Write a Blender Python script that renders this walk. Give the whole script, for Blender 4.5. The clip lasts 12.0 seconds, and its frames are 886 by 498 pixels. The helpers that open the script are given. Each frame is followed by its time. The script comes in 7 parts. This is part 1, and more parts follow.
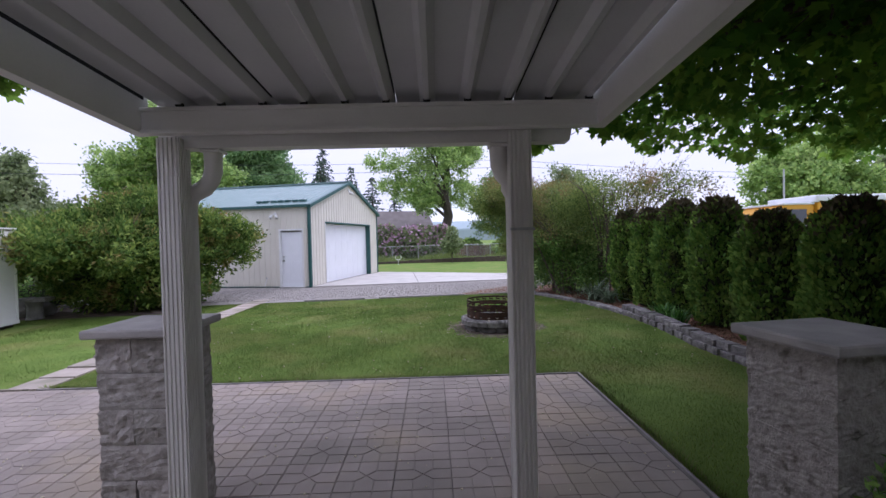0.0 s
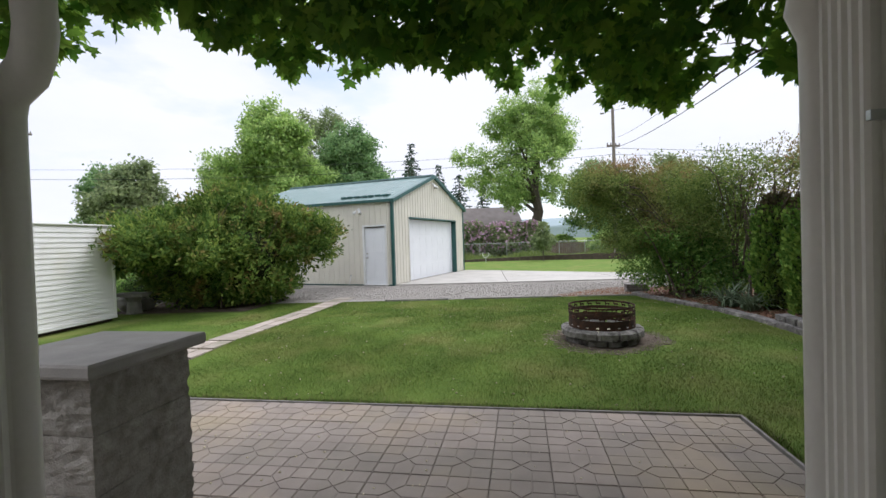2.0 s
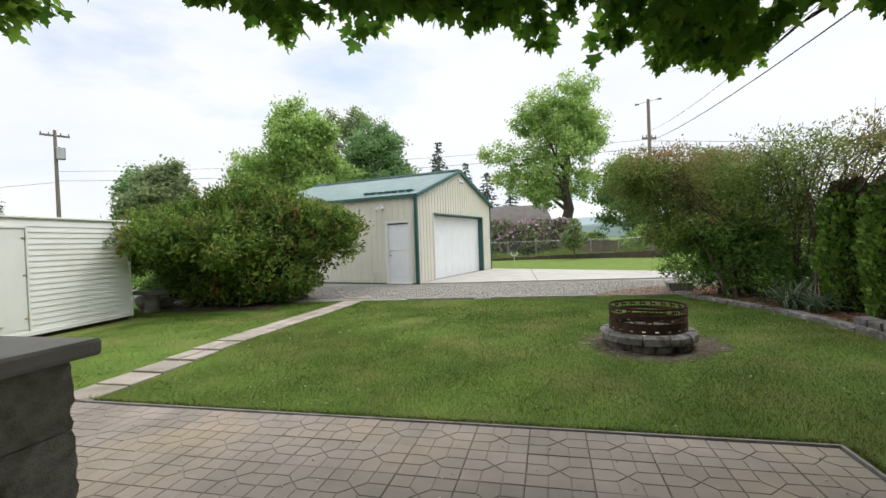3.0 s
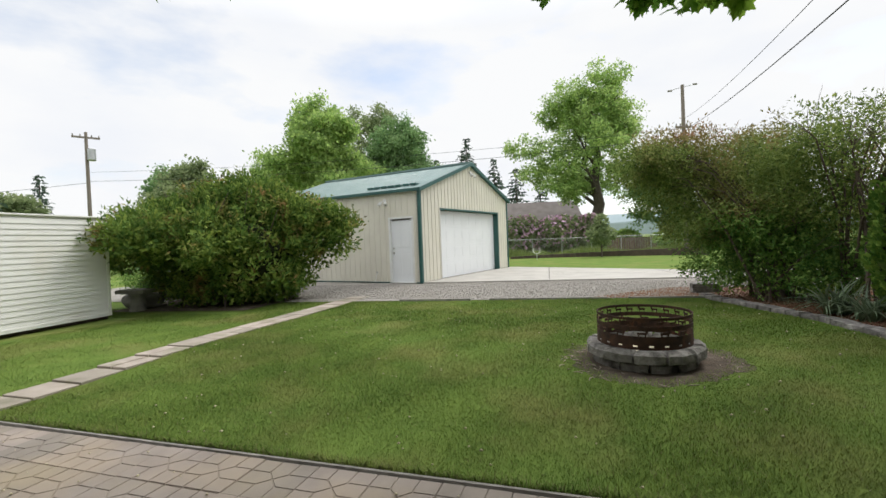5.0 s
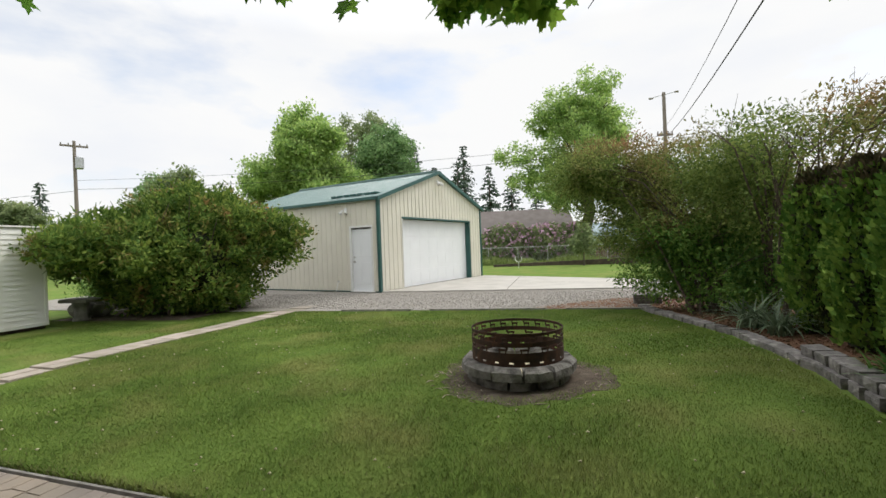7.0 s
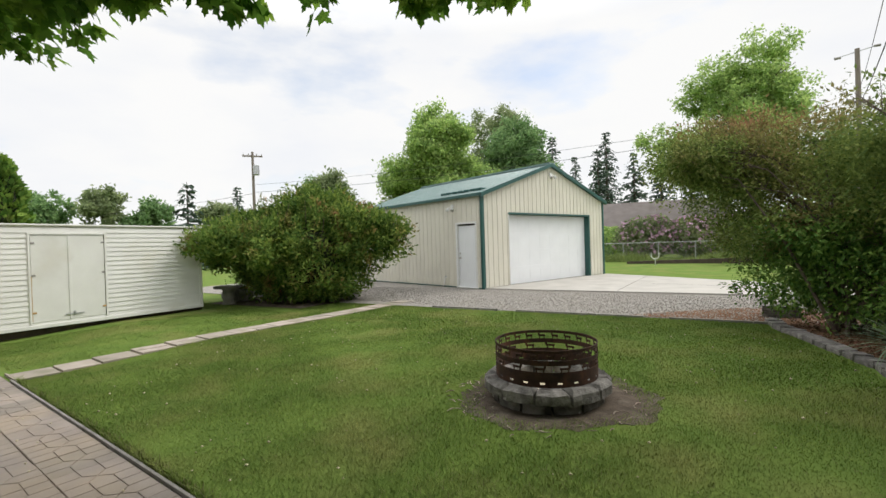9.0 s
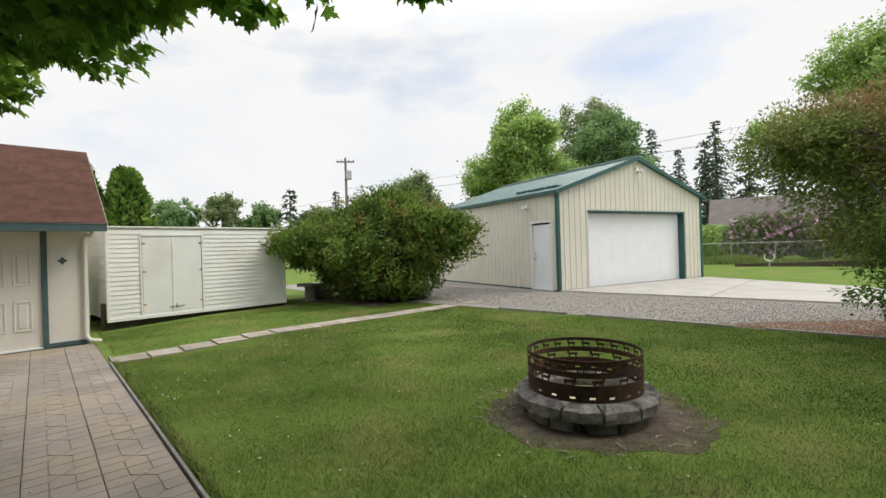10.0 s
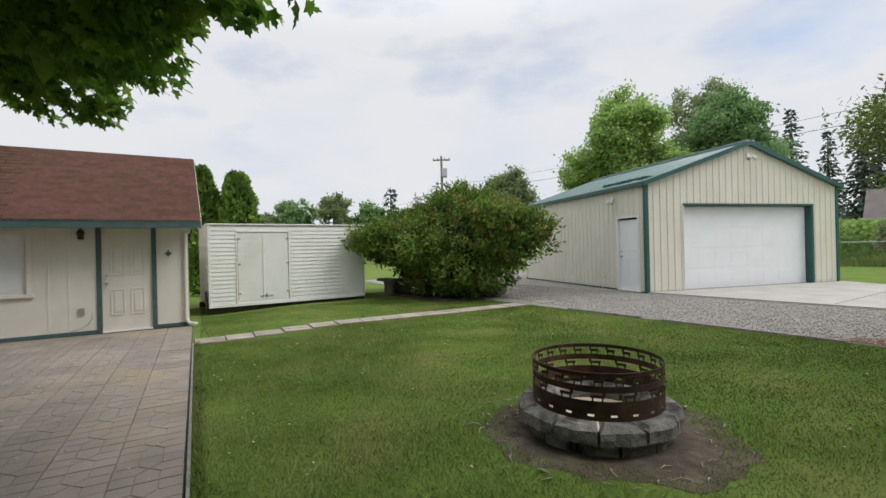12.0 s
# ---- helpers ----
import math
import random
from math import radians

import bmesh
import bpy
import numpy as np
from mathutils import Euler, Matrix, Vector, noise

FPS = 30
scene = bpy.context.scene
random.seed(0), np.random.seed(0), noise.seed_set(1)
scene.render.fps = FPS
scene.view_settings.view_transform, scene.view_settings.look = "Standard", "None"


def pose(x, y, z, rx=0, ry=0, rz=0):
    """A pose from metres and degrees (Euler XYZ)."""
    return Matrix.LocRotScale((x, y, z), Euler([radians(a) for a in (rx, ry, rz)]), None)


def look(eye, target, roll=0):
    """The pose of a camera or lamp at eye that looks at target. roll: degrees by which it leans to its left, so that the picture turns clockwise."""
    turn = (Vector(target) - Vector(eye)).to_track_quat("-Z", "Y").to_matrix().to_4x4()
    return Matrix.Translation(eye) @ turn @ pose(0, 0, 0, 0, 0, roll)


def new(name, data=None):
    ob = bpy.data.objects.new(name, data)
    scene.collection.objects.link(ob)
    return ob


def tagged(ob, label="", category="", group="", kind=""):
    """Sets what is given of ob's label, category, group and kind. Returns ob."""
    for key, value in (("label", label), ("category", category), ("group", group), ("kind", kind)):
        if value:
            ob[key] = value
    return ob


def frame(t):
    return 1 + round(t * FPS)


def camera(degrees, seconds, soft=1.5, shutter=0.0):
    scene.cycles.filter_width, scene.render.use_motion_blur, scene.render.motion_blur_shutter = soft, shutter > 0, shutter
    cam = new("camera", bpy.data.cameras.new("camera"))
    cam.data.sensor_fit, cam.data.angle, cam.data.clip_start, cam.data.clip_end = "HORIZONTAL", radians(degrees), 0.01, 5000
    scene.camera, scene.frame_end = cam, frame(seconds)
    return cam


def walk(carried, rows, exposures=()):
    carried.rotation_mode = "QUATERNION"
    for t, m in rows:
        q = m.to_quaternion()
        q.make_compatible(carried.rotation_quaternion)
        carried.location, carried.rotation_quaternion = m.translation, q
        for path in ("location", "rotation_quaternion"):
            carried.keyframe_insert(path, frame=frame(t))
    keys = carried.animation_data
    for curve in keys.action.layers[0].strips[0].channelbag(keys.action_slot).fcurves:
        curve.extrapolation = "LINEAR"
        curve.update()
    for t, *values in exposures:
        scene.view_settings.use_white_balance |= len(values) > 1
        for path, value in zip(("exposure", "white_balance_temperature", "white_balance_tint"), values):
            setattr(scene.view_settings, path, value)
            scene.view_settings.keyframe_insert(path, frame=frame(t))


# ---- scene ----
cam = camera(88.9, 12.0)
PATH = [
    (0, (0.86, 0.042, 1.767), (0.895, 2.041, 1.726), -1.4),
    (0.5, (0.849, 0.327, 1.729), (0.911, 2.325, 1.678), -1.7),
    (1, (0.818, 0.589, 1.701), (0.73, 2.586, 1.657), -1.6),
    (1.5, (0.782, 0.999, 1.651), (0.528, 2.983, 1.621), -1.7),
    (2, (0.778, 1.378, 1.672), (0.427, 3.346, 1.634), -1.8),
    (2.5, (0.717, 1.794, 1.625), (0.327, 3.756, 1.585), -1.9),
    (3, (0.718, 2.078, 1.557), (0.246, 4.021, 1.523), -2.0),
    (5, (1.394, 3.214, 1.476), (0.775, 5.115, 1.439), -2.2),
    (5.5, (1.791, 3.396, 1.448), (1.163, 5.294, 1.433), -2.2),
    (6, (2.135, 3.454, 1.45), (1.502, 5.351, 1.444), -2.1),
    (6.5, (2.499, 3.617, 1.442), (1.86, 5.512, 1.439), -2.1),
    (6.7, (2.618, 3.667, 1.456), (1.983, 5.564, 1.452), -2.1),
    (8.3, (3.494, 4.186, 1.576), (2.518, 5.932, 1.557), -2.0),
    (8.5, (3.617, 4.218, 1.577), (2.548, 5.908, 1.564), -1.8),
    (9, (3.808, 4.517, 1.571), (2.607, 6.116, 1.554), -1.8),
    (9.5, (3.986, 4.794, 1.565), (2.594, 6.23, 1.561), -1.8),
    (10, (4.117, 5.088, 1.531), (2.619, 6.413, 1.53), -1.8),
    (10.5, (4.28, 5.334, 1.513), (2.707, 6.57, 1.514), -1.7),
    (11, (4.372, 5.59, 1.495), (2.722, 6.72, 1.495), -1.7),
    (11.5, (4.444, 5.784, 1.492), (2.73, 6.814, 1.492), -1.5),
    (12, (4.489, 5.933, 1.488), (2.727, 6.879, 1.487), -1.4),
]
walk(cam, [(t, look(eye, target, roll)) for t, eye, target, roll in PATH],
     [(0, 0.12, 5450, 30), (1.5, 0.17, 5800, 20), (3, 0.16, 6250, 10), (5, 0.1, 6400, 10), (8.5, 0.1, 6500, 10), (10, 0.06, 6500, 10), (12, -0.18, 6250, 11)])

# ---- world, sun, exposure ----
SUN_AZ, SUN_EL = radians(50), radians(48)          # from +x towards +y
world = bpy.data.worlds.new("sky")
scene.world = world
world.use_nodes = True
wn, wl = world.node_tree.nodes, world.node_tree.links
wn.clear()
w_out, w_bg, w_mix = wn.new("ShaderNodeOutputWorld"), wn.new("ShaderNodeBackground"), wn.new("ShaderNodeMix")
w_sky, w_tc = wn.new("ShaderNodeTexSky"), wn.new("ShaderNodeTexCoord")
w_map, w_noise, w_ramp = wn.new("ShaderNodeMapping"), wn.new("ShaderNodeTexNoise"), wn.new("ShaderNodeValToRGB")
w_n2, w_r2, w_mul = wn.new("ShaderNodeTexNoise"), wn.new("ShaderNodeValToRGB"), wn.new("ShaderNodeMix")
w_sky.sky_type, w_sky.sun_disc = "NISHITA", False
w_sky.sun_elevation, w_sky.sun_rotation = SUN_EL, radians(90) - SUN_AZ
w_sc = wn.new("ShaderNodeMix")
w_sc.data_type = w_mix.data_type = w_mul.data_type = "RGBA"
w_sc.blend_type = "MULTIPLY"
w_sc.inputs["Factor"].default_value = 1.0
w_sc.inputs["B"].default_value = (0.185, 0.185, 0.185, 1)
w_map.inputs["Scale"].default_value = (1.0, 1.0, 2.6)
w_noise.inputs["Scale"].default_value, w_noise.inputs["Detail"].default_value = 2.1, 7
w_noise.inputs["Roughness"].default_value = 0.52
w_ramp.color_ramp.elements[0].position, w_ramp.color_ramp.elements[1].position = 0.31, 0.45
w_ramp.color_ramp.elements[0].color = (0.46, 0.46, 0.46, 1)
w_n2.inputs["Scale"].default_value, w_n2.inputs["Detail"].default_value = 3.3, 5
w_r2.color_ramp.elements[0].position, w_r2.color_ramp.elements[1].position = 0.33, 0.55
w_r2.color_ramp.elements[0].color = (0.84, 0.855, 0.885, 1)
w_r2.color_ramp.elements[1].color = (0.905, 0.905, 0.90, 1)
wl.new(w_tc.outputs["Generated"], w_map.inputs["Vector"])
wl.new(w_map.outputs["Vector"], w_noise.inputs["Vector"])
wl.new(w_map.outputs["Vector"], w_n2.inputs["Vector"])
wl.new(w_noise.outputs["Fac"], w_ramp.inputs["Fac"])
wl.new(w_n2.outputs["Fac"], w_r2.inputs["Fac"])
wl.new(w_sky.outputs["Color"], w_sc.inputs["A"])
wl.new(w_ramp.outputs["Color"], w_mix.inputs["Factor"])
wl.new(w_sc.outputs["Result"], w_mix.inputs["A"])
wl.new(w_r2.outputs["Color"], w_mix.inputs["B"])
# an overcast sky is brighter overhead than near the horizon
w_sep, w_up = wn.new("ShaderNodeSeparateXYZ"), wn.new("ShaderNodeMapRange")
wl.new(w_tc.outputs["Generated"], w_sep.inputs["Vector"])
wl.new(w_sep.outputs["Z"], w_up.inputs["Value"])
w_up.inputs["From Min"].default_value, w_up.inputs["From Max"].default_value = 0.42, 1.0
w_up.inputs["To Min"].default_value, w_up.inputs["To Max"].default_value = 1.0, 2.3
wl.new(w_up.outputs["Result"], w_bg.inputs["Strength"])
wl.new(w_mix.outputs["Result"], w_bg.inputs["Color"])
wl.new(w_bg.outputs["Background"], w_out.inputs["Surface"])

sun = new("sun", bpy.data.lights.new("sun", "SUN"))
sun.data.energy, sun.data.angle, sun.data.color = 1.6, radians(25), (1.0, 0.96, 0.9)
sun.matrix_world = look((20 * math.cos(SUN_AZ), 20 * math.sin(SUN_AZ), 20 * math.tan(SUN_EL)), (0, 0, 0))


# ---- materials ----
def material(name, a, b=None, scale=8.0, rough=0.7, bump=0.2, metal=0.0, fine=60.0, vary=0.0, island=False,
             leaf=0.0, stain=None, stain_at=(0.55, 0.75), stain_scale=1.2, spec=0.4, coat=0.0, stretch=(1, 1, 1), depth=0.004, thirds=None):
    """Two-scale noise colour with fine relief, in world metres."""
    m = bpy.data.materials.new(name)
    m.use_nodes = True
    n, l = m.node_tree.nodes, m.node_tree.links
    n.clear()
    out, bsdf = n.new("ShaderNodeOutputMaterial"), n.new("ShaderNodeBsdfPrincipled")
    geo, mp = n.new("ShaderNodeNewGeometry"), n.new("ShaderNodeMapping")
    mp.inputs["Scale"].default_value = stretch
    l.new(geo.outputs["Position"], mp.inputs["Vector"])
    b = b or tuple(c * 0.8 for c in a)
    big, small, ramp = n.new("ShaderNodeTexNoise"), n.new("ShaderNodeTexNoise"), n.new("ShaderNodeValToRGB")
    big.inputs["Scale"].default_value, big.inputs["Detail"].default_value = scale, 6
    small.inputs["Scale"].default_value, small.inputs["Detail"].default_value = fine, 3
    for x in (big, small):
        l.new(mp.outputs["Vector"], x.inputs["Vector"])
    add = n.new("ShaderNodeMath")
    add.operation = "MULTIPLY_ADD"
    add.inputs[1].default_value = 0.35
    l.new(small.outputs["Fac"], add.inputs[0])
    l.new(big.outputs["Fac"], add.inputs[2])
    ramp.color_ramp.elements[0].position, ramp.color_ramp.elements[1].position = 0.45, 0.9
    ramp.color_ramp.elements[0].color, ramp.color_ramp.elements[1].color = (*b, 1), (*a, 1)
    if thirds:
        e = ramp.color_ramp.elements.new(0.68)
        e.color = (*thirds, 1)
    l.new(add.outputs[0], ramp.inputs["Fac"])
    col = ramp.outputs["Color"]
    if stain:
        st, sr, mx = n.new("ShaderNodeTexNoise"), n.new("ShaderNodeValToRGB"), n.new("ShaderNodeMix")
        st.inputs["Scale"].default_value, st.inputs["Detail"].default_value = stain_scale, 7
        l.new(mp.outputs["Vector"], st.inputs["Vector"])
        sr.color_ramp.elements[0].position, sr.color_ramp.elements[1].position = stain_at
        l.new(st.outputs["Fac"], sr.inputs["Fac"])
        mx.data_type = "RGBA"
        l.new(sr.outputs["Color"], mx.inputs["Factor"])
        l.new(col, mx.inputs["A"])
        mx.inputs["B"].default_value = (*stain, 1)
        col = mx.outputs["Result"]
    if vary:
        hsv, mr = n.new("ShaderNodeHueSaturation"), n.new("ShaderNodeMapRange")
        mr.inputs["To Min"].default_value, mr.inputs["To Max"].default_value = 1 - vary, 1 + vary
        if island:
            src = geo.outputs["Random Per Island"]
        else:
            oi = n.new("ShaderNodeObjectInfo")
            src = oi.outputs["Random"]
        l.new(src, mr.inputs["Value"])
        l.new(mr.outputs["Result"], hsv.inputs["Value"])
        m2 = n.new("ShaderNodeMapRange")
        m2.inputs["To Min"].default_value, m2.inputs["To Max"].default_value = 0.5 + 0.06 * vary, 0.5 - 0.06 * vary
        l.new(src, m2.inputs["Value"])
        l.new(m2.outputs["Result"], hsv.inputs["Hue"])
        l.new(col, hsv.inputs["Color"])
        col = hsv.outputs["Color"]
    l.new(col, bsdf.inputs["Base Color"])
    bsdf.inputs["Roughness"].default_value, bsdf.inputs["Metallic"].default_value = rough, metal
    bsdf.inputs["Specular IOR Level"].default_value = spec
    bsdf.inputs["Coat Weight"].default_value, bsdf.inputs["Coat Roughness"].default_value = coat, 0.12
    if bump:
        bp = n.new("ShaderNodeBump")
        bp.inputs["Strength"].default_value, bp.inputs["Distance"].default_value = bump, depth
        l.new(add.outputs[0], bp.inputs["Height"])
        l.new(bp.outputs["Normal"], bsdf.inputs["Normal"])
    surf = bsdf.outputs["BSDF"]
    if leaf:
        tr, ms = n.new("ShaderNodeBsdfTranslucent"), n.new("ShaderNodeMixShader")
        l.new(col, tr.inputs["Color"])
        ms.inputs["Fac"].default_value = leaf
        l.new(surf, ms.inputs[1])
        l.new(tr.outputs["BSDF"], ms.inputs[2])
        surf = ms.outputs["Shader"]
    l.new(surf, out.inputs["Surface"])
    return m


def glass(name, tint=(0.9, 0.95, 0.95), rough=0.02):
    m = bpy.data.materials.new(name)
    m.use_nodes = True
    p = m.node_tree.nodes["Principled BSDF"]
    p.inputs["Base Color"].default_value = (*tint, 1)
    p.inputs["Roughness"].default_value = rough
    p.inputs["Transmission Weight"].default_value = 1.0
    return m


M_GROUND = material("lawn_soil", (0.150, 0.220, 0.045), (0.104, 0.166, 0.032), 2.2, 0.95, 0.4, fine=70, stain=(0.20, 0.205, 0.065), stain_at=(0.5, 0.76), stain_scale=0.8, depth=0.012, spec=0.1)
M_GRASS = material("grass_blade", (0.190, 0.272, 0.054), (0.102, 0.172, 0.031), 1.1, 0.75, 0, fine=9, vary=0.22, island=True, leaf=0.35, stain=(0.285, 0.30, 0.095), stain_at=(0.48, 0.74), stain_scale=0.8, spec=0.08)
M_GRASS_DRY = material("dry_grass", (0.24, 0.235, 0.10), (0.15, 0.165, 0.06), 4, 0.8, 0, vary=0.2, island=True, leaf=0.3, spec=0.1)
M_GRASS_TALL = material("tall_grass_blade", (0.30, 0.36, 0.13), (0.19, 0.26, 0.08), 1.5, 0.8, 0, vary=0.25, island=True, leaf=0.4, spec=0.1)
for m_ in (M_GRASS, M_GRASS_DRY):          # turf shades as a soft carpet: blade normals lean upright
    nd_, lk_ = m_.node_tree.nodes, m_.node_tree.links
    geo_, lean_, unit_ = nd_.new("ShaderNodeNewGeometry"), nd_.new("ShaderNodeVectorMath"), nd_.new("ShaderNodeVectorMath")
    lean_.operation, unit_.operation = "MULTIPLY_ADD", "NORMALIZE"
    lean_.inputs[1].default_value, lean_.inputs[2].default_value = (0.8, 0.8, 0.8), (0, 0, 1)
    lk_.new(geo_.outputs["Normal"], lean_.inputs[0])
    lk_.new(lean_.outputs["Vector"], unit_.inputs[0])
    for node_ in list(nd_):
        if node_.bl_idname in ("ShaderNodeBsdfPrincipled", "ShaderNodeBsdfTranslucent"):
            lk_.new(unit_.outputs["Vector"], node_.inputs["Normal"])
M_PAVER = material("paver_concrete", (0.305, 0.262, 0.222), (0.22, 0.188, 0.16), 2.2, 0.85, 0.35, fine=150, vary=0.11, stain=(0.36, 0.29, 0.20), stain_at=(0.5, 0.72), stain_scale=0.7)
M_JOINT = material("joint_sand", (0.135, 0.12, 0.10), (0.085, 0.075, 0.065), 20, 0.95, 0.4, fine=200)
M_FLAG = material("flagstone", (0.40, 0.345, 0.29), (0.28, 0.24, 0.195), 3, 0.85, 0.35, fine=130, vary=0.2, stain=(0.2, 0.19, 0.12), stain_at=(0.52, 0.75), stain_scale=2.5)
M_CONC = material("concrete_pad", (0.475, 0.45, 0.405), (0.385, 0.365, 0.33), 1.5, 0.85, 0.25, fine=120, stain=(0.34, 0.32, 0.285), stain_at=(0.52, 0.8))
M_CONC_DK = material("weathered_concrete", (0.32, 0.30, 0.27), (0.2, 0.19, 0.17), 6, 0.9, 0.4, fine=140, stain=(0.13, 0.13, 0.11), stain_scale=5)
M_GRAVEL = material("gravel_bed", (0.37, 0.345, 0.305), (0.2, 0.185, 0.165), 45, 0.95, 1.0, fine=160, stain=(0.24, 0.22, 0.18), stain_scale=1.4, depth=0.02)
M_PEBBLE = material("pebble", (0.43, 0.40, 0.36), (0.29, 0.27, 0.24), 30, 0.85, 0.2, fine=150, vary=0.2, island=True)
M_MULCH = material("mulch", (0.23, 0.125, 0.075), (0.11, 0.064, 0.04), 30, 0.95, 1.0, fine=120, stain=(0.28, 0.16, 0.095), stain_scale=2, depth=0.02, spec=0.1)
M_CHIP = material("bark_chip", (0.24, 0.13, 0.075), (0.1, 0.055, 0.035), 30, 0.9, 0.3, vary=0.4, island=True)
M_DIRT = material("bare_dirt", (0.145, 0.115, 0.088), (0.075, 0.06, 0.046), 9, 0.95, 0.9, fine=110, stain=(0.19, 0.16, 0.125), stain_scale=4, depth=0.02, spec=0.1)
M_TWIG = material("twig", (0.48, 0.41, 0.33), (0.27, 0.21, 0.16), 30, 0.85, 0.3, vary=0.35)
M_BLOCK = material("split_block", (0.25, 0.23, 0.215), (0.12, 0.11, 0.105), 14, 0.92, 0.9, fine=75, vary=0.14, depth=0.012, stain=(0.36, 0.34, 0.31), stain_scale=7)
M_PIT = material("sooty_block", (0.30, 0.285, 0.26), (0.13, 0.12, 0.108), 11, 0.92, 1.0, fine=60, vary=0.18, depth=0.02, stain=(0.04, 0.037, 0.033), stain_scale=4, stain_at=(0.5, 0.7), spec=0.15)
M_PILLAR = material("pillar_stone", (0.43, 0.40, 0.355), (0.25, 0.23, 0.2), 22, 0.92, 1.0, fine=140, vary=0.1, depth=0.014, stain=(0.16, 0.145, 0.12), stain_scale=9, stain_at=(0.54, 0.75), spec=0.15)
M_PILLAR_PIT = material("pitted_stone", (0.42, 0.385, 0.34), (0.26, 0.24, 0.21), 26, 0.93, 1.0, fine=80, vary=0.06, depth=0.02, stain=(0.13, 0.115, 0.095), stain_scale=16, stain_at=(0.56, 0.72))
M_CAP = material("cast_cap", (0.37, 0.345, 0.315), (0.265, 0.25, 0.23), 5, 0.9, 0.25, fine=150, stain=(0.22, 0.21, 0.19), stain_scale=3)
M_WHITE_ALU = material("painted_aluminium", (0.76, 0.74, 0.69), (0.68, 0.66, 0.61), 3, 0.45, 0.08, fine=90, stain=(0.54, 0.51, 0.45), stain_at=(0.6, 0.85), stain_scale=2.5)
M_ROOF_PAN = material("awning_pan", (0.60, 0.595, 0.58), (0.53, 0.53, 0.52), 3, 0.5, 0.08, fine=90, stain=(0.44, 0.43, 0.41), stain_at=(0.6, 0.85), stain_scale=2)
M_BLACK = material("near_black", (0.02, 0.02, 0.02), (0.012, 0.012, 0.012), 10, 0.9, 0.1)
M_SIDING = material("garage_siding", (0.715, 0.685, 0.585), (0.65, 0.62, 0.53), 1.2, 0.5, 0.05, fine=40, stain=(0.60, 0.57, 0.485), stain_at=(0.55, 0.85), stain_scale=1.0)
M_GREEN = material("green_trim", (0.032, 0.105, 0.094), (0.024, 0.085, 0.076), 3, 0.4, 0.05, fine=60)
M_GREEN_ROOF = material("green_roof_metal", (0.15, 0.235, 0.222), (0.12, 0.2, 0.187), 2, 0.45, 0.03, fine=40, stain=(0.19, 0.26, 0.25), stain_scale=1.5, spec=0.45, coat=0.25)
M_DOOR = material("garage_door_white", (0.81, 0.825, 0.835), (0.76, 0.775, 0.785), 2, 0.4, 0.04, fine=50)
M_TRIM_WHITE = material("white_trim", (0.78, 0.78, 0.76), (0.70, 0.70, 0.68), 5, 0.5, 0.06)
M_HOUSE = material("cream_paint", (0.72, 0.68, 0.60), (0.65, 0.61, 0.535), 2, 0.65, 0.12, fine=110, stain=(0.58, 0.54, 0.46), stain_at=(0.6, 0.85), stain_scale=1.3)
M_HOUSE_TRIM = material("blue_green_trim", (0.085, 0.13, 0.125), (0.06, 0.098, 0.097), 6, 0.6, 0.1, spec=0.2)
M_SHINGLE = material("brown_shingle", (0.112, 0.058, 0.043), (0.08, 0.042, 0.032), 9, 0.95, 0.12, fine=120, vary=0.15, stain=(0.09, 0.052, 0.041), stain_scale=1.2, spec=0.08)
M_SHED = material("white_lap_siding", (0.78, 0.77, 0.73), (0.70, 0.69, 0.65), 2, 0.5, 0.08, fine=60, stain=(0.64, 0.61, 0.53), stain_at=(0.55, 0.85), stain_scale=1.5)
M_RUST = material("rust", (0.085, 0.044, 0.028), (0.035, 0.022, 0.017), 11, 0.85, 0.4, metal=0.25, fine=120, stain=(0.14, 0.06, 0.03), stain_scale=8)
M_RUST_LT = material("rust_streak", (0.50, 0.33, 0.12), (0.38, 0.22, 0.07), 9, 0.7, 0.1)
M_SAND = material("pale_ash", (0.62, 0.55, 0.38), (0.48, 0.42, 0.28), 10, 0.95, 0.5)
M_STEEL = material("galvanised_steel", (0.55, 0.56, 0.56), (0.42, 0.43, 0.43), 10, 0.4, 0.05, metal=0.9)
M_NICKEL = material("nickel", (0.62, 0.6, 0.57), (0.5, 0.48, 0.45), 10, 0.3, 0.02, metal=1.0)
M_LAMP_GLASS = glass("lamp_glass", (0.85, 0.82, 0.72), 0.2)
M_BRONZE = material("dark_bronze", (0.05, 0.045, 0.04), (0.03, 0.027, 0.025), 10, 0.45, 0.1, metal=0.6)
M_POLE = material("weathered_pole", (0.27, 0.23, 0.20), (0.16, 0.135, 0.115), 6, 0.9, 0.4, stretch=(3, 3, 0.4))
M_WIRE = material("cable", (0.03, 0.03, 0.033), (0.02, 0.02, 0.02), 5, 0.7, 0)
M_BARK = material("bark", (0.14, 0.115, 0.09), (0.06, 0.05, 0.04), 10, 0.95, 0.9, fine=50, stretch=(2.5, 2.5, 0.5), depth=0.02)
M_STEM = material("stem", (0.17, 0.13, 0.10), (0.08, 0.06, 0.048), 20, 0.9, 0.3)
M_MAPLE = material("maple_leaf", (0.19, 0.33, 0.045), (0.10, 0.21, 0.028), 1.5, 0.7, 0, fine=20, vary=0.35, island=True, leaf=0.62, spec=0.3)
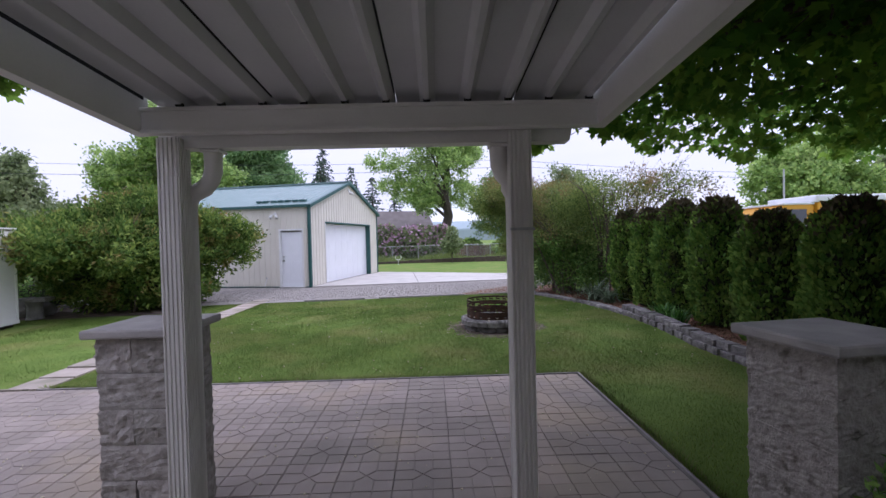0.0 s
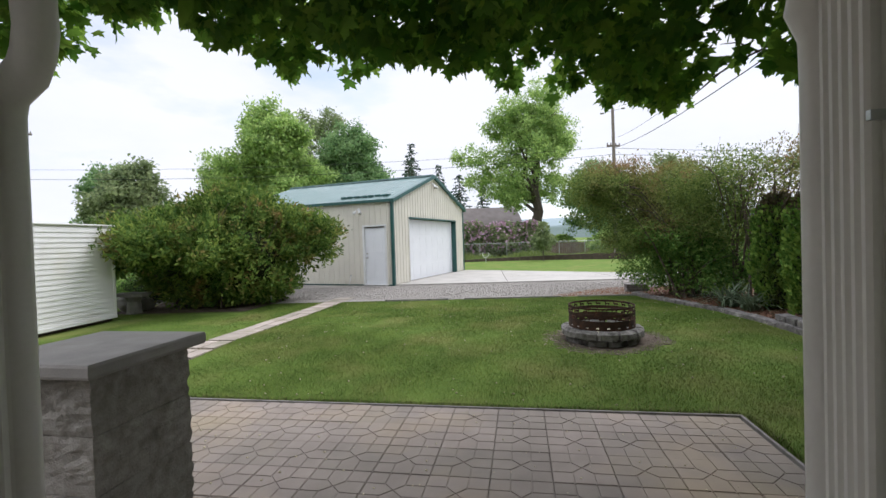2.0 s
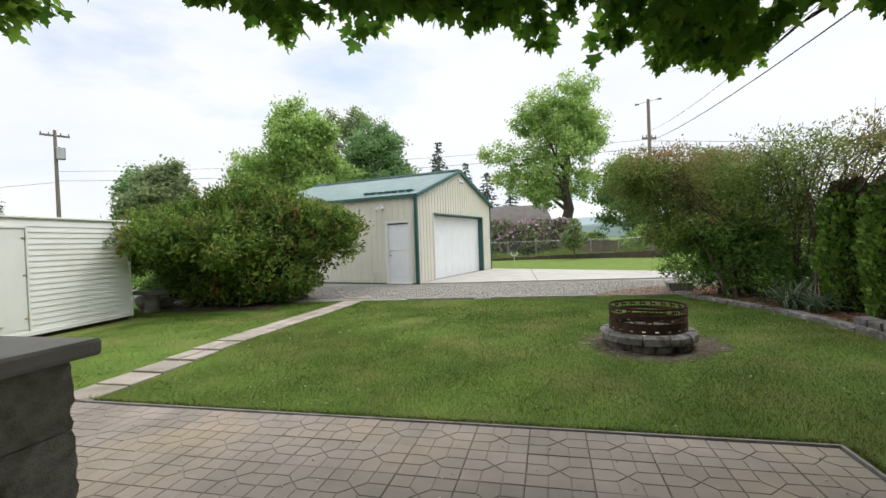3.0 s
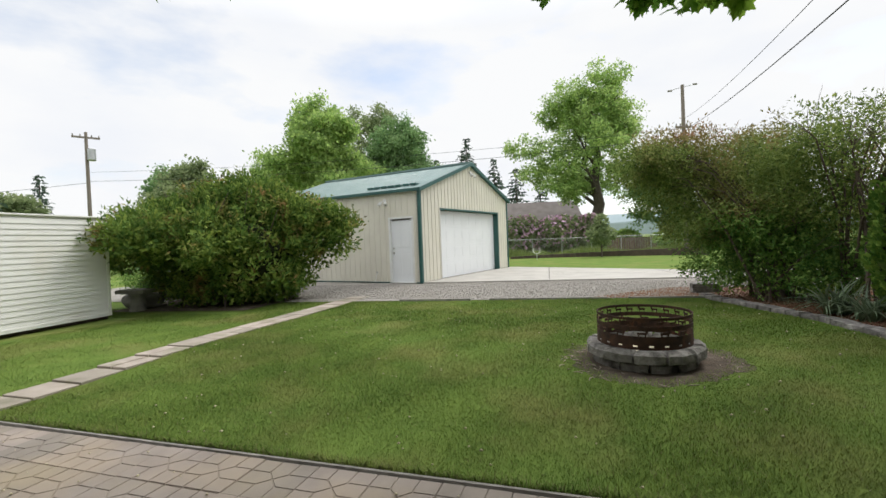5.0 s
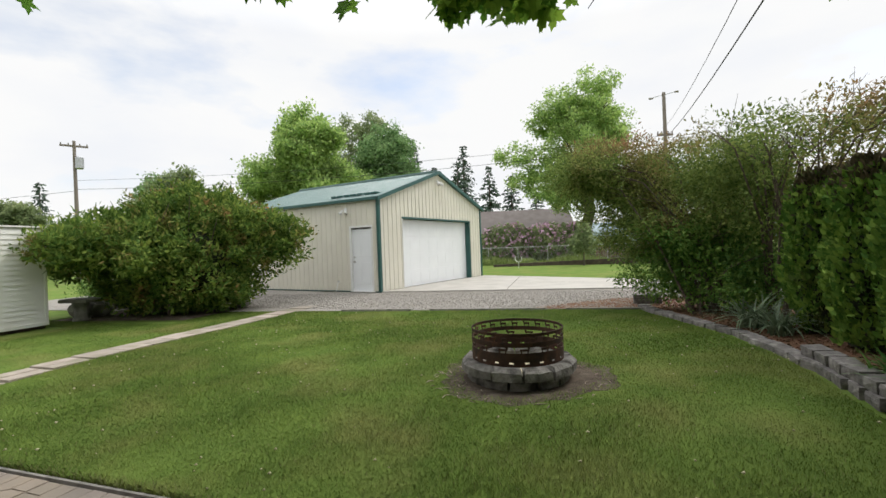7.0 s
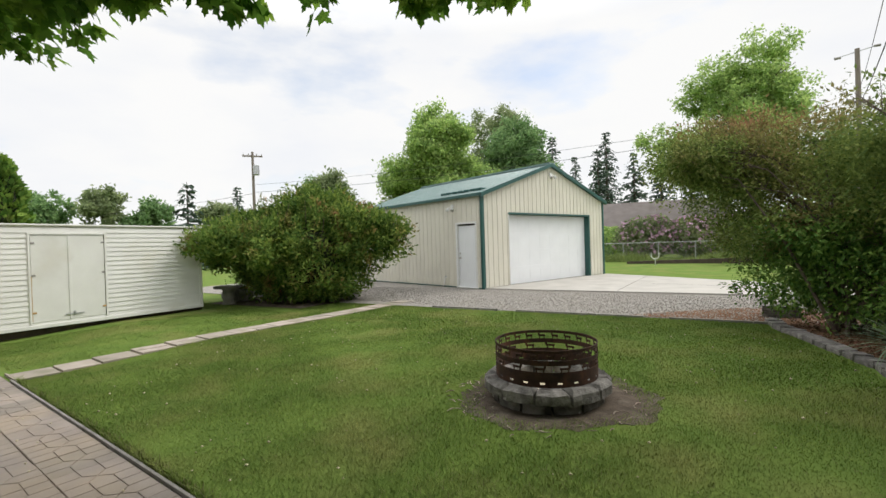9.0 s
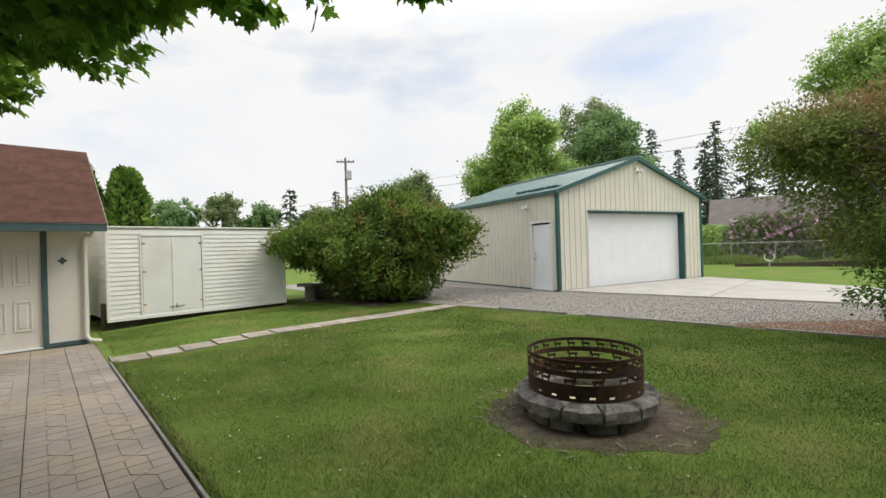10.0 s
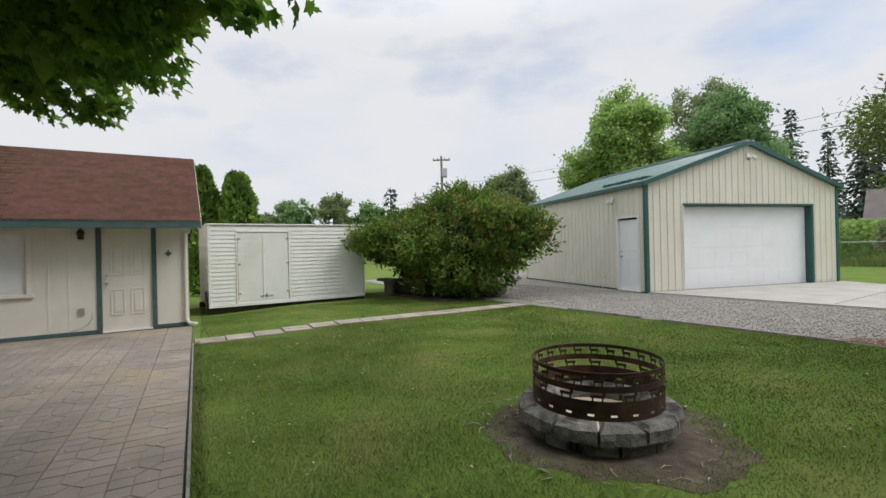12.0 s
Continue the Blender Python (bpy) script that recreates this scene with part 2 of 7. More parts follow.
M_BUSH = material("bush_leaf", (0.205, 0.295, 0.062), (0.085, 0.155, 0.03), 0.9, 0.7, 0, fine=10, vary=0.5, island=True, leaf=0.4, stain=(0.34, 0.2, 0.085), stain_at=(0.56, 0.76), stain_scale=1.7, spec=0.1)
M_LILAC = material("olive_shrub_leaf", (0.25, 0.33, 0.09), (0.135, 0.20, 0.05), 0.8, 0.7, 0, fine=10, vary=0.4, island=True, leaf=0.4, stain=(0.30, 0.19, 0.09), stain_at=(0.48, 0.68), stain_scale=0.7, spec=0.1)
M_LILAC_LOW = material("green_shrub_leaf", (0.20, 0.34, 0.08), (0.095, 0.19, 0.04), 1.2, 0.7, 0, fine=10, vary=0.45, island=True, leaf=0.4, spec=0.12)
M_ARB = material("arborvitae_spray", (0.20, 0.33, 0.062), (0.11, 0.205, 0.036), 2.0, 0.7, 0, fine=14, vary=0.4, island=True, leaf=0.2, stain=(0.07, 0.058, 0.03), stain_at=(0.56, 0.74), stain_scale=2.2, spec=0.12)
M_ARB_TOP = material("browned_spray", (0.12, 0.1, 0.05), (0.07, 0.06, 0.03), 2.0, 0.75, 0, fine=14, vary=0.4, island=True, leaf=0.12)
# near-black colour for solid cores that stand in for shade inside foliage
M_SHADE_CORE = material("foliage_shade", (0.035, 0.04, 0.018), (0.016, 0.02, 0.01), 12, 0.95, 0.6)
M_TREE_A = material("spring_green_leaf", (0.42, 0.56, 0.19), (0.29, 0.43, 0.12), 0.5, 0.6, 0, fine=4, vary=0.3, island=True, leaf=0.55, spec=0.2)
M_TREE_B = material("deep_green_leaf", (0.27, 0.41, 0.17), (0.17, 0.29, 0.115), 0.5, 0.6, 0, fine=4, vary=0.3, island=True, leaf=0.55, spec=0.2)
M_TREE_C = material("olive_green_leaf", (0.31, 0.37, 0.18), (0.20, 0.26, 0.12), 0.5, 0.6, 0, fine=4, vary=0.3, island=True, leaf=0.55, spec=0.2)
M_CONIFER = material("spruce_needles", (0.11, 0.16, 0.11), (0.06, 0.095, 0.07), 0.7, 0.8, 0, fine=5, vary=0.3, island=True, leaf=0.1)
M_BLOSSOM = material("lilac_blossom", (0.66, 0.44, 0.55), (0.5, 0.31, 0.42), 3, 0.7, 0, vary=0.3, island=True, leaf=0.35)
M_IRIS = material("iris_blade", (0.20, 0.26, 0.16), (0.12, 0.18, 0.10), 3, 0.5, 0, vary=0.3, island=True, leaf=0.25)
M_DAYLILY = material("daylily_blade", (0.10, 0.24, 0.045), (0.05, 0.14, 0.02), 3, 0.5, 0, vary=0.3, island=True, leaf=0.3)
M_YELLOW = material("truck_yellow", (0.72, 0.36, 0.02), (0.66, 0.32, 0.015), 2, 0.35, 0.02)
M_TRUCK_WHITE = material("truck_white", (0.76, 0.77, 0.78), (0.68, 0.69, 0.7), 2, 0.35, 0.02)
M_RUBBER = material("tyre", (0.03, 0.03, 0.03), (0.02, 0.02, 0.02), 20, 0.85, 0.2)
M_DARK_GLASS = material("tinted_glass", (0.04, 0.05, 0.06), (0.03, 0.04, 0.045), 2, 0.08, 0, spec=0.8)
M_ROOF_FAR = material("grey_brown_roof", (0.20, 0.175, 0.165), (0.145, 0.125, 0.118), 1.5, 0.95, 0.3)
M_WALL_FAR = material("tan_wall", (0.38, 0.34, 0.29), (0.32, 0.28, 0.24), 1.0, 0.8, 0.2)
M_TIMBER = material("dark_timber", (0.10, 0.075, 0.055), (0.05, 0.04, 0.03), 4, 0.9, 0.5)
M_FENCE_WOOD = material("brown_fence", (0.26, 0.19, 0.14), (0.17, 0.12, 0.09), 3, 0.85, 0.3, vary=0.15)
# the hill's pale blue-green has the distance haze painted in
M_HILL = material("hazy_hill", (0.4, 0.47, 0.5), (0.34, 0.42, 0.44), 0.02, 1.0, 0, fine=0.2)


# ---- building helpers ----
def box(bm, x0, x1, y0, y1, z0, z1, bevel=0.0):
    vs = [bm.verts.new(p) for p in ((x0, y0, z0), (x1, y0, z0), (x1, y1, z0), (x0, y1, z0), (x0, y0, z1), (x1, y0, z1), (x1, y1, z1), (x0, y1, z1))]
    fs = [bm.faces.new([vs[i] for i in f]) for f in ((3, 2, 1, 0), (4, 5, 6, 7), (0, 1, 5, 4), (1, 2, 6, 5), (2, 3, 7, 6), (3, 0, 4, 7))]
    if bevel:
        es = list({e for f in fs for e in f.edges})
        bmesh.ops.bevel(bm, geom=es, offset=bevel, segments=2, affect="EDGES", profile=0.6)
    return bm


def boxes(*dims, bevel=0.0):
    bm = bmesh.new()
    for d in dims:
        box(bm, *d, bevel=bevel)
    return bm


def prism(bm, outline, z0, z1, chamfer=0.0):
    """An upright prism from an outline (anticlockwise), its top edge chamfered."""
    n = len(outline)
    cx, cy = sum(p[0] for p in outline) / n, sum(p[1] for p in outline) / n
    rings = [[bm.verts.new((x, y, z0)) for x, y in outline]]
    if chamfer:
        rings.append([bm.verts.new((x, y, z1 - chamfer)) for x, y in outline])
        top = []
        for x, y in outline:
            d = math.hypot(x - cx, y - cy) or 1
            k = max(0.0, 1 - chamfer * 1.4 / d)
            top.append((cx + (x - cx) * k, cy + (y - cy) * k))
        rings.append([bm.verts.new((x, y, z1)) for x, y in top])
    else:
        rings.append([bm.verts.new((x, y, z1)) for x, y in outline])
    for a, b in zip(rings, rings[1:]):
        for i in range(n):
            bm.faces.new((a[i], a[(i + 1) % n], b[(i + 1) % n], b[i]))
    bm.faces.new(rings[-1])
    bm.faces.new(rings[0][::-1])
    return bm


def cylinder(bm, x, y, z0, z1, r0, r1=None, n=16):
    r1 = r0 if r1 is None else r1
    a = [bm.verts.new((x + r0 * math.cos(2 * math.pi * i / n), y + r0 * math.sin(2 * math.pi * i / n), z0)) for i in range(n)]
    b = [bm.verts.new((x + r1 * math.cos(2 * math.pi * i / n), y + r1 * math.sin(2 * math.pi * i / n), z1)) for i in range(n)]
    for i in range(n):
        bm.faces.new((a[i], a[(i + 1) % n], b[(i + 1) % n], b[i]))
    bm.faces.new(b)
    bm.faces.new(a[::-1])
    return bm


def tube(bm, pts, radii, n=8, flat=1.0):
    """A tapered tube along points; flat squeezes it in one direction."""
    pts = [Vector(p) for p in pts]
    if not hasattr(radii, "__len__"):
        radii = [radii] * len(pts)
    rings, side = [], None
    for i, p in enumerate(pts):
        d = (pts[min(i + 1, len(pts) - 1)] - pts[max(i - 1, 0)]).normalized()
        ref = side if side is not None else (Vector((0, 0, 1)) if abs(d.z) < 0.9 else Vector((1, 0, 0)))
        side = (ref - d * ref.dot(d))
        side = side.normalized() if side.length > 1e-5 else d.orthogonal().normalized()
        up = d.cross(side)
        rings.append([bm.verts.new(p + (side * math.cos(2 * math.pi * k / n) + up * math.sin(2 * math.pi * k / n) * flat) * radii[i]) for k in range(n)])
    for a, b in zip(rings, rings[1:]):
        for k in range(n):
            bm.faces.new((a[k], a[(k + 1) % n], b[(k + 1) % n], b[k]))
    bm.faces.new(rings[0][::-1])
    bm.faces.new(rings[-1])
    return bm


def to_mesh(name, bm, mat, smooth=False):
    bmesh.ops.recalc_face_normals(bm, faces=bm.faces)
    me = bpy.data.meshes.new(name)
    bm.to_mesh(me)
    bm.free()
    me.materials.append(mat)
    if smooth:
        me.polygons.foreach_set("use_smooth", [True] * len(me.polygons))
    return me


def np_mesh(name, verts, faces, mat):
    """A mesh from arrays: verts N x 3, faces M x k."""
    me = bpy.data.meshes.new(name)
    k = faces.shape[1]
    me.vertices.add(len(verts))
    me.vertices.foreach_set("co", np.ascontiguousarray(verts, dtype=np.float32).ravel())
    me.loops.add(faces.size)
    me.loops.foreach_set("vertex_index", np.ascontiguousarray(faces, dtype=np.int32).ravel())
    me.polygons.add(len(faces))
    me.polygons.foreach_set("loop_start", np.arange(0, faces.size, k, dtype=np.int32))
    me.update(calc_edges=True)
    me.materials.append(mat)
    return me


def thing(name, label, category, at=None, group="", kind=""):
    ob = new(name)
    ob.empty_display_size = 0.1
    if at is not None:
        ob.matrix_world = at
    return tagged(ob, label, category, group, kind)


def part(name, bm, mat, parent, label="", smooth=False, at=None):
    me = bm if isinstance(bm, bpy.types.Mesh) else to_mesh(name, bm, mat, smooth)
    ob = new(name, me)
    ob.parent = parent
    if at is not None:
        ob.matrix_basis = at
    return tagged(ob, label)


def solid(name, bm, mat, label, category, group="", kind="", smooth=False, at=None):
    me = bm if isinstance(bm, bpy.types.Mesh) else to_mesh(name, bm, mat, smooth)
    ob = new(name, me)
    if at is not None:
        ob.matrix_world = at
    return tagged(ob, label, category, group, kind)


rng = np.random.default_rng(7)


def unit(a):
    return a / np.maximum(np.linalg.norm(a, axis=1, keepdims=True), 1e-9)


def leaf_arrays(centres, size, shape, tris, tip, normal):
    """Copies of a flat leaf (shape K x 3, unit size) at the centres, the leaf's y along tip."""
    tip = unit(tip)
    side = unit(np.cross(tip, normal))
    nor = np.cross(side, tip)
    size = np.broadcast_to(np.asarray(size, dtype=float), (len(centres),))
    v = centres[:, None, :] + size[:, None, None] * (shape[None, :, 0:1] * side[:, None, :] + shape[None, :, 1:2] * tip[:, None, :] + shape[None, :, 2:3] * nor[:, None, :])
    f = tris[None] + (np.arange(len(centres)) * len(shape))[:, None, None]
    return v.reshape(-1, 3), f.reshape(-1, tris.shape[1])


OVAL = np.array([(0, 0, 0), (0.2, 0.4, 0.05), (0, 1, -0.05), (-0.2, 0.4, 0.05)], dtype=float)
OVAL_T = np.array([(0, 1, 2), (0, 2, 3)])
BROAD = np.array([(0, 0, 0), (0.32, 0.45, 0.06), (0, 1, -0.06), (-0.32, 0.45, 0.06)], dtype=float)
SPRAY = np.array([(0, 0, 0), (0.3, 0.35, 0.04), (0.16, 0.75, 0), (0, 1, -0.03), (-0.2, 0.7, 0), (-0.32, 0.3, 0.04)], dtype=float)
SPRAY_T = np.array([(0, 1, 2), (0, 2, 3), (0, 3, 4), (0, 4, 5)])
CLUMP = np.array([(0, -0.1, 0), (0.34, 0.05, 0.1), (0.2, 0.3, 0), (0.5, 0.62, -0.1), (0.12, 0.6, 0.05), (0, 1.0, 0), (-0.22, 0.62, 0.05), (-0.5, 0.5, -0.1), (-0.22, 0.25, 0), (-0.36, 0.0, 0.1)], dtype=float)
CLUMP_T = np.array([(0, 1, 2), (2, 3, 4), (0, 2, 4), (0, 4, 6), (4, 5, 6), (6, 7, 8), (0, 6, 8), (0, 8, 9)])
half = [(0.10, 0.06), (0.44, -0.02), (0.34, 0.18), (0.60, 0.42), (0.38, 0.44), (0.30, 0.52), (0.16, 0.50), (0.20, 0.74), (0.10, 0.78)]
MAPLE = np.array([(0, 0.02, 0)] + [(x, y, -0.12 * abs(x)) for x, y in half] + [(0, 1.0, -0.08)] + [(-x, y, -0.12 * abs(x)) for x, y in half[::-1]], dtype=float)
MAPLE_T = np.array([(0, i, i + 1) for i in range(1, len(MAPLE) - 1)] + [(0, len(MAPLE) - 1, 1)])[:-1]


def blob_points(count, blobs, shell=0.75, rough=0.22, seed=0, cluster=0, spread=0.1):
    """Points in the outer shells of ellipsoids (centre, radii), with an uneven outline; and the outward directions."""
    r = np.random.default_rng(seed)
    leaves, count = count, max(1, count // cluster) if cluster else count
    vol = np.array([b[1][0] * b[1][1] + b[1][1] * b[1][2] + b[1][0] * b[1][2] for b in blobs])
    which = r.choice(len(blobs), size=count, p=vol / vol.sum())
    d = unit(r.normal(size=(count, 3)))
    c = np.array([b[0] for b in blobs], dtype=float)[which]
    rad = np.array([b[1] for b in blobs], dtype=float)[which]
    wob = np.zeros(count)
    for k in range(5):
        w = r.normal(size=3) * (3 + 2 * k)
        wob += np.sin(d @ w + r.uniform(0, 6) + which * 1.7) / (1.6 + k * 0.5)
    depth = shell + (1 - shell) * r.random(count) ** 0.6
    depth = np.where(r.random(count) < 0.22, r.random(count) ** 0.5 * 0.9, depth)
    p = c + d * rad * (depth * (1 + rough * wob * 0.5))[:, None]
    if cluster:
        k = r.integers(0, count, leaves)
        p = p[k] + r.normal(size=(leaves, 3)) * spread * np.array((1.0, 1.0, 0.8))
        d = d[k]
    return p, d


def foliage(name, count, blobs, size, mat, parent, seed=0, shell=0.75, rough=0.22, shape=OVAL, tris=OVAL_T, droop=0.2, floor=None, up=0.0, cluster=0, spread=0.1):
    p, d = blob_points(count, blobs, shell, rough, seed, cluster, spread)
    r = np.random.default_rng(seed + 1)
    if floor is not None:
        keep = p[:, 2] > floor
        p, d = p[keep], d[keep]
    n = len(p)
    tip = d * 0.6 + r.normal(size=(n, 3)) * 0.7 + np.array((0, 0, up - droop))
    nor = d + r.normal(size=(n, 3)) * 0.6 + np.array((0, 0, 0.5))
    v, f = leaf_arrays(p, size * r.uniform(0.6, 1.3, n), shape, tris, tip, nor)
    return part(name, np_mesh(name, v, f, mat), mat, parent)


def limbs(bm, base, top, r0, count, spread, rise, seed=0, n=6, start=0.3, thin=0.35):
    """A tapered trunk from base to top with limbs that fork once."""
    r = random.Random(seed)
    b, t = Vector(base), Vector(top)
    k = 6
    pts = [b.lerp(t, i / k) + Vector((r.uniform(-1, 1), r.uniform(-1, 1), 0)) * r0 * (0.6 if 0 < i < k else 0) for i in range(k + 1)]
    tube(bm, pts, [r0 * (1 - 0.8 * i / k) * (1.25 if i == 0 else 1) for i in range(k + 1)], n + 2)
    for j in range(count):
        s = start + (1 - start) * (j + r.random()) / count
        p = b.lerp(t, s * 0.95)
        a = r.uniform(0, 2 * math.pi)
        out = Vector((math.cos(a), math.sin(a), 0)) * spread * r.uniform(0.6, 1.1) * (1.15 - 0.6 * s)
        e = p + out + Vector((0, 0, rise * r.uniform(0.5, 1.2)))
        mid = p.lerp(e, 0.5) + Vector((r.uniform(-1, 1), r.uniform(-1, 1), r.uniform(-0.3, 0.6))) * spread * 0.12
        rr = r0 * thin * (1.1 - 0.6 * s)
        tube(bm, [p, mid, e], [rr, rr * 0.6, rr * 0.15], n)
        for _ in range(2):
            e2 = mid + (e - mid) * r.uniform(0.5, 1.0) + Vector((r.uniform(-1, 1), r.uniform(-1, 1), r.uniform(-0.2, 0.9))) * spread * 0.35
            tube(bm, [mid, mid.lerp(e2, 0.5) + Vector((0, 0, 0.04 * spread)), e2], [rr * 0.5, rr * 0.3, rr * 0.08], 5)
    return bm


def ground_z(y):
    """The yard rises a little towards the garage."""
    y = np.asarray(y, dtype=float)
    a, b = np.clip((y - 5.8) / 2.8, 0, 1), np.clip((y - 11.0) / 5.5, 0, 1)
    return 0.10 * a * a * (3 - 2 * a) + 0.05 * b * b * (3 - 2 * b)


def gz(y):
    return float(ground_z(y))


def sheet(name, outline, lift, mat, label, category, step=0.3, thick=0.0, kind="structure"):
    """A ground sheet over a plan outline, following the rise."""
    bm = bmesh.new()
    f = bm.faces.new([bm.verts.new((x, y, 0)) for x, y in outline])
    ys = [p[1] for p in outline]
    y = min(ys) + step
    while y < max(ys):
        bmesh.ops.bisect_plane(bm, geom=bm.verts[:] + bm.edges[:] + bm.faces[:], plane_co=(0, y, 0), plane_no=(0, 1, 0))
        y += step
    if thick:
        ext = bmesh.ops.extrude_face_region(bm, geom=bm.faces[:])
        for v in ext["geom"]:
            if isinstance(v, bmesh.types.BMVert):
                v.co.z = thick
    for v in bm.verts:
        v.co.z += gz(v.co.y) + lift - (thick if thick else 0)
    me = to_mesh(name, bm, mat)
    if not thick:
        me.flip_normals() if me.polygons[0].normal.z < 0 else None
    return tagged(new(name, me), label, category, "", kind)


# ---- ground ----
def build_ground():
    xs = np.concatenate([np.linspace(-900, -60, 8), np.linspace(-50, 50, 41), np.linspace(60, 900, 8)])
    ys = np.concatenate([np.linspace(-900, -40, 8), np.linspace(-30, 3, 12), np.linspace(4, 18, 57), np.linspace(20, 40, 11), np.linspace(60, 1500, 9)])
    X, Y = np.meshgrid(xs, ys)
    Z = ground_z(Y) - 0.03
    v = np.stack([X.ravel(), Y.ravel(), Z.ravel()], 1)
    nx = len(xs)
    i = (np.arange(len(ys) - 1)[:, None] * nx + np.arange(nx - 1)[None]).ravel()
    f = np.stack([i, i + 1, i + nx + 1, i + nx], 1)
    tagged(new("ground", np_mesh("ground", v, f, M_GROUND)), "mown green lawn ground reaching to the horizon", "ground", "", "structure")


build_ground()
solid("backdrop_hill", prism(bmesh.new(), [(-500, 620), (-260, 560), (0, 600), (260, 560), (600, 640), (600, 760), (-500, 760)], -5, 26, 12), M_HILL, "distant wooded hill on the horizon, haze put into its pale blue-green colour", "hill", kind="structure")

GRAVEL_EDGE = lambda x: 13.3 + 0.11 * x
sheet("gravel_drive", [(-16, GRAVEL_EDGE(-16) + 0.9), (-6.4, GRAVEL_EDGE(-6.4)), (3.55, GRAVEL_EDGE(3.55)), (3.6, 14.3), (4.4, 15.3), (24, 16.0), (24, 17.8), (5.2, 17.7), (-3.68, 16.57), (-10.8, 18.15), (-10.7, 25), (-16, 25)], -0.015, M_GRAVEL, "grey gravel strip between the lawn and the garage", "gravel")
sheet("concrete_apron", [(-3.66, 16.60), (0.2, 17.05), (5.2, 17.68), (24, 17.8), (24, 20.2), (5.2, 20.0), (1.4, 21.9), (-2.04, 23.60)], 0.03, M_CONC, "pale concrete driveway apron in front of the garage door", "driveway", thick=0.1)
for a, b in (((0.2, 17.14), (-0.28, 22.7)), ((4.1, 17.58), (3.55, 20.8)), ((-0.1, 19.6), (7.0, 19.0))):
    d = Vector((b[0] - a[0], b[1] - a[1], 0))
    nrm = Vector((-d.y, d.x, 0)).normalized() * 0.012
    sheet("expansion_joint", [(a[0] - nrm.x, a[1] - nrm.y), (b[0] - nrm.x, b[1] - nrm.y), (b[0] + nrm.x, b[1] + nrm.y), (a[0] + nrm.x, a[1] + nrm.y)], 0.034, M_JOINT, "dark expansion joint in the concrete apron", "joint")
BED_EDGE = [(5.1, -1.0), (5.1, 5.6), (4.95, 7.0), (4.92, 8.5), (4.93, 9.4), (4.84, 10.2), (4.66, 11.2), (4.15, 12.45), (3.75, 13.3), (3.6, 14.0)]
sheet("mulch_bed", BED_EDGE + [(4.6, 15.4), (9.0, 15.8), (9.0, -1.0)], 0.0, M_MULCH, "brown bark mulch bed under the hedge", "mulch")
sheet("mulch_spill", [(1.3, 13.5), (2.6, 13.62), (3.55, 13.75), (3.7, 14.5), (4.4, 15.4), (3.2, 15.3), (2.4, 14.6), (1.9, 14.1)], -0.008, M_MULCH, "reddish mulch scattered over the gravel", "mulch")
sheet("bare_ground", [(-9.6, 10.9), (-6.0, 11.4), (-5.9, 13.4), (-9.6, 13.2)], -0.012, M_DIRT, "bare earth beneath the spreading bush", "soil")


PATIO_TURN = pose(-6.4, 5.77, 0, 0, 0, 0.42) @ pose(6.4, -5.77, 0)     # the paving is a little out of square


def strip_edging():
    bm = bmesh.new()
    box(bm, -4.2, 2.69, 5.762, 5.785, -0.06, 0.008, 0.003)
    box(bm, 2.665, 2.688, 1.0, 5.761, -0.06, 0.008, 0.003)
    return solid("lawn_edging", bm, M_CONC_DK, "thin weathered edging strip between paving and lawn", "edging", kind="structure", at=PATIO_TURN)


strip_edging()
bm = bmesh.new()
for i in range(16):
    x0 = -2.9 + i * 0.42
    if i in (4, 11):
        continue
    y0, y1 = GRAVEL_EDGE(x0), GRAVEL_EDGE(x0 + 0.40)
    prism(bm, [(x0, y0 - 0.03), (x0 + 0.41, y1 - 0.03), (x0 + 0.41, y1 + 0.03), (x0, y0 + 0.03)], gz(13.2) - 0.05, gz(13.2) + 0.016, 0.006)
solid("timber_edging", bm, M_CONC_DK, "low grey edging boards along the gravel", "edging", kind="structure")

# ---- house behind the porch, plain ----
solid("wall_house", boxes((-6.4, 9.5, -1.45, -1.2, 0, 3.0)), M_HOUSE, "plain cream house wall behind the porch", "wall", kind="structure")
solid("roof_house", boxes((-6.4, 9.8, -6.0, -0.95, 3.0, 3.18)), M_SHINGLE, "brown shingled house roof above the porch wall", "roof", kind="structure")
solid("porch_slab", boxes((-2.2, 2.6, -1.2, 0.95, -0.05, 0.15), bevel=0.01), M_CONC_DK, "low concrete porch slab at the house wall", "slab", kind="structure")


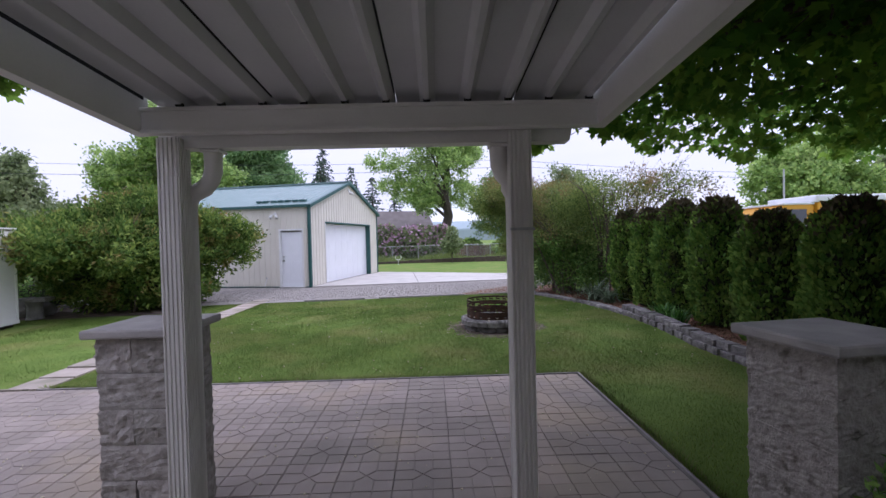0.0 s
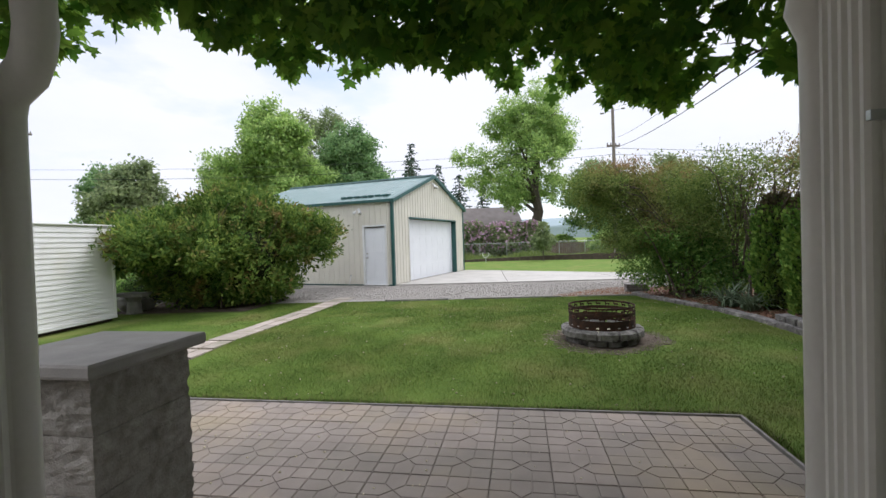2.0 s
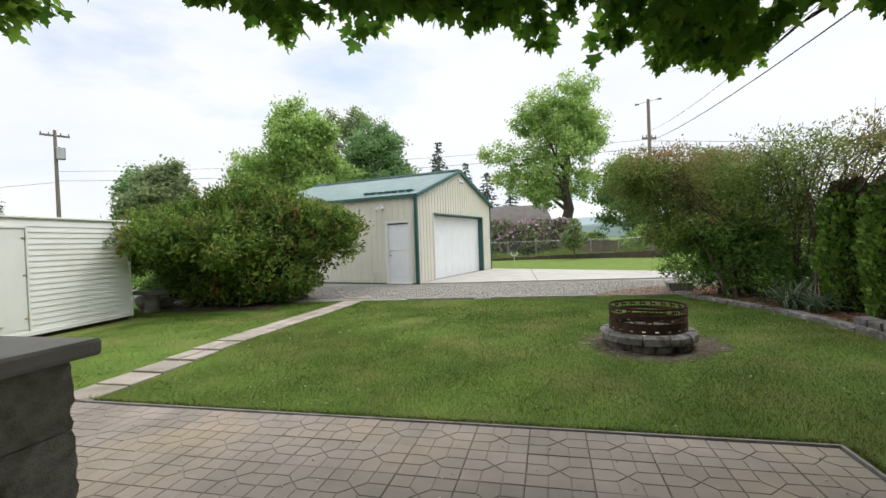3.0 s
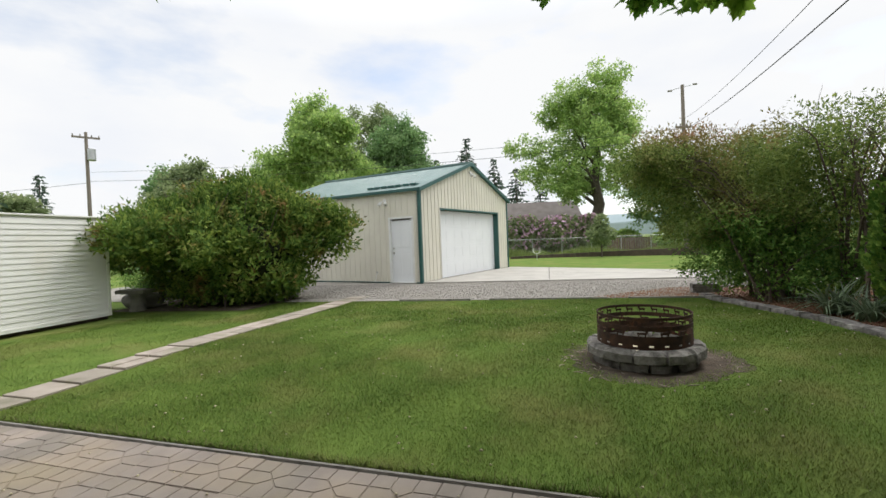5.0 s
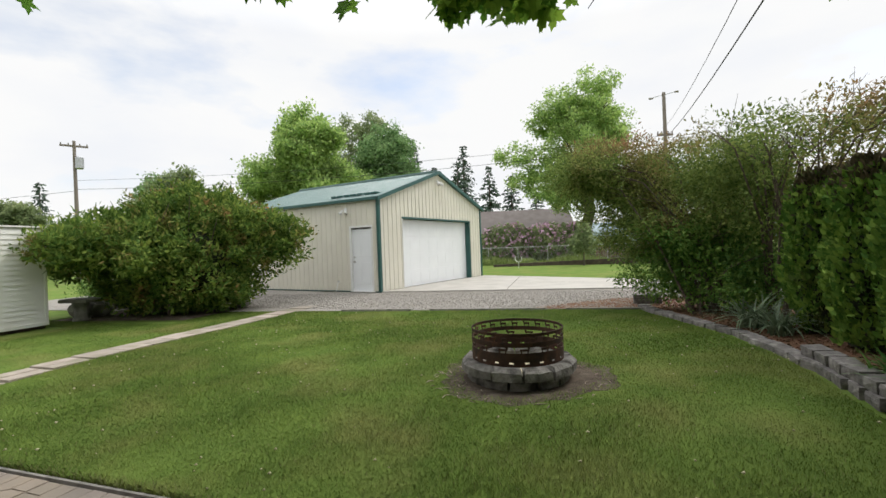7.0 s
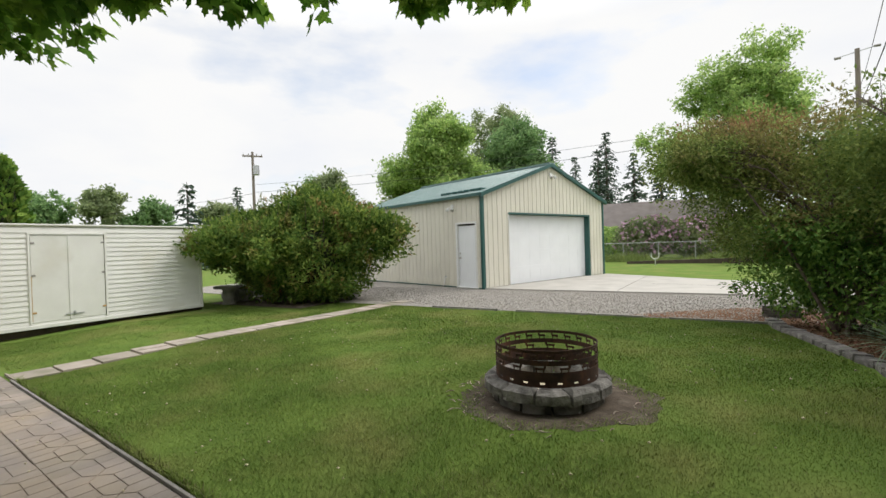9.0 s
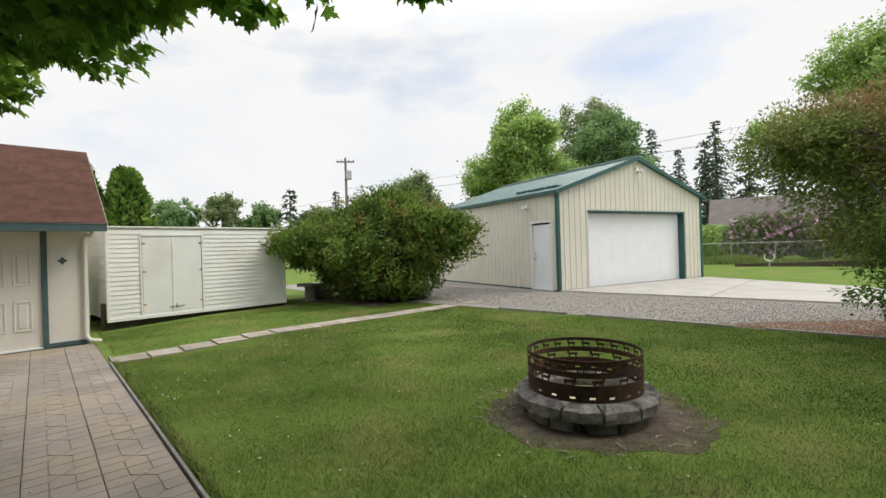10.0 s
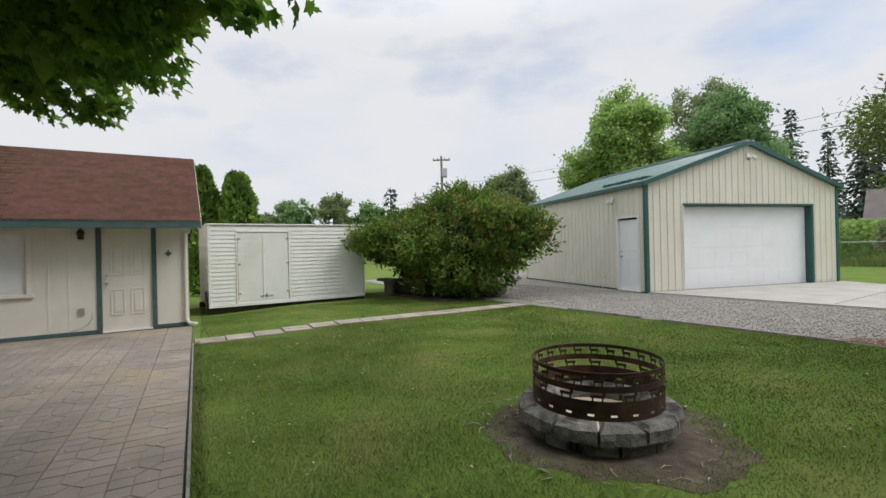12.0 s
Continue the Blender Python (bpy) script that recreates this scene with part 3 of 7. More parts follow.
# ---- patio cover ----
def patio_cover():
    t = thing("patio_cover", "white aluminium patio cover with ribbed roof pans and fluted posts", "patio cover")
    x0, x1, y0, y1 = -0.345, 1.56, -1.2, 1.945
    z = lambda y: 2.345 + 0.07 * (2 - y)
    prof = []
    x, k = x0 + 0.03, 0
    while x < x1 - 0.17:
        prof += [(x, 0.03), (x + 0.105, 0.03), (x + 0.125, 0.0), (x + 0.145, 0.0)]
        x += 0.17
    prof.append((x1 - 0.02, 0.03))
    pans, cur = [], []
    for i, p in enumerate(prof):
        cur.append(p)
        if i and i % 12 == 0:
            pans.append(cur)
            cur = [(p[0] + 0.006, p[1])]
    if len(cur) > 1:
        pans.append(cur)
    for pan in pans:
        bm = bmesh.new()
        low = [(bm.verts.new((a, y0, z(y0) + h)), bm.verts.new((a, y1 + 0.1, z(y1 + 0.1) + h))) for a, h in pan]
        top = [(bm.verts.new((a, y0, z(y0) + h + 0.012)), bm.verts.new((a, y1 + 0.1, z(y1 + 0.1) + h + 0.012))) for a, h in pan]
        for (a, b), (c, d) in zip(low, low[1:]):
            bm.faces.new((a, b, d, c))
        for (a, b), (c, d) in zip(top, top[1:]):
            bm.faces.new((a, c, d, b))
        part("roof_pan", bm, M_ROOF_PAN, t)
        e = pan[-1][0]
        part("pan_seam", prism_beam(e, y0, y1, z), M_BLACK, t, "dark gap between roof pans")
    part("pan_seam", prism_beam(x0 + 0.012, y0, y1, z), M_BLACK, t, "dark gap between roof pans")
    # black blocks above the beam imitate the shaded notch under each rib
    for i, p in enumerate(prof[2::4]):
        part("rib_shade", boxes((p[0] - 0.004, p[0] + 0.026, y1 - 0.016, y1 - 0.001, 2.343, z(y1) + 0.006 + 0.004 * (i % 3))), M_BLACK, t, "small black block standing in for shade at the rib end")
    part("front_beam", boxes((x0, x1, y1, y1 + 0.045, 2.235, 2.342), bevel=0.003), M_WHITE_ALU, t)
    for za in (2.235, 2.327):
        part("beam_lip", boxes((x0, x1, y1 - 0.012, y1, za, za + 0.015), bevel=0.002), M_WHITE_ALU, t)
    for xa, xb in ((x0 - 0.045, x0), (x1, x1 + 0.045)):
        bm = bmesh.new()
        for ya, yb in ((y0, y1 + 0.05),):
            vs = [bm.verts.new(p) for p in ((xa, ya, z(ya) - 0.12), (xb, ya, z(ya) - 0.12), (xb, yb, 2.235), (xa, yb, 2.235), (xa, ya, z(ya) + 0.06), (xb, ya, z(ya) + 0.06), (xb, yb, z(yb) + 0.05), (xa, yb, z(yb) + 0.05))]
            for f in ((3, 2, 1, 0), (4, 5, 6, 7), (0, 1, 5, 4), (1, 2, 6, 5), (2, 3, 7, 6), (3, 0, 4, 7)):
                bm.faces.new([vs[i] for i in f])
        part("side_beam", bm, M_WHITE_ALU, t)
    # gutter: an open trough with a rolled lip and slanted ends
    bm = bmesh.new()
    sec = [(2.05, 2.42), (2.05, 2.195), (2.13, 2.195), (2.15, 2.23), (2.165, 2.32), (2.175, 2.33), (2.165, 2.342), (2.15, 2.33), (2.14, 2.24), (2.125, 2.21), (2.06, 2.21), (2.06, 2.42)]
    ra = [bm.verts.new((-0.34, a, b)) for a, b in sec]
    rb = [bm.verts.new((1.47 + (b - 2.195) * 0.4 * (1 if b < 2.36 else 0.5), a, b)) for a, b in sec]
    for i in range(len(sec)):
        j = (i + 1) % len(sec)
        bm.faces.new((ra[i], ra[j], rb[j], rb[i]))
    bm.faces.new(rb)
    bm.faces.new(ra[::-1])
    part("gutter", bm, M_WHITE_ALU, t)
    # fluted posts
    for px in (-0.325, 1.195):
        w, n = 0.095, 5
        out = []
        for side in range(4):
            for k in range(n):
                for a, dpt in ((0.0, 0.0), (0.35, 0.0), (0.5, 0.007), (0.85, 0.007)):
                    s = (k + a) / n * w
                    out.append([(s, dpt), (w - dpt, s), (w - s, w - dpt), (dpt, w - s)][side])
        bm = bmesh.new()
        r0 = [bm.verts.new((px + a, 2.008 + b, 0.0)) for a, b in out]
        r1 = [bm.verts.new((px + a, 2.008 + b, 2.234)) for a, b in out]
        for i in range(len(out)):
            j = (i + 1) % len(out)
            bm.faces.new((r0[i], r0[j], r1[j], r1[i]))
        bm.faces.new(r1)
        post = part("post", bm, M_WHITE_ALU, t)
        part("base_bracket", boxes((px - 0.02, px + w + 0.02, 1.99, 2.12, 0.0, 0.012), bevel=0.003), M_WHITE_ALU, post)
        # downspout: gutter outlet, elbow back to the post, then down its far side
        sgn = 1 if px < 0 else -1
        cx = px + w / 2 + sgn * (0.15 if sgn > 0 else 0.085)
        dx = px + w / 2 + sgn * 0.014
        pts = [(cx, 2.10, 2.205), (cx, 2.10, 2.15), (cx - sgn * 0.003, 2.105, 2.10), (cx - sgn * 0.02, 2.112, 2.06), (cx - sgn * 0.05, 2.122, 2.03), (dx + sgn * 0.02, 2.135, 2.0), (dx, 2.142, 1.96), (dx, 2.143, 1.9), (dx, 2.143, 0.06)]
        ds = part("downspout", tube(bmesh.new(), pts, [0.042, 0.040, 0.040, 0.040, 0.040, 0.039, 0.037, 0.035, 0.034], 12, 0.85), M_WHITE_ALU, t, smooth=True)
        part("collar", boxes((cx - 0.045, cx + 0.045, 2.062, 2.145, 2.18, 2.194), bevel=0.004), M_WHITE_ALU, ds)
        if sgn < 0:
            part("strap", boxes((px - 0.006, px + w + 0.006, 2.0, 2.008, 1.80, 1.812)), M_STEEL, ds, "thin metal strap round the post")
    return t


def prism_beam(e, y0, y1, z):
    bm = bmesh.new()
    vs = [bm.verts.new(p) for p in ((e, y0, z(y0) + 0.026), (e + 0.0025, y0, z(y0) + 0.026), (e + 0.0025, y1, z(y1) + 0.026), (e, y1, z(y1) + 0.026), (e, y0, z(y0) + 0.045), (e + 0.0025, y0, z(y0) + 0.045), (e + 0.0025, y1, z(y1) + 0.045), (e, y1, z(y1) + 0.045))]
    for f in ((3, 2, 1, 0), (4, 5, 6, 7), (0, 1, 5, 4), (1, 2, 6, 5), (2, 3, 7, 6), (3, 0, 4, 7)):
        bm.faces.new([vs[i] for i in f])
    return bm


patio_cover()


# ---- stone pillars ----
def rough_block(bm, x0, x1, y0, y1, z0, z1, seed, amp=0.013, cuts=7, inset=0.005, freq=27):
    """A split-faced block: its upright faces broken and uneven."""
    r = random.Random(seed)
    tmp = bmesh.new()
    box(tmp, x0, x1, y0, y1, z0, z1)
    bmesh.ops.subdivide_edges(tmp, edges=tmp.edges[:], cuts=cuts, use_grid_fill=True)
    c = Vector(((x0 + x1) / 2, (y0 + y1) / 2, (z0 + z1) / 2))
    for v in tmp.verts:
        p = v.co.copy()
        e = min((p.z - z0), (z1 - p.z)) / (z1 - z0) * 2
        k = amp * (0.7 * noise.noise(Vector((p.x * 11, p.y * 11, p.z * 7)) + Vector((seed * 3.1, 0, 0))) + 0.9 * noise.noise(p * freq + Vector((seed, 0, 0)))) * min(1, 0.35 + e)
        out = Vector((p.x - c.x, p.y - c.y, 0))
        if out.length > 1e-6:
            v.co += out.normalized() * k - out.normalized() * (inset if e < 0.05 else 0)
    idx = {}
    for v in tmp.verts:
        idx[v] = bm.verts.new(v.co)
    for f in tmp.faces:
        bm.faces.new([idx[v] for v in f.verts])
    tmp.free()
    return bm


def pillar(name, m, w, d, seed, label, split=True):
    t = thing(name, label, "pillar", at=m, group="patio pillars")
    h, top = 0.2085, 1.252
    for c in range(6):
        z0, z1 = c * h, (c + 1) * h - (0.003 if split else 0.0008)
        gap = 0.004 if split else 0.0008
        spans = ((-w / 2, gap * 0.5 - 0.02), (gap * 0.5 - 0.014, w / 2)) if split and c % 2 == 1 else ((-w / 2, w / 2),)
        for x0, x1 in spans:
            part("block", rough_block(bmesh.new(), x0, x1, -d / 2, d / 2, z0, z1, seed + c * 2 + (x0 > -w / 3), 0.017 if split else 0.012, 9 if split else 13, 0.005 if split else 0.0, 27 if split else 62), M_PILLAR if split else M_PILLAR_PIT, t)
    cap = rough_block(bmesh.new(), -w / 2 - 0.05, w / 2 + 0.05, -d / 2 - 0.05, d / 2 + 0.05, top, 1.302, seed + 40, 0.004, 4)
    part("cap", cap, M_CAP, t, "smooth grey cast-stone cap")
    return t


pillar("stone_pillar", pose(-0.885, 2.88, 0), 0.43, 0.45, 3, "grey split-face stone pillar with cast cap on the patio")
pillar("stone_pillar", pose(2.69, 2.11, 0, 0, 0, 8), 0.45, 0.45, 71, "grey split-face stone pillar beside the lawn edge", False)


# ---- garage ----
GA = pose(-3.69, 16.59, 0.15, 0, 0, 77.55)
GW, GD, GE, GP = 7.15, 7.3, 3.0, 4.2             # width, depth, eave, peak


def ribbed(bm, s0, s1, lo, hi, place, pitch=0.229):
    """A sheet of ribbed metal from s0 to s1, from lo(s) to hi(s); place(s, h, off) gives a point."""
    ss = []
    k = math.floor(s0 / pitch)
    while k * pitch < s1 + pitch:
        for a, off in ((0, 0.0), (0.04, 0.019), (0.09, 0.019), (0.13, 0.0), (0.55, 0.0), (0.57, 0.003), (0.61, 0.003), (0.63, 0.0)):
            s = (k + a) * pitch
            if s0 < s < s1:
                ss.append((s, off))
        k += 1
    ss = [(s0, 0.0)] + ss + [(s1, 0.0)]
    cols = [(bm.verts.new(place(s, lo(s), off)), bm.verts.new(place(s, hi(s), off))) for s, off in ss]
    for (a, b), (c, d) in zip(cols, cols[1:]):
        bm.faces.new((a, c, d, b))
    return bm


def garage():
    t = thing("garage", "cream metal garage with green trim and green metal roof", "garage", at=GA)
    peak = lambda s: GE + (GP - GE) * (1 - abs(s - GW / 2) / (GW / 2))
    front = lambda s, h, o: (s, -o, h)
    side = lambda s, h, o: (-o, s, h)
    d0, d1, dh = 1.22, 6.13, 2.38               # overhead door opening
    m0, m1, mh = 0.27, 1.22, 2.09               # side door opening
    # solid walls behind the sheets, with real openings
    bm = bmesh.new()
    for a, b, lo in ((0.0, d0, 0.0), (d0, GW / 2, dh), (GW / 2, d1, dh), (d1, GW, 0.0)):
        vs = [(a, 0.012, lo), (b, 0.012, lo), (b, 0.012, peak(b)), (a, 0.012, peak(a)), (a, 0.16, lo), (b, 0.16, lo), (b, 0.16, peak(b)), (a, 0.16, peak(a))]
        q = [bm.verts.new(v) for v in vs]
        for f in ((0, 1, 2, 3), (7, 6, 5, 4), (1, 0, 4, 5), (2, 1, 5, 6), (3, 2, 6, 7), (0, 3, 7, 4)):
            bm.faces.new([q[i] for i in f])
    part("front_wall", bm, M_SIDING, t)
    part("side_wall", boxes((0.012, 0.16, 0.16, m0, 0, GE), (0.012, 0.16, m1, GD - 0.16, 0, GE), (0.012, 0.16, m0, m1, mh, GE)), M_SIDING, t)
    part("side_wall", boxes((GW - 0.16, GW, 0.16, GD - 0.16, 0, GE)), M_SIDING, t)
    bm = bmesh.new()
    q = [bm.verts.new((x, y, z)) for y in (GD - 0.16, GD) for x, z in ((0, 0), (GW, 0), (GW, GE), (GW / 2, GP), (0, GE))]
    for f in ((0, 1, 2, 3, 4), (9, 8, 7, 6, 5), (0, 5, 6, 1), (1, 6, 7, 2), (2, 7, 8, 3), (3, 8, 9, 4), (4, 9, 5, 0)):
        bm.faces.new([q[i] for i in f])
    part("back_wall", bm, M_SIDING, t)
    part("floor", boxes((0.16, GW - 0.16, 0.0, GD - 0.16, -0.05, 0.012)), M_CONC_DK, t)
    # ribbed metal panels
    zero = lambda s: 0.03
    w = 0.916
    edges = sorted({0.05, d0, d1, GW - 0.05, GW / 2} | {k * w for k in range(1, 8) if k * w < GW - 0.06})
    for a, b in zip(edges, edges[1:]):
        if b - a < 0.02:
            continue
        lo = (lambda s: dh + 0.06) if d0 - 0.01 <= a and b <= d1 + 0.01 else zero
        part("wall_panel", ribbed(bmesh.new(), a, b, lo, lambda s: peak(s) - 0.02, front), M_SIDING, t)
    edges = sorted({0.06, m0, m1, GD - 0.02} | {k * w for k in range(1, 8) if k * w < GD - 0.1})
    for a, b in zip(edges, edges[1:]):
        lo = (lambda s: mh + 0.05) if m0 - 0.01 <= a and b <= m1 + 0.01 else zero
        part("wall_panel", ribbed(bmesh.new(), a, b, lo, lambda s: GE - 0.02, side), M_SIDING, t)
    # roof sheets with ribs down the slope
    over, k = 0.12, (GP - GE) / (GW / 2)
    ln = math.hypot(1, k)
    for sgn in (1, -1):
        def place(s, h, o, sgn=sgn):
            u = -over + h * (GW / 2 + over)
            x = u if sgn > 0 else GW - u
            zz = GE + k * u + 0.045
            return (x - sgn * o * k / ln, s, zz + o / ln)
        edges_r = [-0.12 + i * w for i in range(9)]
        edges_r[-1] = GD + 0.12
        for a, b in zip(edges_r, edges_r[1:]):
            bm = ribbed(bmesh.new(), a, b, lambda s: 0.0, lambda s: 1.0, place)
            part("roof_panel", bm, M_GREEN_ROOF, t)
        bm = bmesh.new()
        for yy0, yy1, dz0, dz1 in ((-0.1, GD + 0.1, 0.0, 0.04),):
            q = []
            for u in (-over, GW / 2):
                x = u if sgn > 0 else GW - u
                for yy in (yy0, yy1):
                    for dz in (dz0, dz1):
                        q.append(bm.verts.new((x, yy, GE + k * u + dz)))
            for f in ((0, 1, 3, 2), (4, 6, 7, 5), (0, 4, 5, 1), (2, 3, 7, 6), (0, 2, 6, 4), (1, 5, 7, 3)):
                bm.faces.new([q[i] for i in f])
        part("roof_deck", bm, M_GREEN, t)
        # rake trim on the front gable
        bm = bmesh.new()
        q = []
        for u in (-over - 0.02, GW / 2):
            x = u if sgn > 0 else GW - u
            for yy in (-0.135, -0.02):
                for dz in (-0.055, 0.07):
                    q.append(bm.verts.new((x, yy, GE + k * u + dz)))
        for f in ((0, 1, 3, 2), (4, 6, 7, 5), (0, 4, 5, 1), (2, 3, 7, 6), (0, 2, 6, 4), (1, 5, 7, 3)):
            bm.faces.new([q[i] for i in f])
        part("rake_trim", bm, M_GREEN, t)
        x = -over - 0.02 if sgn > 0 else GW + over - 0.005
        part("eave_trim", boxes((x, x + 0.025, -0.1, GD + 0.1, GE - 0.07, GE + 0.03), bevel=0.003), M_GREEN, t)
    part("ridge_cap", prism(bmesh.new(), [(GW / 2 - 0.16, -0.13), (GW / 2 + 0.16, -0.13), (GW / 2 + 0.16, GD + 0.13), (GW / 2 - 0.16, GD + 0.13)], GP + 0.02, GP + 0.085, 0.03), M_GREEN_ROOF, t)
    # raised ribs of a short roof vent near the front eave
    bm = bmesh.new()
    for i in range(7):
        u = 0.35
        q0 = GE + k * u + 0.07
        box(bm, u, u + 0.30, 0.35 + i * 0.3, 0.35 + i * 0.3 + 0.22, q0, q0 + 0.07, 0.01)
    part("roof_vent", bm, M_GREEN, t, "dark green vent strip on the roof")
    for xx, yy in ((-0.03, -0.03), (GW - 0.07, -0.03)):
        part("corner_trim", boxes((xx, xx + 0.10, yy, yy + 0.10, 0.0, GE - 0.02), bevel=0.004), M_GREEN, t)
    part("base_trim", boxes((-0.012, 0.0, 0.07, m0 - 0.06, 0, 0.03), (-0.012, 0.0, m1 + 0.06, GD, 0, 0.03)), M_GREEN, t)
    # overhead door in its opening
    door = part("overhead_door", boxes((d0 + 0.005, d1 - 0.09, 0.20, 0.24, 0.02, dh)), M_DOOR, t, "white sectional overhead door, shut")
    for r in range(4):
        z0 = 0.02 + r * (dh - 0.03) / 4
        z1 = z0 + (dh - 0.03) / 4 - 0.006
        sec = part("door_section", boxes((d0 + 0.01, d1 - 0.095, 0.185, 0.20, z0, z1), bevel=0.003), M_DOOR, door)
        for c in range(8):
            xa = d0 + 0.10 + c * 0.60
            part("raised_panel", boxes((xa, xa + 0.46, 0.181, 0.186, z0 + 0.12, z1 - 0.12), bevel=0.002), M_DOOR, sec)
    part("jamb_trim", boxes((d1 - 0.085, d1, -0.02, 0.19, 0, dh + 0.06), bevel=0.003), M_GREEN, t)
    part("jamb_trim", boxes((d0, d0 + 0.03, -0.024, 0.18, 0, dh + 0.06), bevel=0.003), M_TRIM_WHITE, t)
    part("head_trim", boxes((d0, d1, -0.026, 0.19, dh, dh + 0.06), bevel=0.003), M_GREEN, t)
    # side entry door
    ed = part("entry_door", boxes((0.05, 0.095, m0 + 0.05, m1 - 0.05, 0.03, mh - 0.05), bevel=0.003), M_DOOR, t, "white side entry door, shut")
    bm = bmesh.new()
    for za, zb in ((1.15, 1.85), (0.25, 0.95)):
        for ya in (m0 + 0.15, m0 + 0.52):
            box(bm, 0.04, 0.051, ya, ya + 0.28, za, zb, 0.006)
    part("door_panel", bm, M_DOOR, ed)
    kb = cylinder(bmesh.new(), 0, 0, 0, 0.06, 0.032, 0.026, 14)
    part("knob", kb, M_NICKEL, ed, "nickel door knob", at=pose(0.05, m1 - 0.13, 0.98, 0, -90, 0))
    part("deadbolt", cylinder(bmesh.new(), 0, 0, 0, 0.025, 0.028, 0.026, 14), M_NICKEL, ed, "nickel deadbolt", at=pose(0.05, m1 - 0.13, 1.13, 0, -90, 0))
    part("door_frame", boxes((-0.022, 0.1, m0 - 0.02, m0 + 0.05, 0, mh), (-0.022, 0.1, m1 - 0.05, m1 + 0.02, 0, mh), (-0.022, 0.1, m0 - 0.02, m1 + 0.02, mh, mh + 0.06), (-0.03, 0.1, m0, m1, 0.0, 0.028)), M_TRIM_WHITE, t)
    return t


garage()


def flood_light(m, label):
    t = thing("flood_light", label, "flood light", at=m, group="garage lights")
    part("base_plate", cylinder(bmesh.new(), 0, 0, 0, 0.03, 0.06, 0.055, 16), M_TRIM_WHITE, t)
    for s in (-1, 1):
        arm = tube(bmesh.new(), [(0, 0, 0.03), (s * 0.05, -0.03, 0.07), (s * 0.09, -0.07, 0.09)], 0.014, 8)
        part("arm", arm, M_TRIM_WHITE, t)
        h = tube(bmesh.new(), [(s * 0.08, -0.05, 0.08), (s * 0.11, -0.11, 0.12), (s * 0.13, -0.16, 0.15)], [0.03, 0.055, 0.062], 14)
        lamp = part("lamp_head", h, M_TRIM_WHITE, t, smooth=True)
        part("lens", tube(bmesh.new(), [(s * 0.1303, -0.1606, 0.1503), (s * 0.132, -0.164, 0.152)], [0.055, 0.055], 14), M_LAMP_GLASS, lamp)
    return t


flood_light(GA @ pose(GW / 2, -0.022, 3.88, 90, 0, 0), "white twin-head flood light under the garage gable")
flood_light(GA @ pose(-0.022, 1.35, 2.72, 90, 0, -90), "white twin-head flood light under the garage eave")
hb = thing("hose_bib", "small metal hose tap low on the garage wall", "tap", at=GA @ pose(-0.02, 1.75, 0.22))
part("pipe", tube(bmesh.new(), [(0.02, 0, 0.1), (-0.05, 0, 0.1), (-0.09, 0, 0.06), (-0.09, 0, 0.0), (-0.11, 0.06, -0.2)], [0.014, 0.014, 0.016, 0.014, 0.012], 8), M_TRIM_WHITE, hb)
part("handle", cylinder(bmesh.new(), -0.05, 0, 0.11, 0.15, 0.025, 0.03, 10), M_STEEL, hb)


# ---- wing of the house ----
HX = -6.47


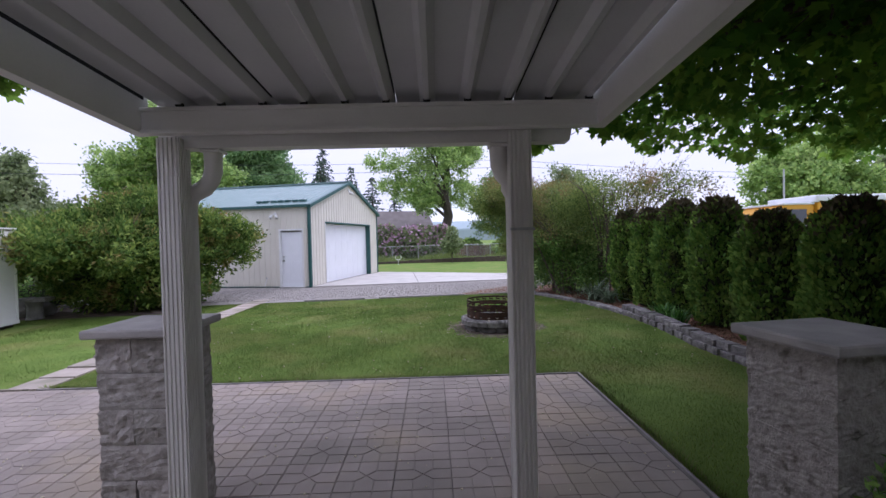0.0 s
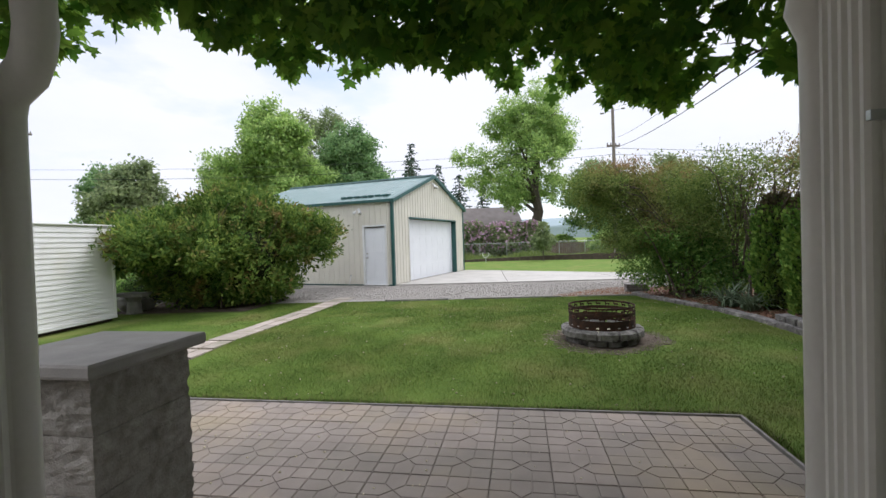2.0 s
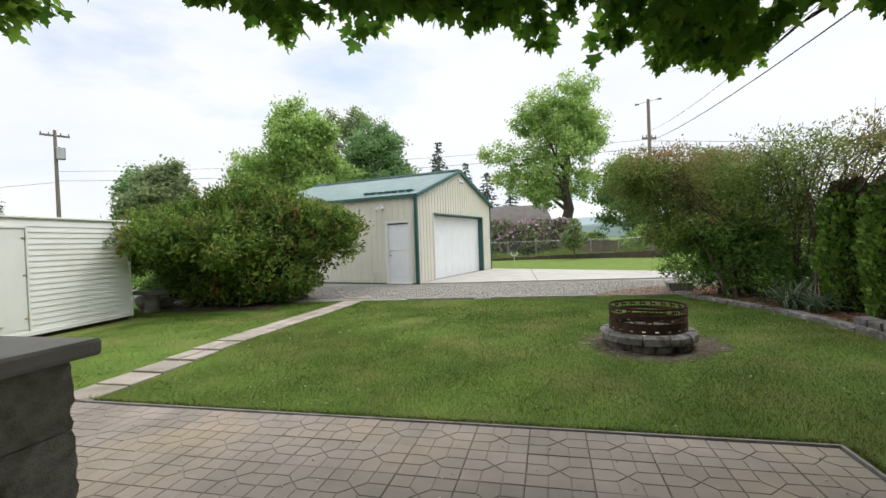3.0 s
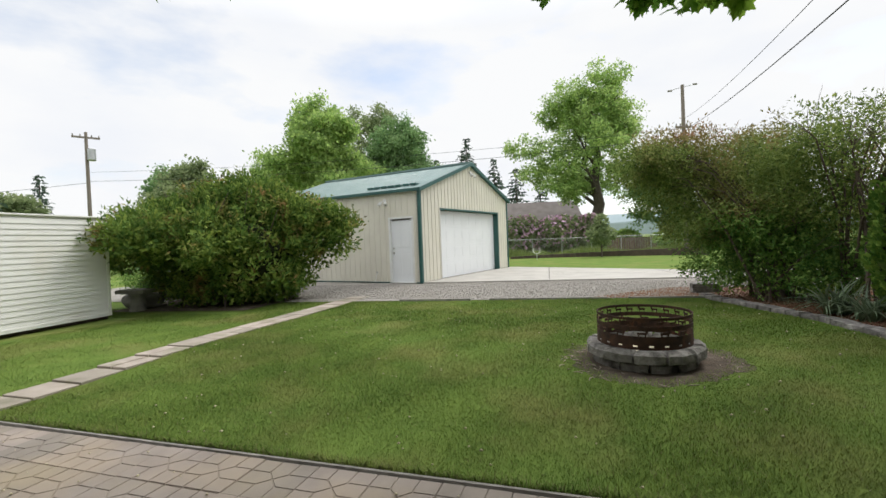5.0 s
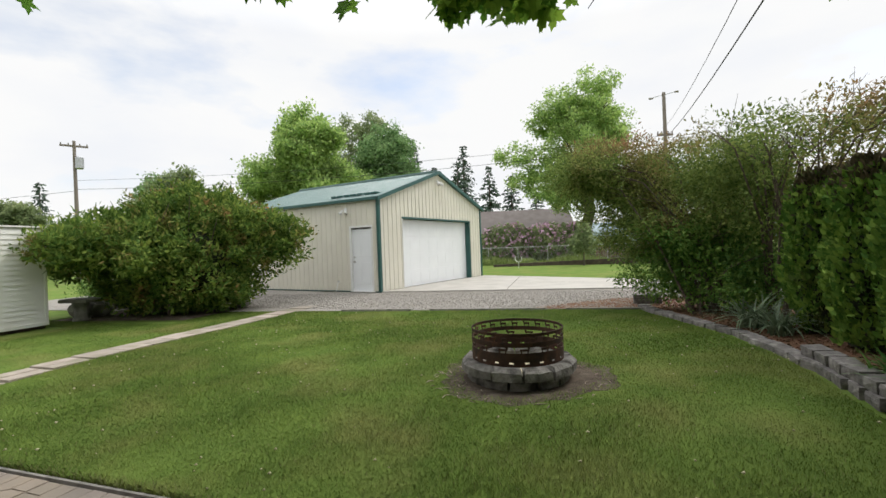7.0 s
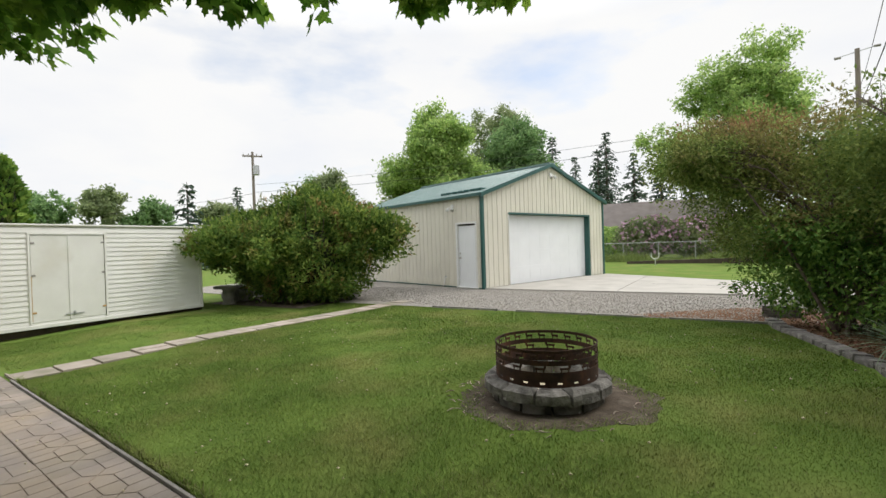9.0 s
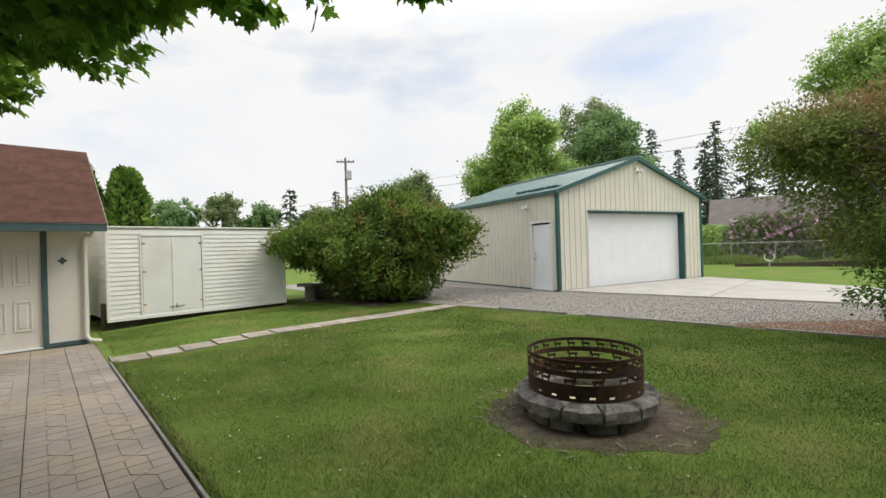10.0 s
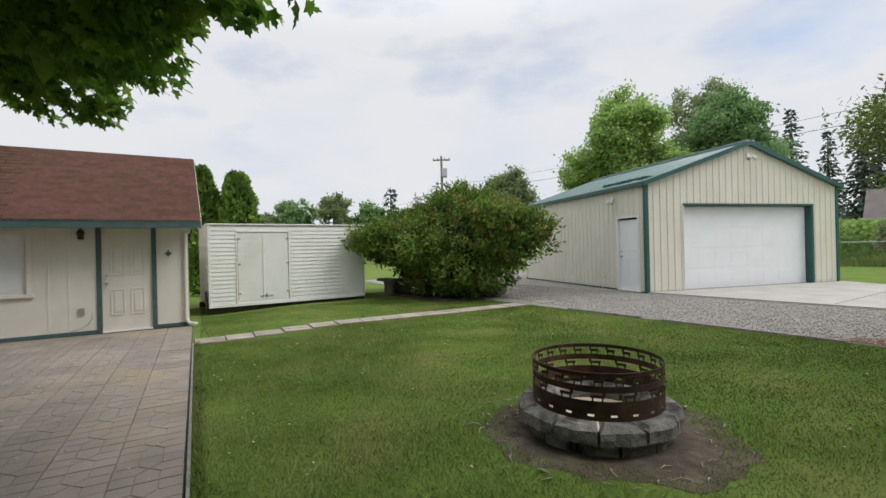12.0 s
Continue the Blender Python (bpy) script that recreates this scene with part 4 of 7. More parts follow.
def house_wing():
    t = thing("house_wing", "cream house wing with brown shingled roof and dark green trim", "house", at=pose(HX, 4.68, 0, 0, 0, 3))
    # local: x out from the wall (0 = face), y along it
    ya, yb, h, back = -5.9, 1.02, 2.25, -4.6
    d0, d1, dh = -0.46, 0.37, 2.06
    wy0, wy1, wz0, wz1 = -3.1, -1.56, 0.84, 1.93
    for d in ((ya, wy0, 0, h), (wy1, d0, 0, h), (d1, yb, 0, h), (d0, d1, dh, h), (wy0, wy1, 0, wz0), (wy0, wy1, wz1, h)):
        part("front_wall", boxes((-0.14, 0, *d)), M_HOUSE, t)
    bm = bmesh.new()
    rx, rz = -1.75, 3.86
    q = [bm.verts.new((x, y, z)) for y in (yb - 0.14, yb) for x, z in ((back, 0), (-0.14, 0), (-0.14, h), (rx, rz - 0.1), (back, h - 0.3))]
    for f in ((0, 1, 2, 3, 4), (9, 8, 7, 6, 5), (0, 5, 6, 1), (1, 6, 7, 2), (2, 7, 8, 3), (3, 8, 9, 4), (4, 9, 5, 0)):
        bm.faces.new([q[i] for i in f])
    part("end_wall", bm, M_HOUSE, t)
    part("back_wall", boxes((back, back + 0.14, ya, yb - 0.14, 0, h - 0.3)), M_HOUSE, t)
    # battens and trim
    for y in (-1.28, -0.98, -2.4):
        part("batten", boxes((0, 0.012, y, y + 0.035, 0.1, 2.1 if y > -2 else 0.8), bevel=0.003), M_HOUSE, t)
    part("base_board", boxes((0.0, 0.02, ya, d0 - 0.08, 0.0, 0.075), (0.0, 0.02, d1 + 0.07, yb, 0.0, 0.075), bevel=0.003), M_HOUSE_TRIM, t)
    for y in (d0 - 0.08, d1):
        part("door_casing", boxes((0.0, 0.03, y, y + 0.08, 0.0, 2.2), bevel=0.004), M_HOUSE_TRIM, t)
    door = part("door", boxes((-0.07, -0.025, d0 + 0.004, d1 - 0.004, 0.03, dh - 0.004), bevel=0.002), M_HOUSE, t, "cream six-panel house door, shut")
    for za, zb in ((1.12, 1.72), (0.33, 0.85)):
        for y in (d0 + 0.13, d0 + 0.46):
            b2 = boxes((-0.026, -0.010, y, y + 0.24, za, za + 0.025), (-0.026, -0.010, y, y + 0.24, zb - 0.025, zb), (-0.026, -0.010, y, y + 0.025, za + 0.025, zb - 0.025), (-0.026, -0.010, y + 0.215, y + 0.24, za + 0.025, zb - 0.025), bevel=0.004)
            box(b2, -0.024, -0.012, y + 0.06, y + 0.18, za + 0.06, zb - 0.06, 0.006)
            part("door_panel", b2, M_HOUSE, door)
    for z, r in ((0.97, 0.032), (1.12, 0.026)):
        part("knob", cylinder(bmesh.new(), 0, 0, 0, 0.055, r, r * 0.8, 14), M_NICKEL, door, "nickel knob", at=pose(-0.024, d0 + 0.075, z, 0, 90, 0))
    part("threshold", boxes((-0.1, 0.03, d0, d1, 0.0, 0.03), bevel=0.004), M_TRIM_WHITE, t)
    # window boarded with a pale panel
    win = part("window", boxes((-0.09, -0.06, wy0, wy1, wz0, wz1)), M_TRIM_WHITE, t, "pale boarded window")
    part("window_frame", boxes((0.0, 0.025, wy1, wy1 + 0.07, wz0 - 0.02, wz1 + 0.07), (0.0, 0.025, wy0 - 0.07, wy0, wz0 - 0.02, wz1 + 0.07), (0.0, 0.025, wy0, wy1, wz1, wz1 + 0.07), bevel=0.004), M_HOUSE, win)
    part("window_sill", boxes((-0.05, 0.06, wy0 - 0.1, wy1 + 0.1, wz0 - 0.06, wz0), bevel=0.006), M_HOUSE, win)
    part("diamond_ornament", prism(bmesh.new(), [(0, -0.075), (0.03, -0.03), (0.075, 0), (0.03, 0.03), (0, 0.075), (-0.03, 0.03), (-0.075, 0), (-0.03, -0.03)], 0, 0.015, 0.004), M_HOUSE_TRIM, t, "dark diamond ornament", at=pose(0.0, 0.66, 1.53, 0, 90, 0))
    # roof
    ov = 0.62
    ez = 2.16
    k = (rz - ez) / (ov - rx)
    zroof = lambda x: ez + (ov - x) * k
    bm = bmesh.new()
    y1 = yb + 0.22
    q = [bm.verts.new((x, y, z)) for y in (ya, y1) for x, z in ((ov, ez - 0.05), (ov, ez), (rx, rz), (back - 0.4, rz - (rx - back + 0.4) * k * 0.8), (back - 0.4, rz - (rx - back + 0.4) * k * 0.8 - 0.1), (rx, rz - 0.1))]
    for f in ((0, 1, 2, 3, 4, 5), (11, 10, 9, 8, 7, 6), (0, 6, 7, 1), (1, 7, 8, 2), (2, 8, 9, 3), (3, 9, 10, 4), (4, 10, 11, 5), (5, 11, 6, 0)):
        bm.faces.new([q[i] for i in f])
    roof = part("roof", bm, M_SHINGLE, t)
    part("fascia", boxes((ov - 0.012, ov + 0.012, ya, y1, ez - 0.13, ez - 0.002), bevel=0.003), M_HOUSE_TRIM, t)
    part("drip_edge", boxes((ov - 0.03, ov + 0.022, ya, y1 + 0.005, ez + 0.001, ez + 0.012)), M_STEEL, t)
    part("soffit", boxes((0.0, ov - 0.02, ya, y1 - 0.02, ez - 0.03 + 0.05, ez + 0.03)), M_HOUSE, t)
    bm = bmesh.new()
    q = [bm.verts.new((x, y, z)) for y in (y1 - 0.02, y1 + 0.012) for x, z in ((ov, ez - 0.1), (ov, ez + 0.01), (rx, rz + 0.01), (rx, rz - 0.1))]
    for f in ((0, 1, 2, 3), (7, 6, 5, 4), (0, 4, 5, 1), (1, 5, 6, 2), (2, 6, 7, 3), (3, 7, 4, 0)):
        bm.faces.new([q[i] for i in f])
    part("rake_board", bm, M_HOUSE, t)
    # downspout at the corner
    pts = [(0.5, yb + 0.02, ez - 0.12), (0.44, yb, ez - 0.2), (0.1, yb - 0.05, 1.98), (0.055, yb - 0.06, 1.9), (0.055, yb - 0.06, 0.2), (0.07, yb - 0.05, 0.12), (0.14, yb - 0.0, 0.06), (0.3, yb + 0.12, 0.05)]
    part("downspout", tube(bmesh.new(), pts, 0.036, 10, 0.8), M_HOUSE, t, "cream downspout with a kicked-out foot", smooth=True)
    # outlet box with a loose wire
    part("outlet_box", boxes((0.0, 0.05, -0.82, -0.73, 0.40, 0.52), bevel=0.006), M_STEEL, t, "grey outdoor outlet box")
    part("loose_wire", tube(bmesh.new(), [(0.02, -0.62, 0.42), (0.03, -0.62, 0.3), (0.025, -0.68, 0.2), (0.02, -0.8, 0.12), (0.02, -0.95, 0.09)], 0.004, 6), M_WIRE, t)
    return t, roof, ov, ez, rx, rz, ya, y1, k


wing, wing_roof, W_OV, W_EZ, W_RX, W_RZ, W_YA, W_Y1, W_K = house_wing()
wl_ = thing("wall_lantern", "dark bronze wall lantern with clear glass beside the door", "lantern", at=pose(HX, 4.68, 0, 0, 0, 3) @ pose(0.0, -0.76, 1.86))
part("back_plate", boxes((0.0, 0.015, -0.045, 0.045, -0.02, 0.14), bevel=0.004), M_BRONZE, wl_)
part("hood", cylinder(bmesh.new(), 0.08, 0, 0.08, 0.17, 0.075, 0.03, 16), M_BRONZE, wl_)
part("glass", cylinder(bmesh.new(), 0.08, 0, -0.04, 0.08, 0.045, 0.055, 16), M_LAMP_GLASS, wl_)
part("arm", tube(bmesh.new(), [(0.0, 0, 0.14), (0.05, 0, 0.19), (0.08, 0, 0.165)], 0.009, 8), M_BRONZE, wl_)


# ---- white storage shed with lap siding ----
def storage_shed():
    # local: x along the front from its near end, y into the body
    L, D, H, zb = 4.1, 2.3, 2.02, 0.2
    ang = math.degrees(math.atan2(10.21 - 6.10, -8.45 + 8.10))
    t = thing("storage_shed", "long white storage shed with lap siding on wooden skids", "shed", at=pose(-8.06, 6.10, 0, 0, 0, ang))
    e0, e1, eh = 0.66, 1.92, 1.83
    part("body", boxes((0.02, e0, 0.03, D, zb, zb + H), (e1, L - 0.02, 0.03, D, zb, zb + H), (e0, e1, 0.08, D, zb, zb + H), (e0, e1, 0.03, 0.08, zb + eh, zb + H), (e0, e1, 0.03, 0.08, zb, zb + 0.06)), M_SHED, t)
    n = 19
    for i in range(n):
        z0 = zb + 0.02 + i * (H - 0.06) / n
        z1 = z0 + (H - 0.06) / n
        for a, b in ((0.03, e0 - 0.03), (e1 + 0.03, L - 0.03)) if z1 < zb + eh + 0.05 and z0 > zb + 0.03 else ((0.03, L - 0.03),):
            bm = bmesh.new()
            q = [bm.verts.new(p) for p in ((a, -0.006, z0), (b, -0.006, z0), (b, 0.010, z1), (a, 0.010, z1), (a, 0.032, z0), (b, 0.032, z0), (b, 0.032, z1), (a, 0.032, z1))]
            for f in ((0, 1, 2, 3), (7, 6, 5, 4), (1, 0, 4, 5), (2, 1, 5, 6), (3, 2, 6, 7), (0, 3, 7, 4)):
                bm.faces.new([q[j] for j in f])
            part("siding_board", bm, M_SHED, t)
    part("corner_trim", boxes((-0.012, 0.05, -0.012, 0.06, zb, zb + H), bevel=0.012), M_SHED, t)
    part("corner_trim", boxes((L - 0.05, L + 0.012, -0.012, 0.06, zb, zb + H), bevel=0.012), M_SHED, t)
    part("end_panel", boxes((-0.008, 0.02, 0.06, D, zb, zb + H)), M_SHED, t)
    part("roof", boxes((-0.04, L + 0.04, -0.03, D + 0.04, zb + H, zb + H + 0.035), bevel=0.01), M_SHED, t)
    part("bottom_rail", boxes((-0.012, L + 0.012, -0.016, 0.02, zb - 0.05, zb + 0.02), bevel=0.006), M_SHED, t)
    for a, b in ((e0, 1.275), (1.305, e1)):
        dr = part("door", boxes((a + 0.006, b - 0.006, -0.006, 0.03, zb + 0.07, zb + eh), bevel=0.006), M_SHED, t, "flat white shed door, shut")
        for z in (0.25, 1.0, 1.65):
            hx = a - 0.03 if a == e0 else b - 0.06
            part("hinge", boxes((hx, hx + 0.1, -0.016, -0.005, zb + z, zb + z + 0.035), bevel=0.003), M_RUST_LT if z < 0.5 else M_CONC_DK, dr, "weathered hinge")
        if a == e0:
            part("rust_streak", boxes((a - 0.012, a + 0.012, -0.0075, -0.002, zb + 0.1, zb + 1.0)), M_RUST_LT, dr, "orange rust streak")
    for a, b, za, zc in ((e0 - 0.04, e0 - 0.004, 0.05, eh + 0.045), (e1 + 0.004, e1 + 0.04, 0.05, eh + 0.045), (e0 - 0.004, e1 + 0.004, eh + 0.008, eh + 0.045)):
        part("door_frame", boxes((a, b, -0.024, 0.03, zb + za, zb + zc), bevel=0.004), M_SHED, t)
    part("centre_stile", boxes((1.265, 1.315, -0.02, 0.005, zb + 0.07, zb + eh), bevel=0.006), M_SHED, t)
    part("latch", boxes((1.19, 1.51, -0.032, -0.018, zb + 0.17, zb + 0.19), (1.33, 1.36, -0.04, -0.018, zb + 0.15, zb + 0.24), bevel=0.003), M_STEEL, t)
    for y in (0.15, D - 0.3):
        part("skid", boxes((-0.05, L + 0.05, y, y + 0.12, 0.0, zb - 0.05)), M_TIMBER, t)
    part("prop_board", boxes((-0.06, -0.03, 0.1, 0.4, 0.0, 0.55)), M_TIMBER, t)
    return t


storage_shed()


# ---- fire ring ----
def fire_pit():
    c = (1.93, 8.64)
    z0 = gz(8.64) - 0.045
    t = thing("fire_pit", "round fire pit of grey blocks in two courses", "fire pit", at=pose(c[0], c[1], z0))
    n = 12
    for course in range(2):
        for i in range(n):
            a0 = 2 * math.pi * (i + 0.5 * course) / n
            a1 = a0 + 2 * math.pi / n - 0.035
            r0, r1 = (0.36, 0.535) if course == 0 else (0.38, 0.605)
            tmp = bmesh.new()
            seg = 3
            out = [(r1 * math.cos(a0 + (a1 - a0) * k / seg), r1 * math.sin(a0 + (a1 - a0) * k / seg)) for k in range(seg + 1)]
            inn = [(r0 * math.cos(a1 - (a1 - a0) * k / seg), r0 * math.sin(a1 - (a1 - a0) * k / seg)) for k in range(seg + 1)]
            prism(tmp, out + inn, course * 0.118, course * 0.118 + 0.114, 0.032)
            bmesh.ops.subdivide_edges(tmp, edges=tmp.edges[:], cuts=1, use_grid_fill=True)
            for v in tmp.verts:
                v.co += Vector((noise.noise(v.co * 11 + Vector((i, course, 0))), noise.noise(v.co * 11 + Vector((5, i, course))), 0.4 * noise.noise(v.co * 8))) * 0.022
            part("block", tmp, M_PIT, t)
    part("ash_bed", cylinder(bmesh.new(), 0, 0, 0.0, 0.12, 0.375, 0.375, 32), M_SAND, t, "pale sandy ash bed")
    m = thing("fire_ring", "rusty steel fire ring with cut-out bands", "fire ring", at=pose(c[0], c[1], z0 + 0.233) @ Matrix.Diagonal((1, 1, 0.82, 1)))
    R, th = 0.487, 0.004

    def band(z0, z1, a0=0.0, a1=2 * math.pi, seg=96):
        b = bmesh.new()
        k = max(1, int(seg * (a1 - a0) / (2 * math.pi)))
        cols = []
        for i in range(k + 1):
            a = a0 + (a1 - a0) * i / k
            cols.append([b.verts.new(((R + d) * math.cos(a), (R + d) * math.sin(a), z)) for d, z in ((0, z0), (0, z1), (-th, z1), (-th, z0))])
        for p, q in zip(cols, cols[1:]):
            for j in range(4):
                b.faces.new((p[j], q[j], q[(j + 1) % 4], p[(j + 1) % 4]))
        b.faces.new(cols[0])
        b.faces.new(cols[-1][::-1])
        return b

    part("rim", band(0.365, 0.395), M_RUST, m)
    part("rolled_edge", tube(bmesh.new(), [((R - 0.002) * math.cos(2 * math.pi * i / 64), (R - 0.002) * math.sin(2 * math.pi * i / 64), 0.396) for i in range(65)], 0.006, 6), M_RUST, m)
    part("middle_band", band(0.235, 0.29), M_RUST, m)
    part("lower_band", band(0.055, 0.165), M_RUST, m)
    part("foot_band", band(0.0, 0.035), M_RUST, m)
    for i in range(20):
        a = 2 * math.pi * i / 20
        part("slot_bridge", band(0.035, 0.055, a + 0.09, a + 2 * math.pi / 20), M_RUST, m)
    # plain cut-out figures standing in the two open bands
    for z, n, h in ((0.29, 22, 0.075), (0.165, 14, 0.07)):
        for i in range(n):
            a = 2 * math.pi * i / n
            w = 0.075 if n == 22 else 0.10
            k = w / R
            f = band(z, z + h * 0.42, a + 0.08 * k, a + 0.2 * k)
            for q in (band(z, z + h * 0.42, a + 0.72 * k, a + 0.84 * k), band(z + h * 0.36, z + h * 0.72, a, a + 0.92 * k), band(z + h * 0.6, z + h * 1.0, a + 0.78 * k, a + k)):
                tmp = bpy.data.meshes.new("tmp")
                q.to_mesh(tmp)
                q.free()
                f.from_mesh(tmp)
                bpy.data.meshes.remove(tmp)
            part("cutout_figure", f, M_RUST, m)
    # bare earth round it
    r = random.Random(4)
    out = [(c[0] + 0.05 + (0.92 + 0.08 * math.sin(3 * a + 1) + r.uniform(-0.08, 0.08)) * math.cos(a), c[1] + 0.03 + (0.9 + 0.07 * math.sin(2 * a) + r.uniform(-0.08, 0.08)) * math.sin(a)) for a in [2 * math.pi * i / 40 for i in range(40)]]
    sheet("bare_patch", out, -0.026, M_DIRT, "bare brown earth round the fire pit", "soil")
    for i in range(70):
        a, d = r.uniform(0, 6.28), r.uniform(0.64, 1.0)
        x, y = c[0] + 0.05 + d * math.cos(a), c[1] + 0.02 + d * math.sin(a)
        ln, h = r.choice((0.05, 0.08, 0.13, 0.32 if i % 7 == 0 else 0.1)), r.uniform(0, 6.28)
        zz = gz(y) - 0.018
        b = tube(bmesh.new(), [(x, y, zz), (x + ln * 0.5 * math.cos(h), y + ln * 0.5 * math.sin(h), zz + 0.006), (x + ln * math.cos(h + 0.3), y + ln * math.sin(h + 0.3), zz)], [0.003, 0.0035 + 0.015 * ln, 0.002], 6)
        solid("twig", b, M_TWIG, "dry broken twig on the bare earth", "twig", group="twigs round the fire pit")


fire_pit()


# ---- block edging of the hedge bed ----
def block_wall():
    t = thing("block_edging", "low curved edging of grey split blocks", "garden wall", kind="structure")
    pts = [Vector((x, y, 0)) for x, y in BED_EDGE[1:]]
    pts.insert(0, Vector((5.2, 3.2, 0)))
    seg, total = [], 0.0
    for a, b in zip(pts, pts[1:]):
        seg.append((total, a, b))
        total += (b - a).length

    def at(s):
        for s0, a, b in reversed(seg):
            if s >= s0:
                d = (b - a).normalized()
                return a + d * (s - s0), d
        return pts[0], (pts[1] - pts[0]).normalized()

    meshes = []
    for k in range(5):
        b = rough_block(bmesh.new(), -0.135, 0.135, -0.1, 0.1, 0.0, 0.105, 200 + k, 0.014, 3)
        meshes.append(to_mesh("block", b, M_BLOCK))
    r = random.Random(9)
    s, i = 0.0, 0
    while s < total - 0.15:
        p, d = at(s)
        y = p.y
        courses = 2 if y < 9.6 else 1
        for cidx in range(courses):
            pp, dd = at(min(total - 0.01, s + 0.14 * cidx))
            ob = part("block", meshes[r.randrange(5)], M_BLOCK, t)
            nrm = Vector((dd.y, -dd.x, 0))
            ob.matrix_basis = pose(pp.x + nrm.x * (0.02 + 0.04 * cidx) + r.uniform(-0.012, 0.012), pp.y + nrm.y * 0.02, gz(y) - (0.035 if courses == 2 else 0.06) + cidx * 0.106, r.uniform(-4, 4), r.uniform(-4, 4), math.degrees(math.atan2(dd.y, dd.x)) + r.uniform(-8, 8))
        s += 0.285
        i += 1
    return t


block_wall()
st = thing("stacked_blocks", "two stacked grey blocks at the bed's end", "garden wall")
for k in range(2):
    part("block", rough_block(bmesh.new(), 3.5, 4.05, 14.3, 14.6, gz(14.4) + k * 0.105 - 0.02, gz(14.4) + k * 0.105 + 0.08, 300 + k, 0.012, 3), M_BLOCK, st)


# ---- hedge of arborvitae ----
def arborvitae(name, x, y, h, r, seed, label, group, count=6200, size=0.1, z=None):
    z = gz(y) - 0.02 if z is None else z
    t = thing(name, label, "arborvitae", at=pose(x, y, z), group=group)
    part("trunk", tube(bmesh.new(), [(0, 0, 0), (0.02, 0, h * 0.4), (0, 0, h * 0.8)], [0.07, 0.05, 0.02], 8), M_BARK, t)
    rr = np.random.default_rng(seed)
    prof = lambda s: np.where(s < 0.3, 0.72 + s * 0.93, np.where(s > 0.55, np.sqrt(np.clip(1 - ((s - 0.55) / 0.46) ** 2.3, 0, 1)), 1.0))
    s = rr.random(count) ** 0.9
    a = rr.uniform(0, 2 * np.pi, count)
    lump = 1 + 0.13 * np.sin(a * 4 + s * 14 + seed) + 0.09 * np.sin(a * 7 - s * 23 + seed * 2) + 0.06 * np.sin(a * 13 + s * 41)
    rad = r * prof(s) * lump * (0.80 + 0.22 * rr.random(count))
    p = np.stack([rad * np.cos(a), rad * np.sin(a), 0.06 + s * (h - 0.1) + rr.normal(0, 0.02, count)], 1)
    d = np.stack([np.cos(a), np.sin(a), np.full(count, 0.2)], 1)
    tip = d * 0.6 + rr.normal(size=(count, 3)) * 0.42 + np.array((0, 0, 0.75))
    nor = np.stack([-np.sin(a), np.cos(a), np.zeros(count)], 1) + rr.normal(size=(count, 3)) * 0.8 + d * 0.6
    v, f = leaf_arrays(p, size * rr.uniform(0.6, 1.3, count), SPRAY, SPRAY_T, tip, nor)
    K = len(v) // count
    brown = np.repeat(s + rr.normal(0, 0.07, count) > (0.88 if group.startswith("hedge") else 9), K)
    fb = brown[np.array(f)[:, 0]]
    for nm, sel, mt, lb in (("crown", ~fb, M_ARB, ""), ("browned_top", fb, M_ARB_TOP, "brownish winter-burnt top")):
        if not sel.any():
            continue
        ff = np.array(f)[sel]
        used = np.unique(ff)
        back = np.zeros(len(v), int)
        back[used] = np.arange(len(used))
        part(nm, np_mesh(nm, v[used], back[ff], mt), mt, t, lb)
    # solid dark core: the shade between the inner sprays, put into colour
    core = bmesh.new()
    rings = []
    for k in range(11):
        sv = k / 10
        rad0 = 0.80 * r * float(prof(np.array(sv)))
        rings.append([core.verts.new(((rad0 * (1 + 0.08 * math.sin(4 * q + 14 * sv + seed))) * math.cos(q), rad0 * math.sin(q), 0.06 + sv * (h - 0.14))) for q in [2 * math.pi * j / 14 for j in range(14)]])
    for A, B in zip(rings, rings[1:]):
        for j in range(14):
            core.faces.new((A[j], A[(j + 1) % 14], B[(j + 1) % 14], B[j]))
    part("interior", core, M_SHADE_CORE, t, "near-black solid core standing in for inner shade")
    return t


for i, (x, y, h, r) in enumerate(((6.03, 4.35, 2.2, 0.45), (6.02, 5.55, 2.2, 0.45), (5.98, 6.82, 2.08, 0.47), (5.95, 8.05, 2.32, 0.47), (5.88, 9.25, 2.38, 0.45), (5.84, 10.35, 2.28, 0.42), (5.76, 11.4, 2.3, 0.41))):
    arborvitae("arborvitae", x, y, h, r, 11 + i, "dense green columnar arborvitae with brownish top in a hedge", "hedge of arborvitae", 7400, 0.085)


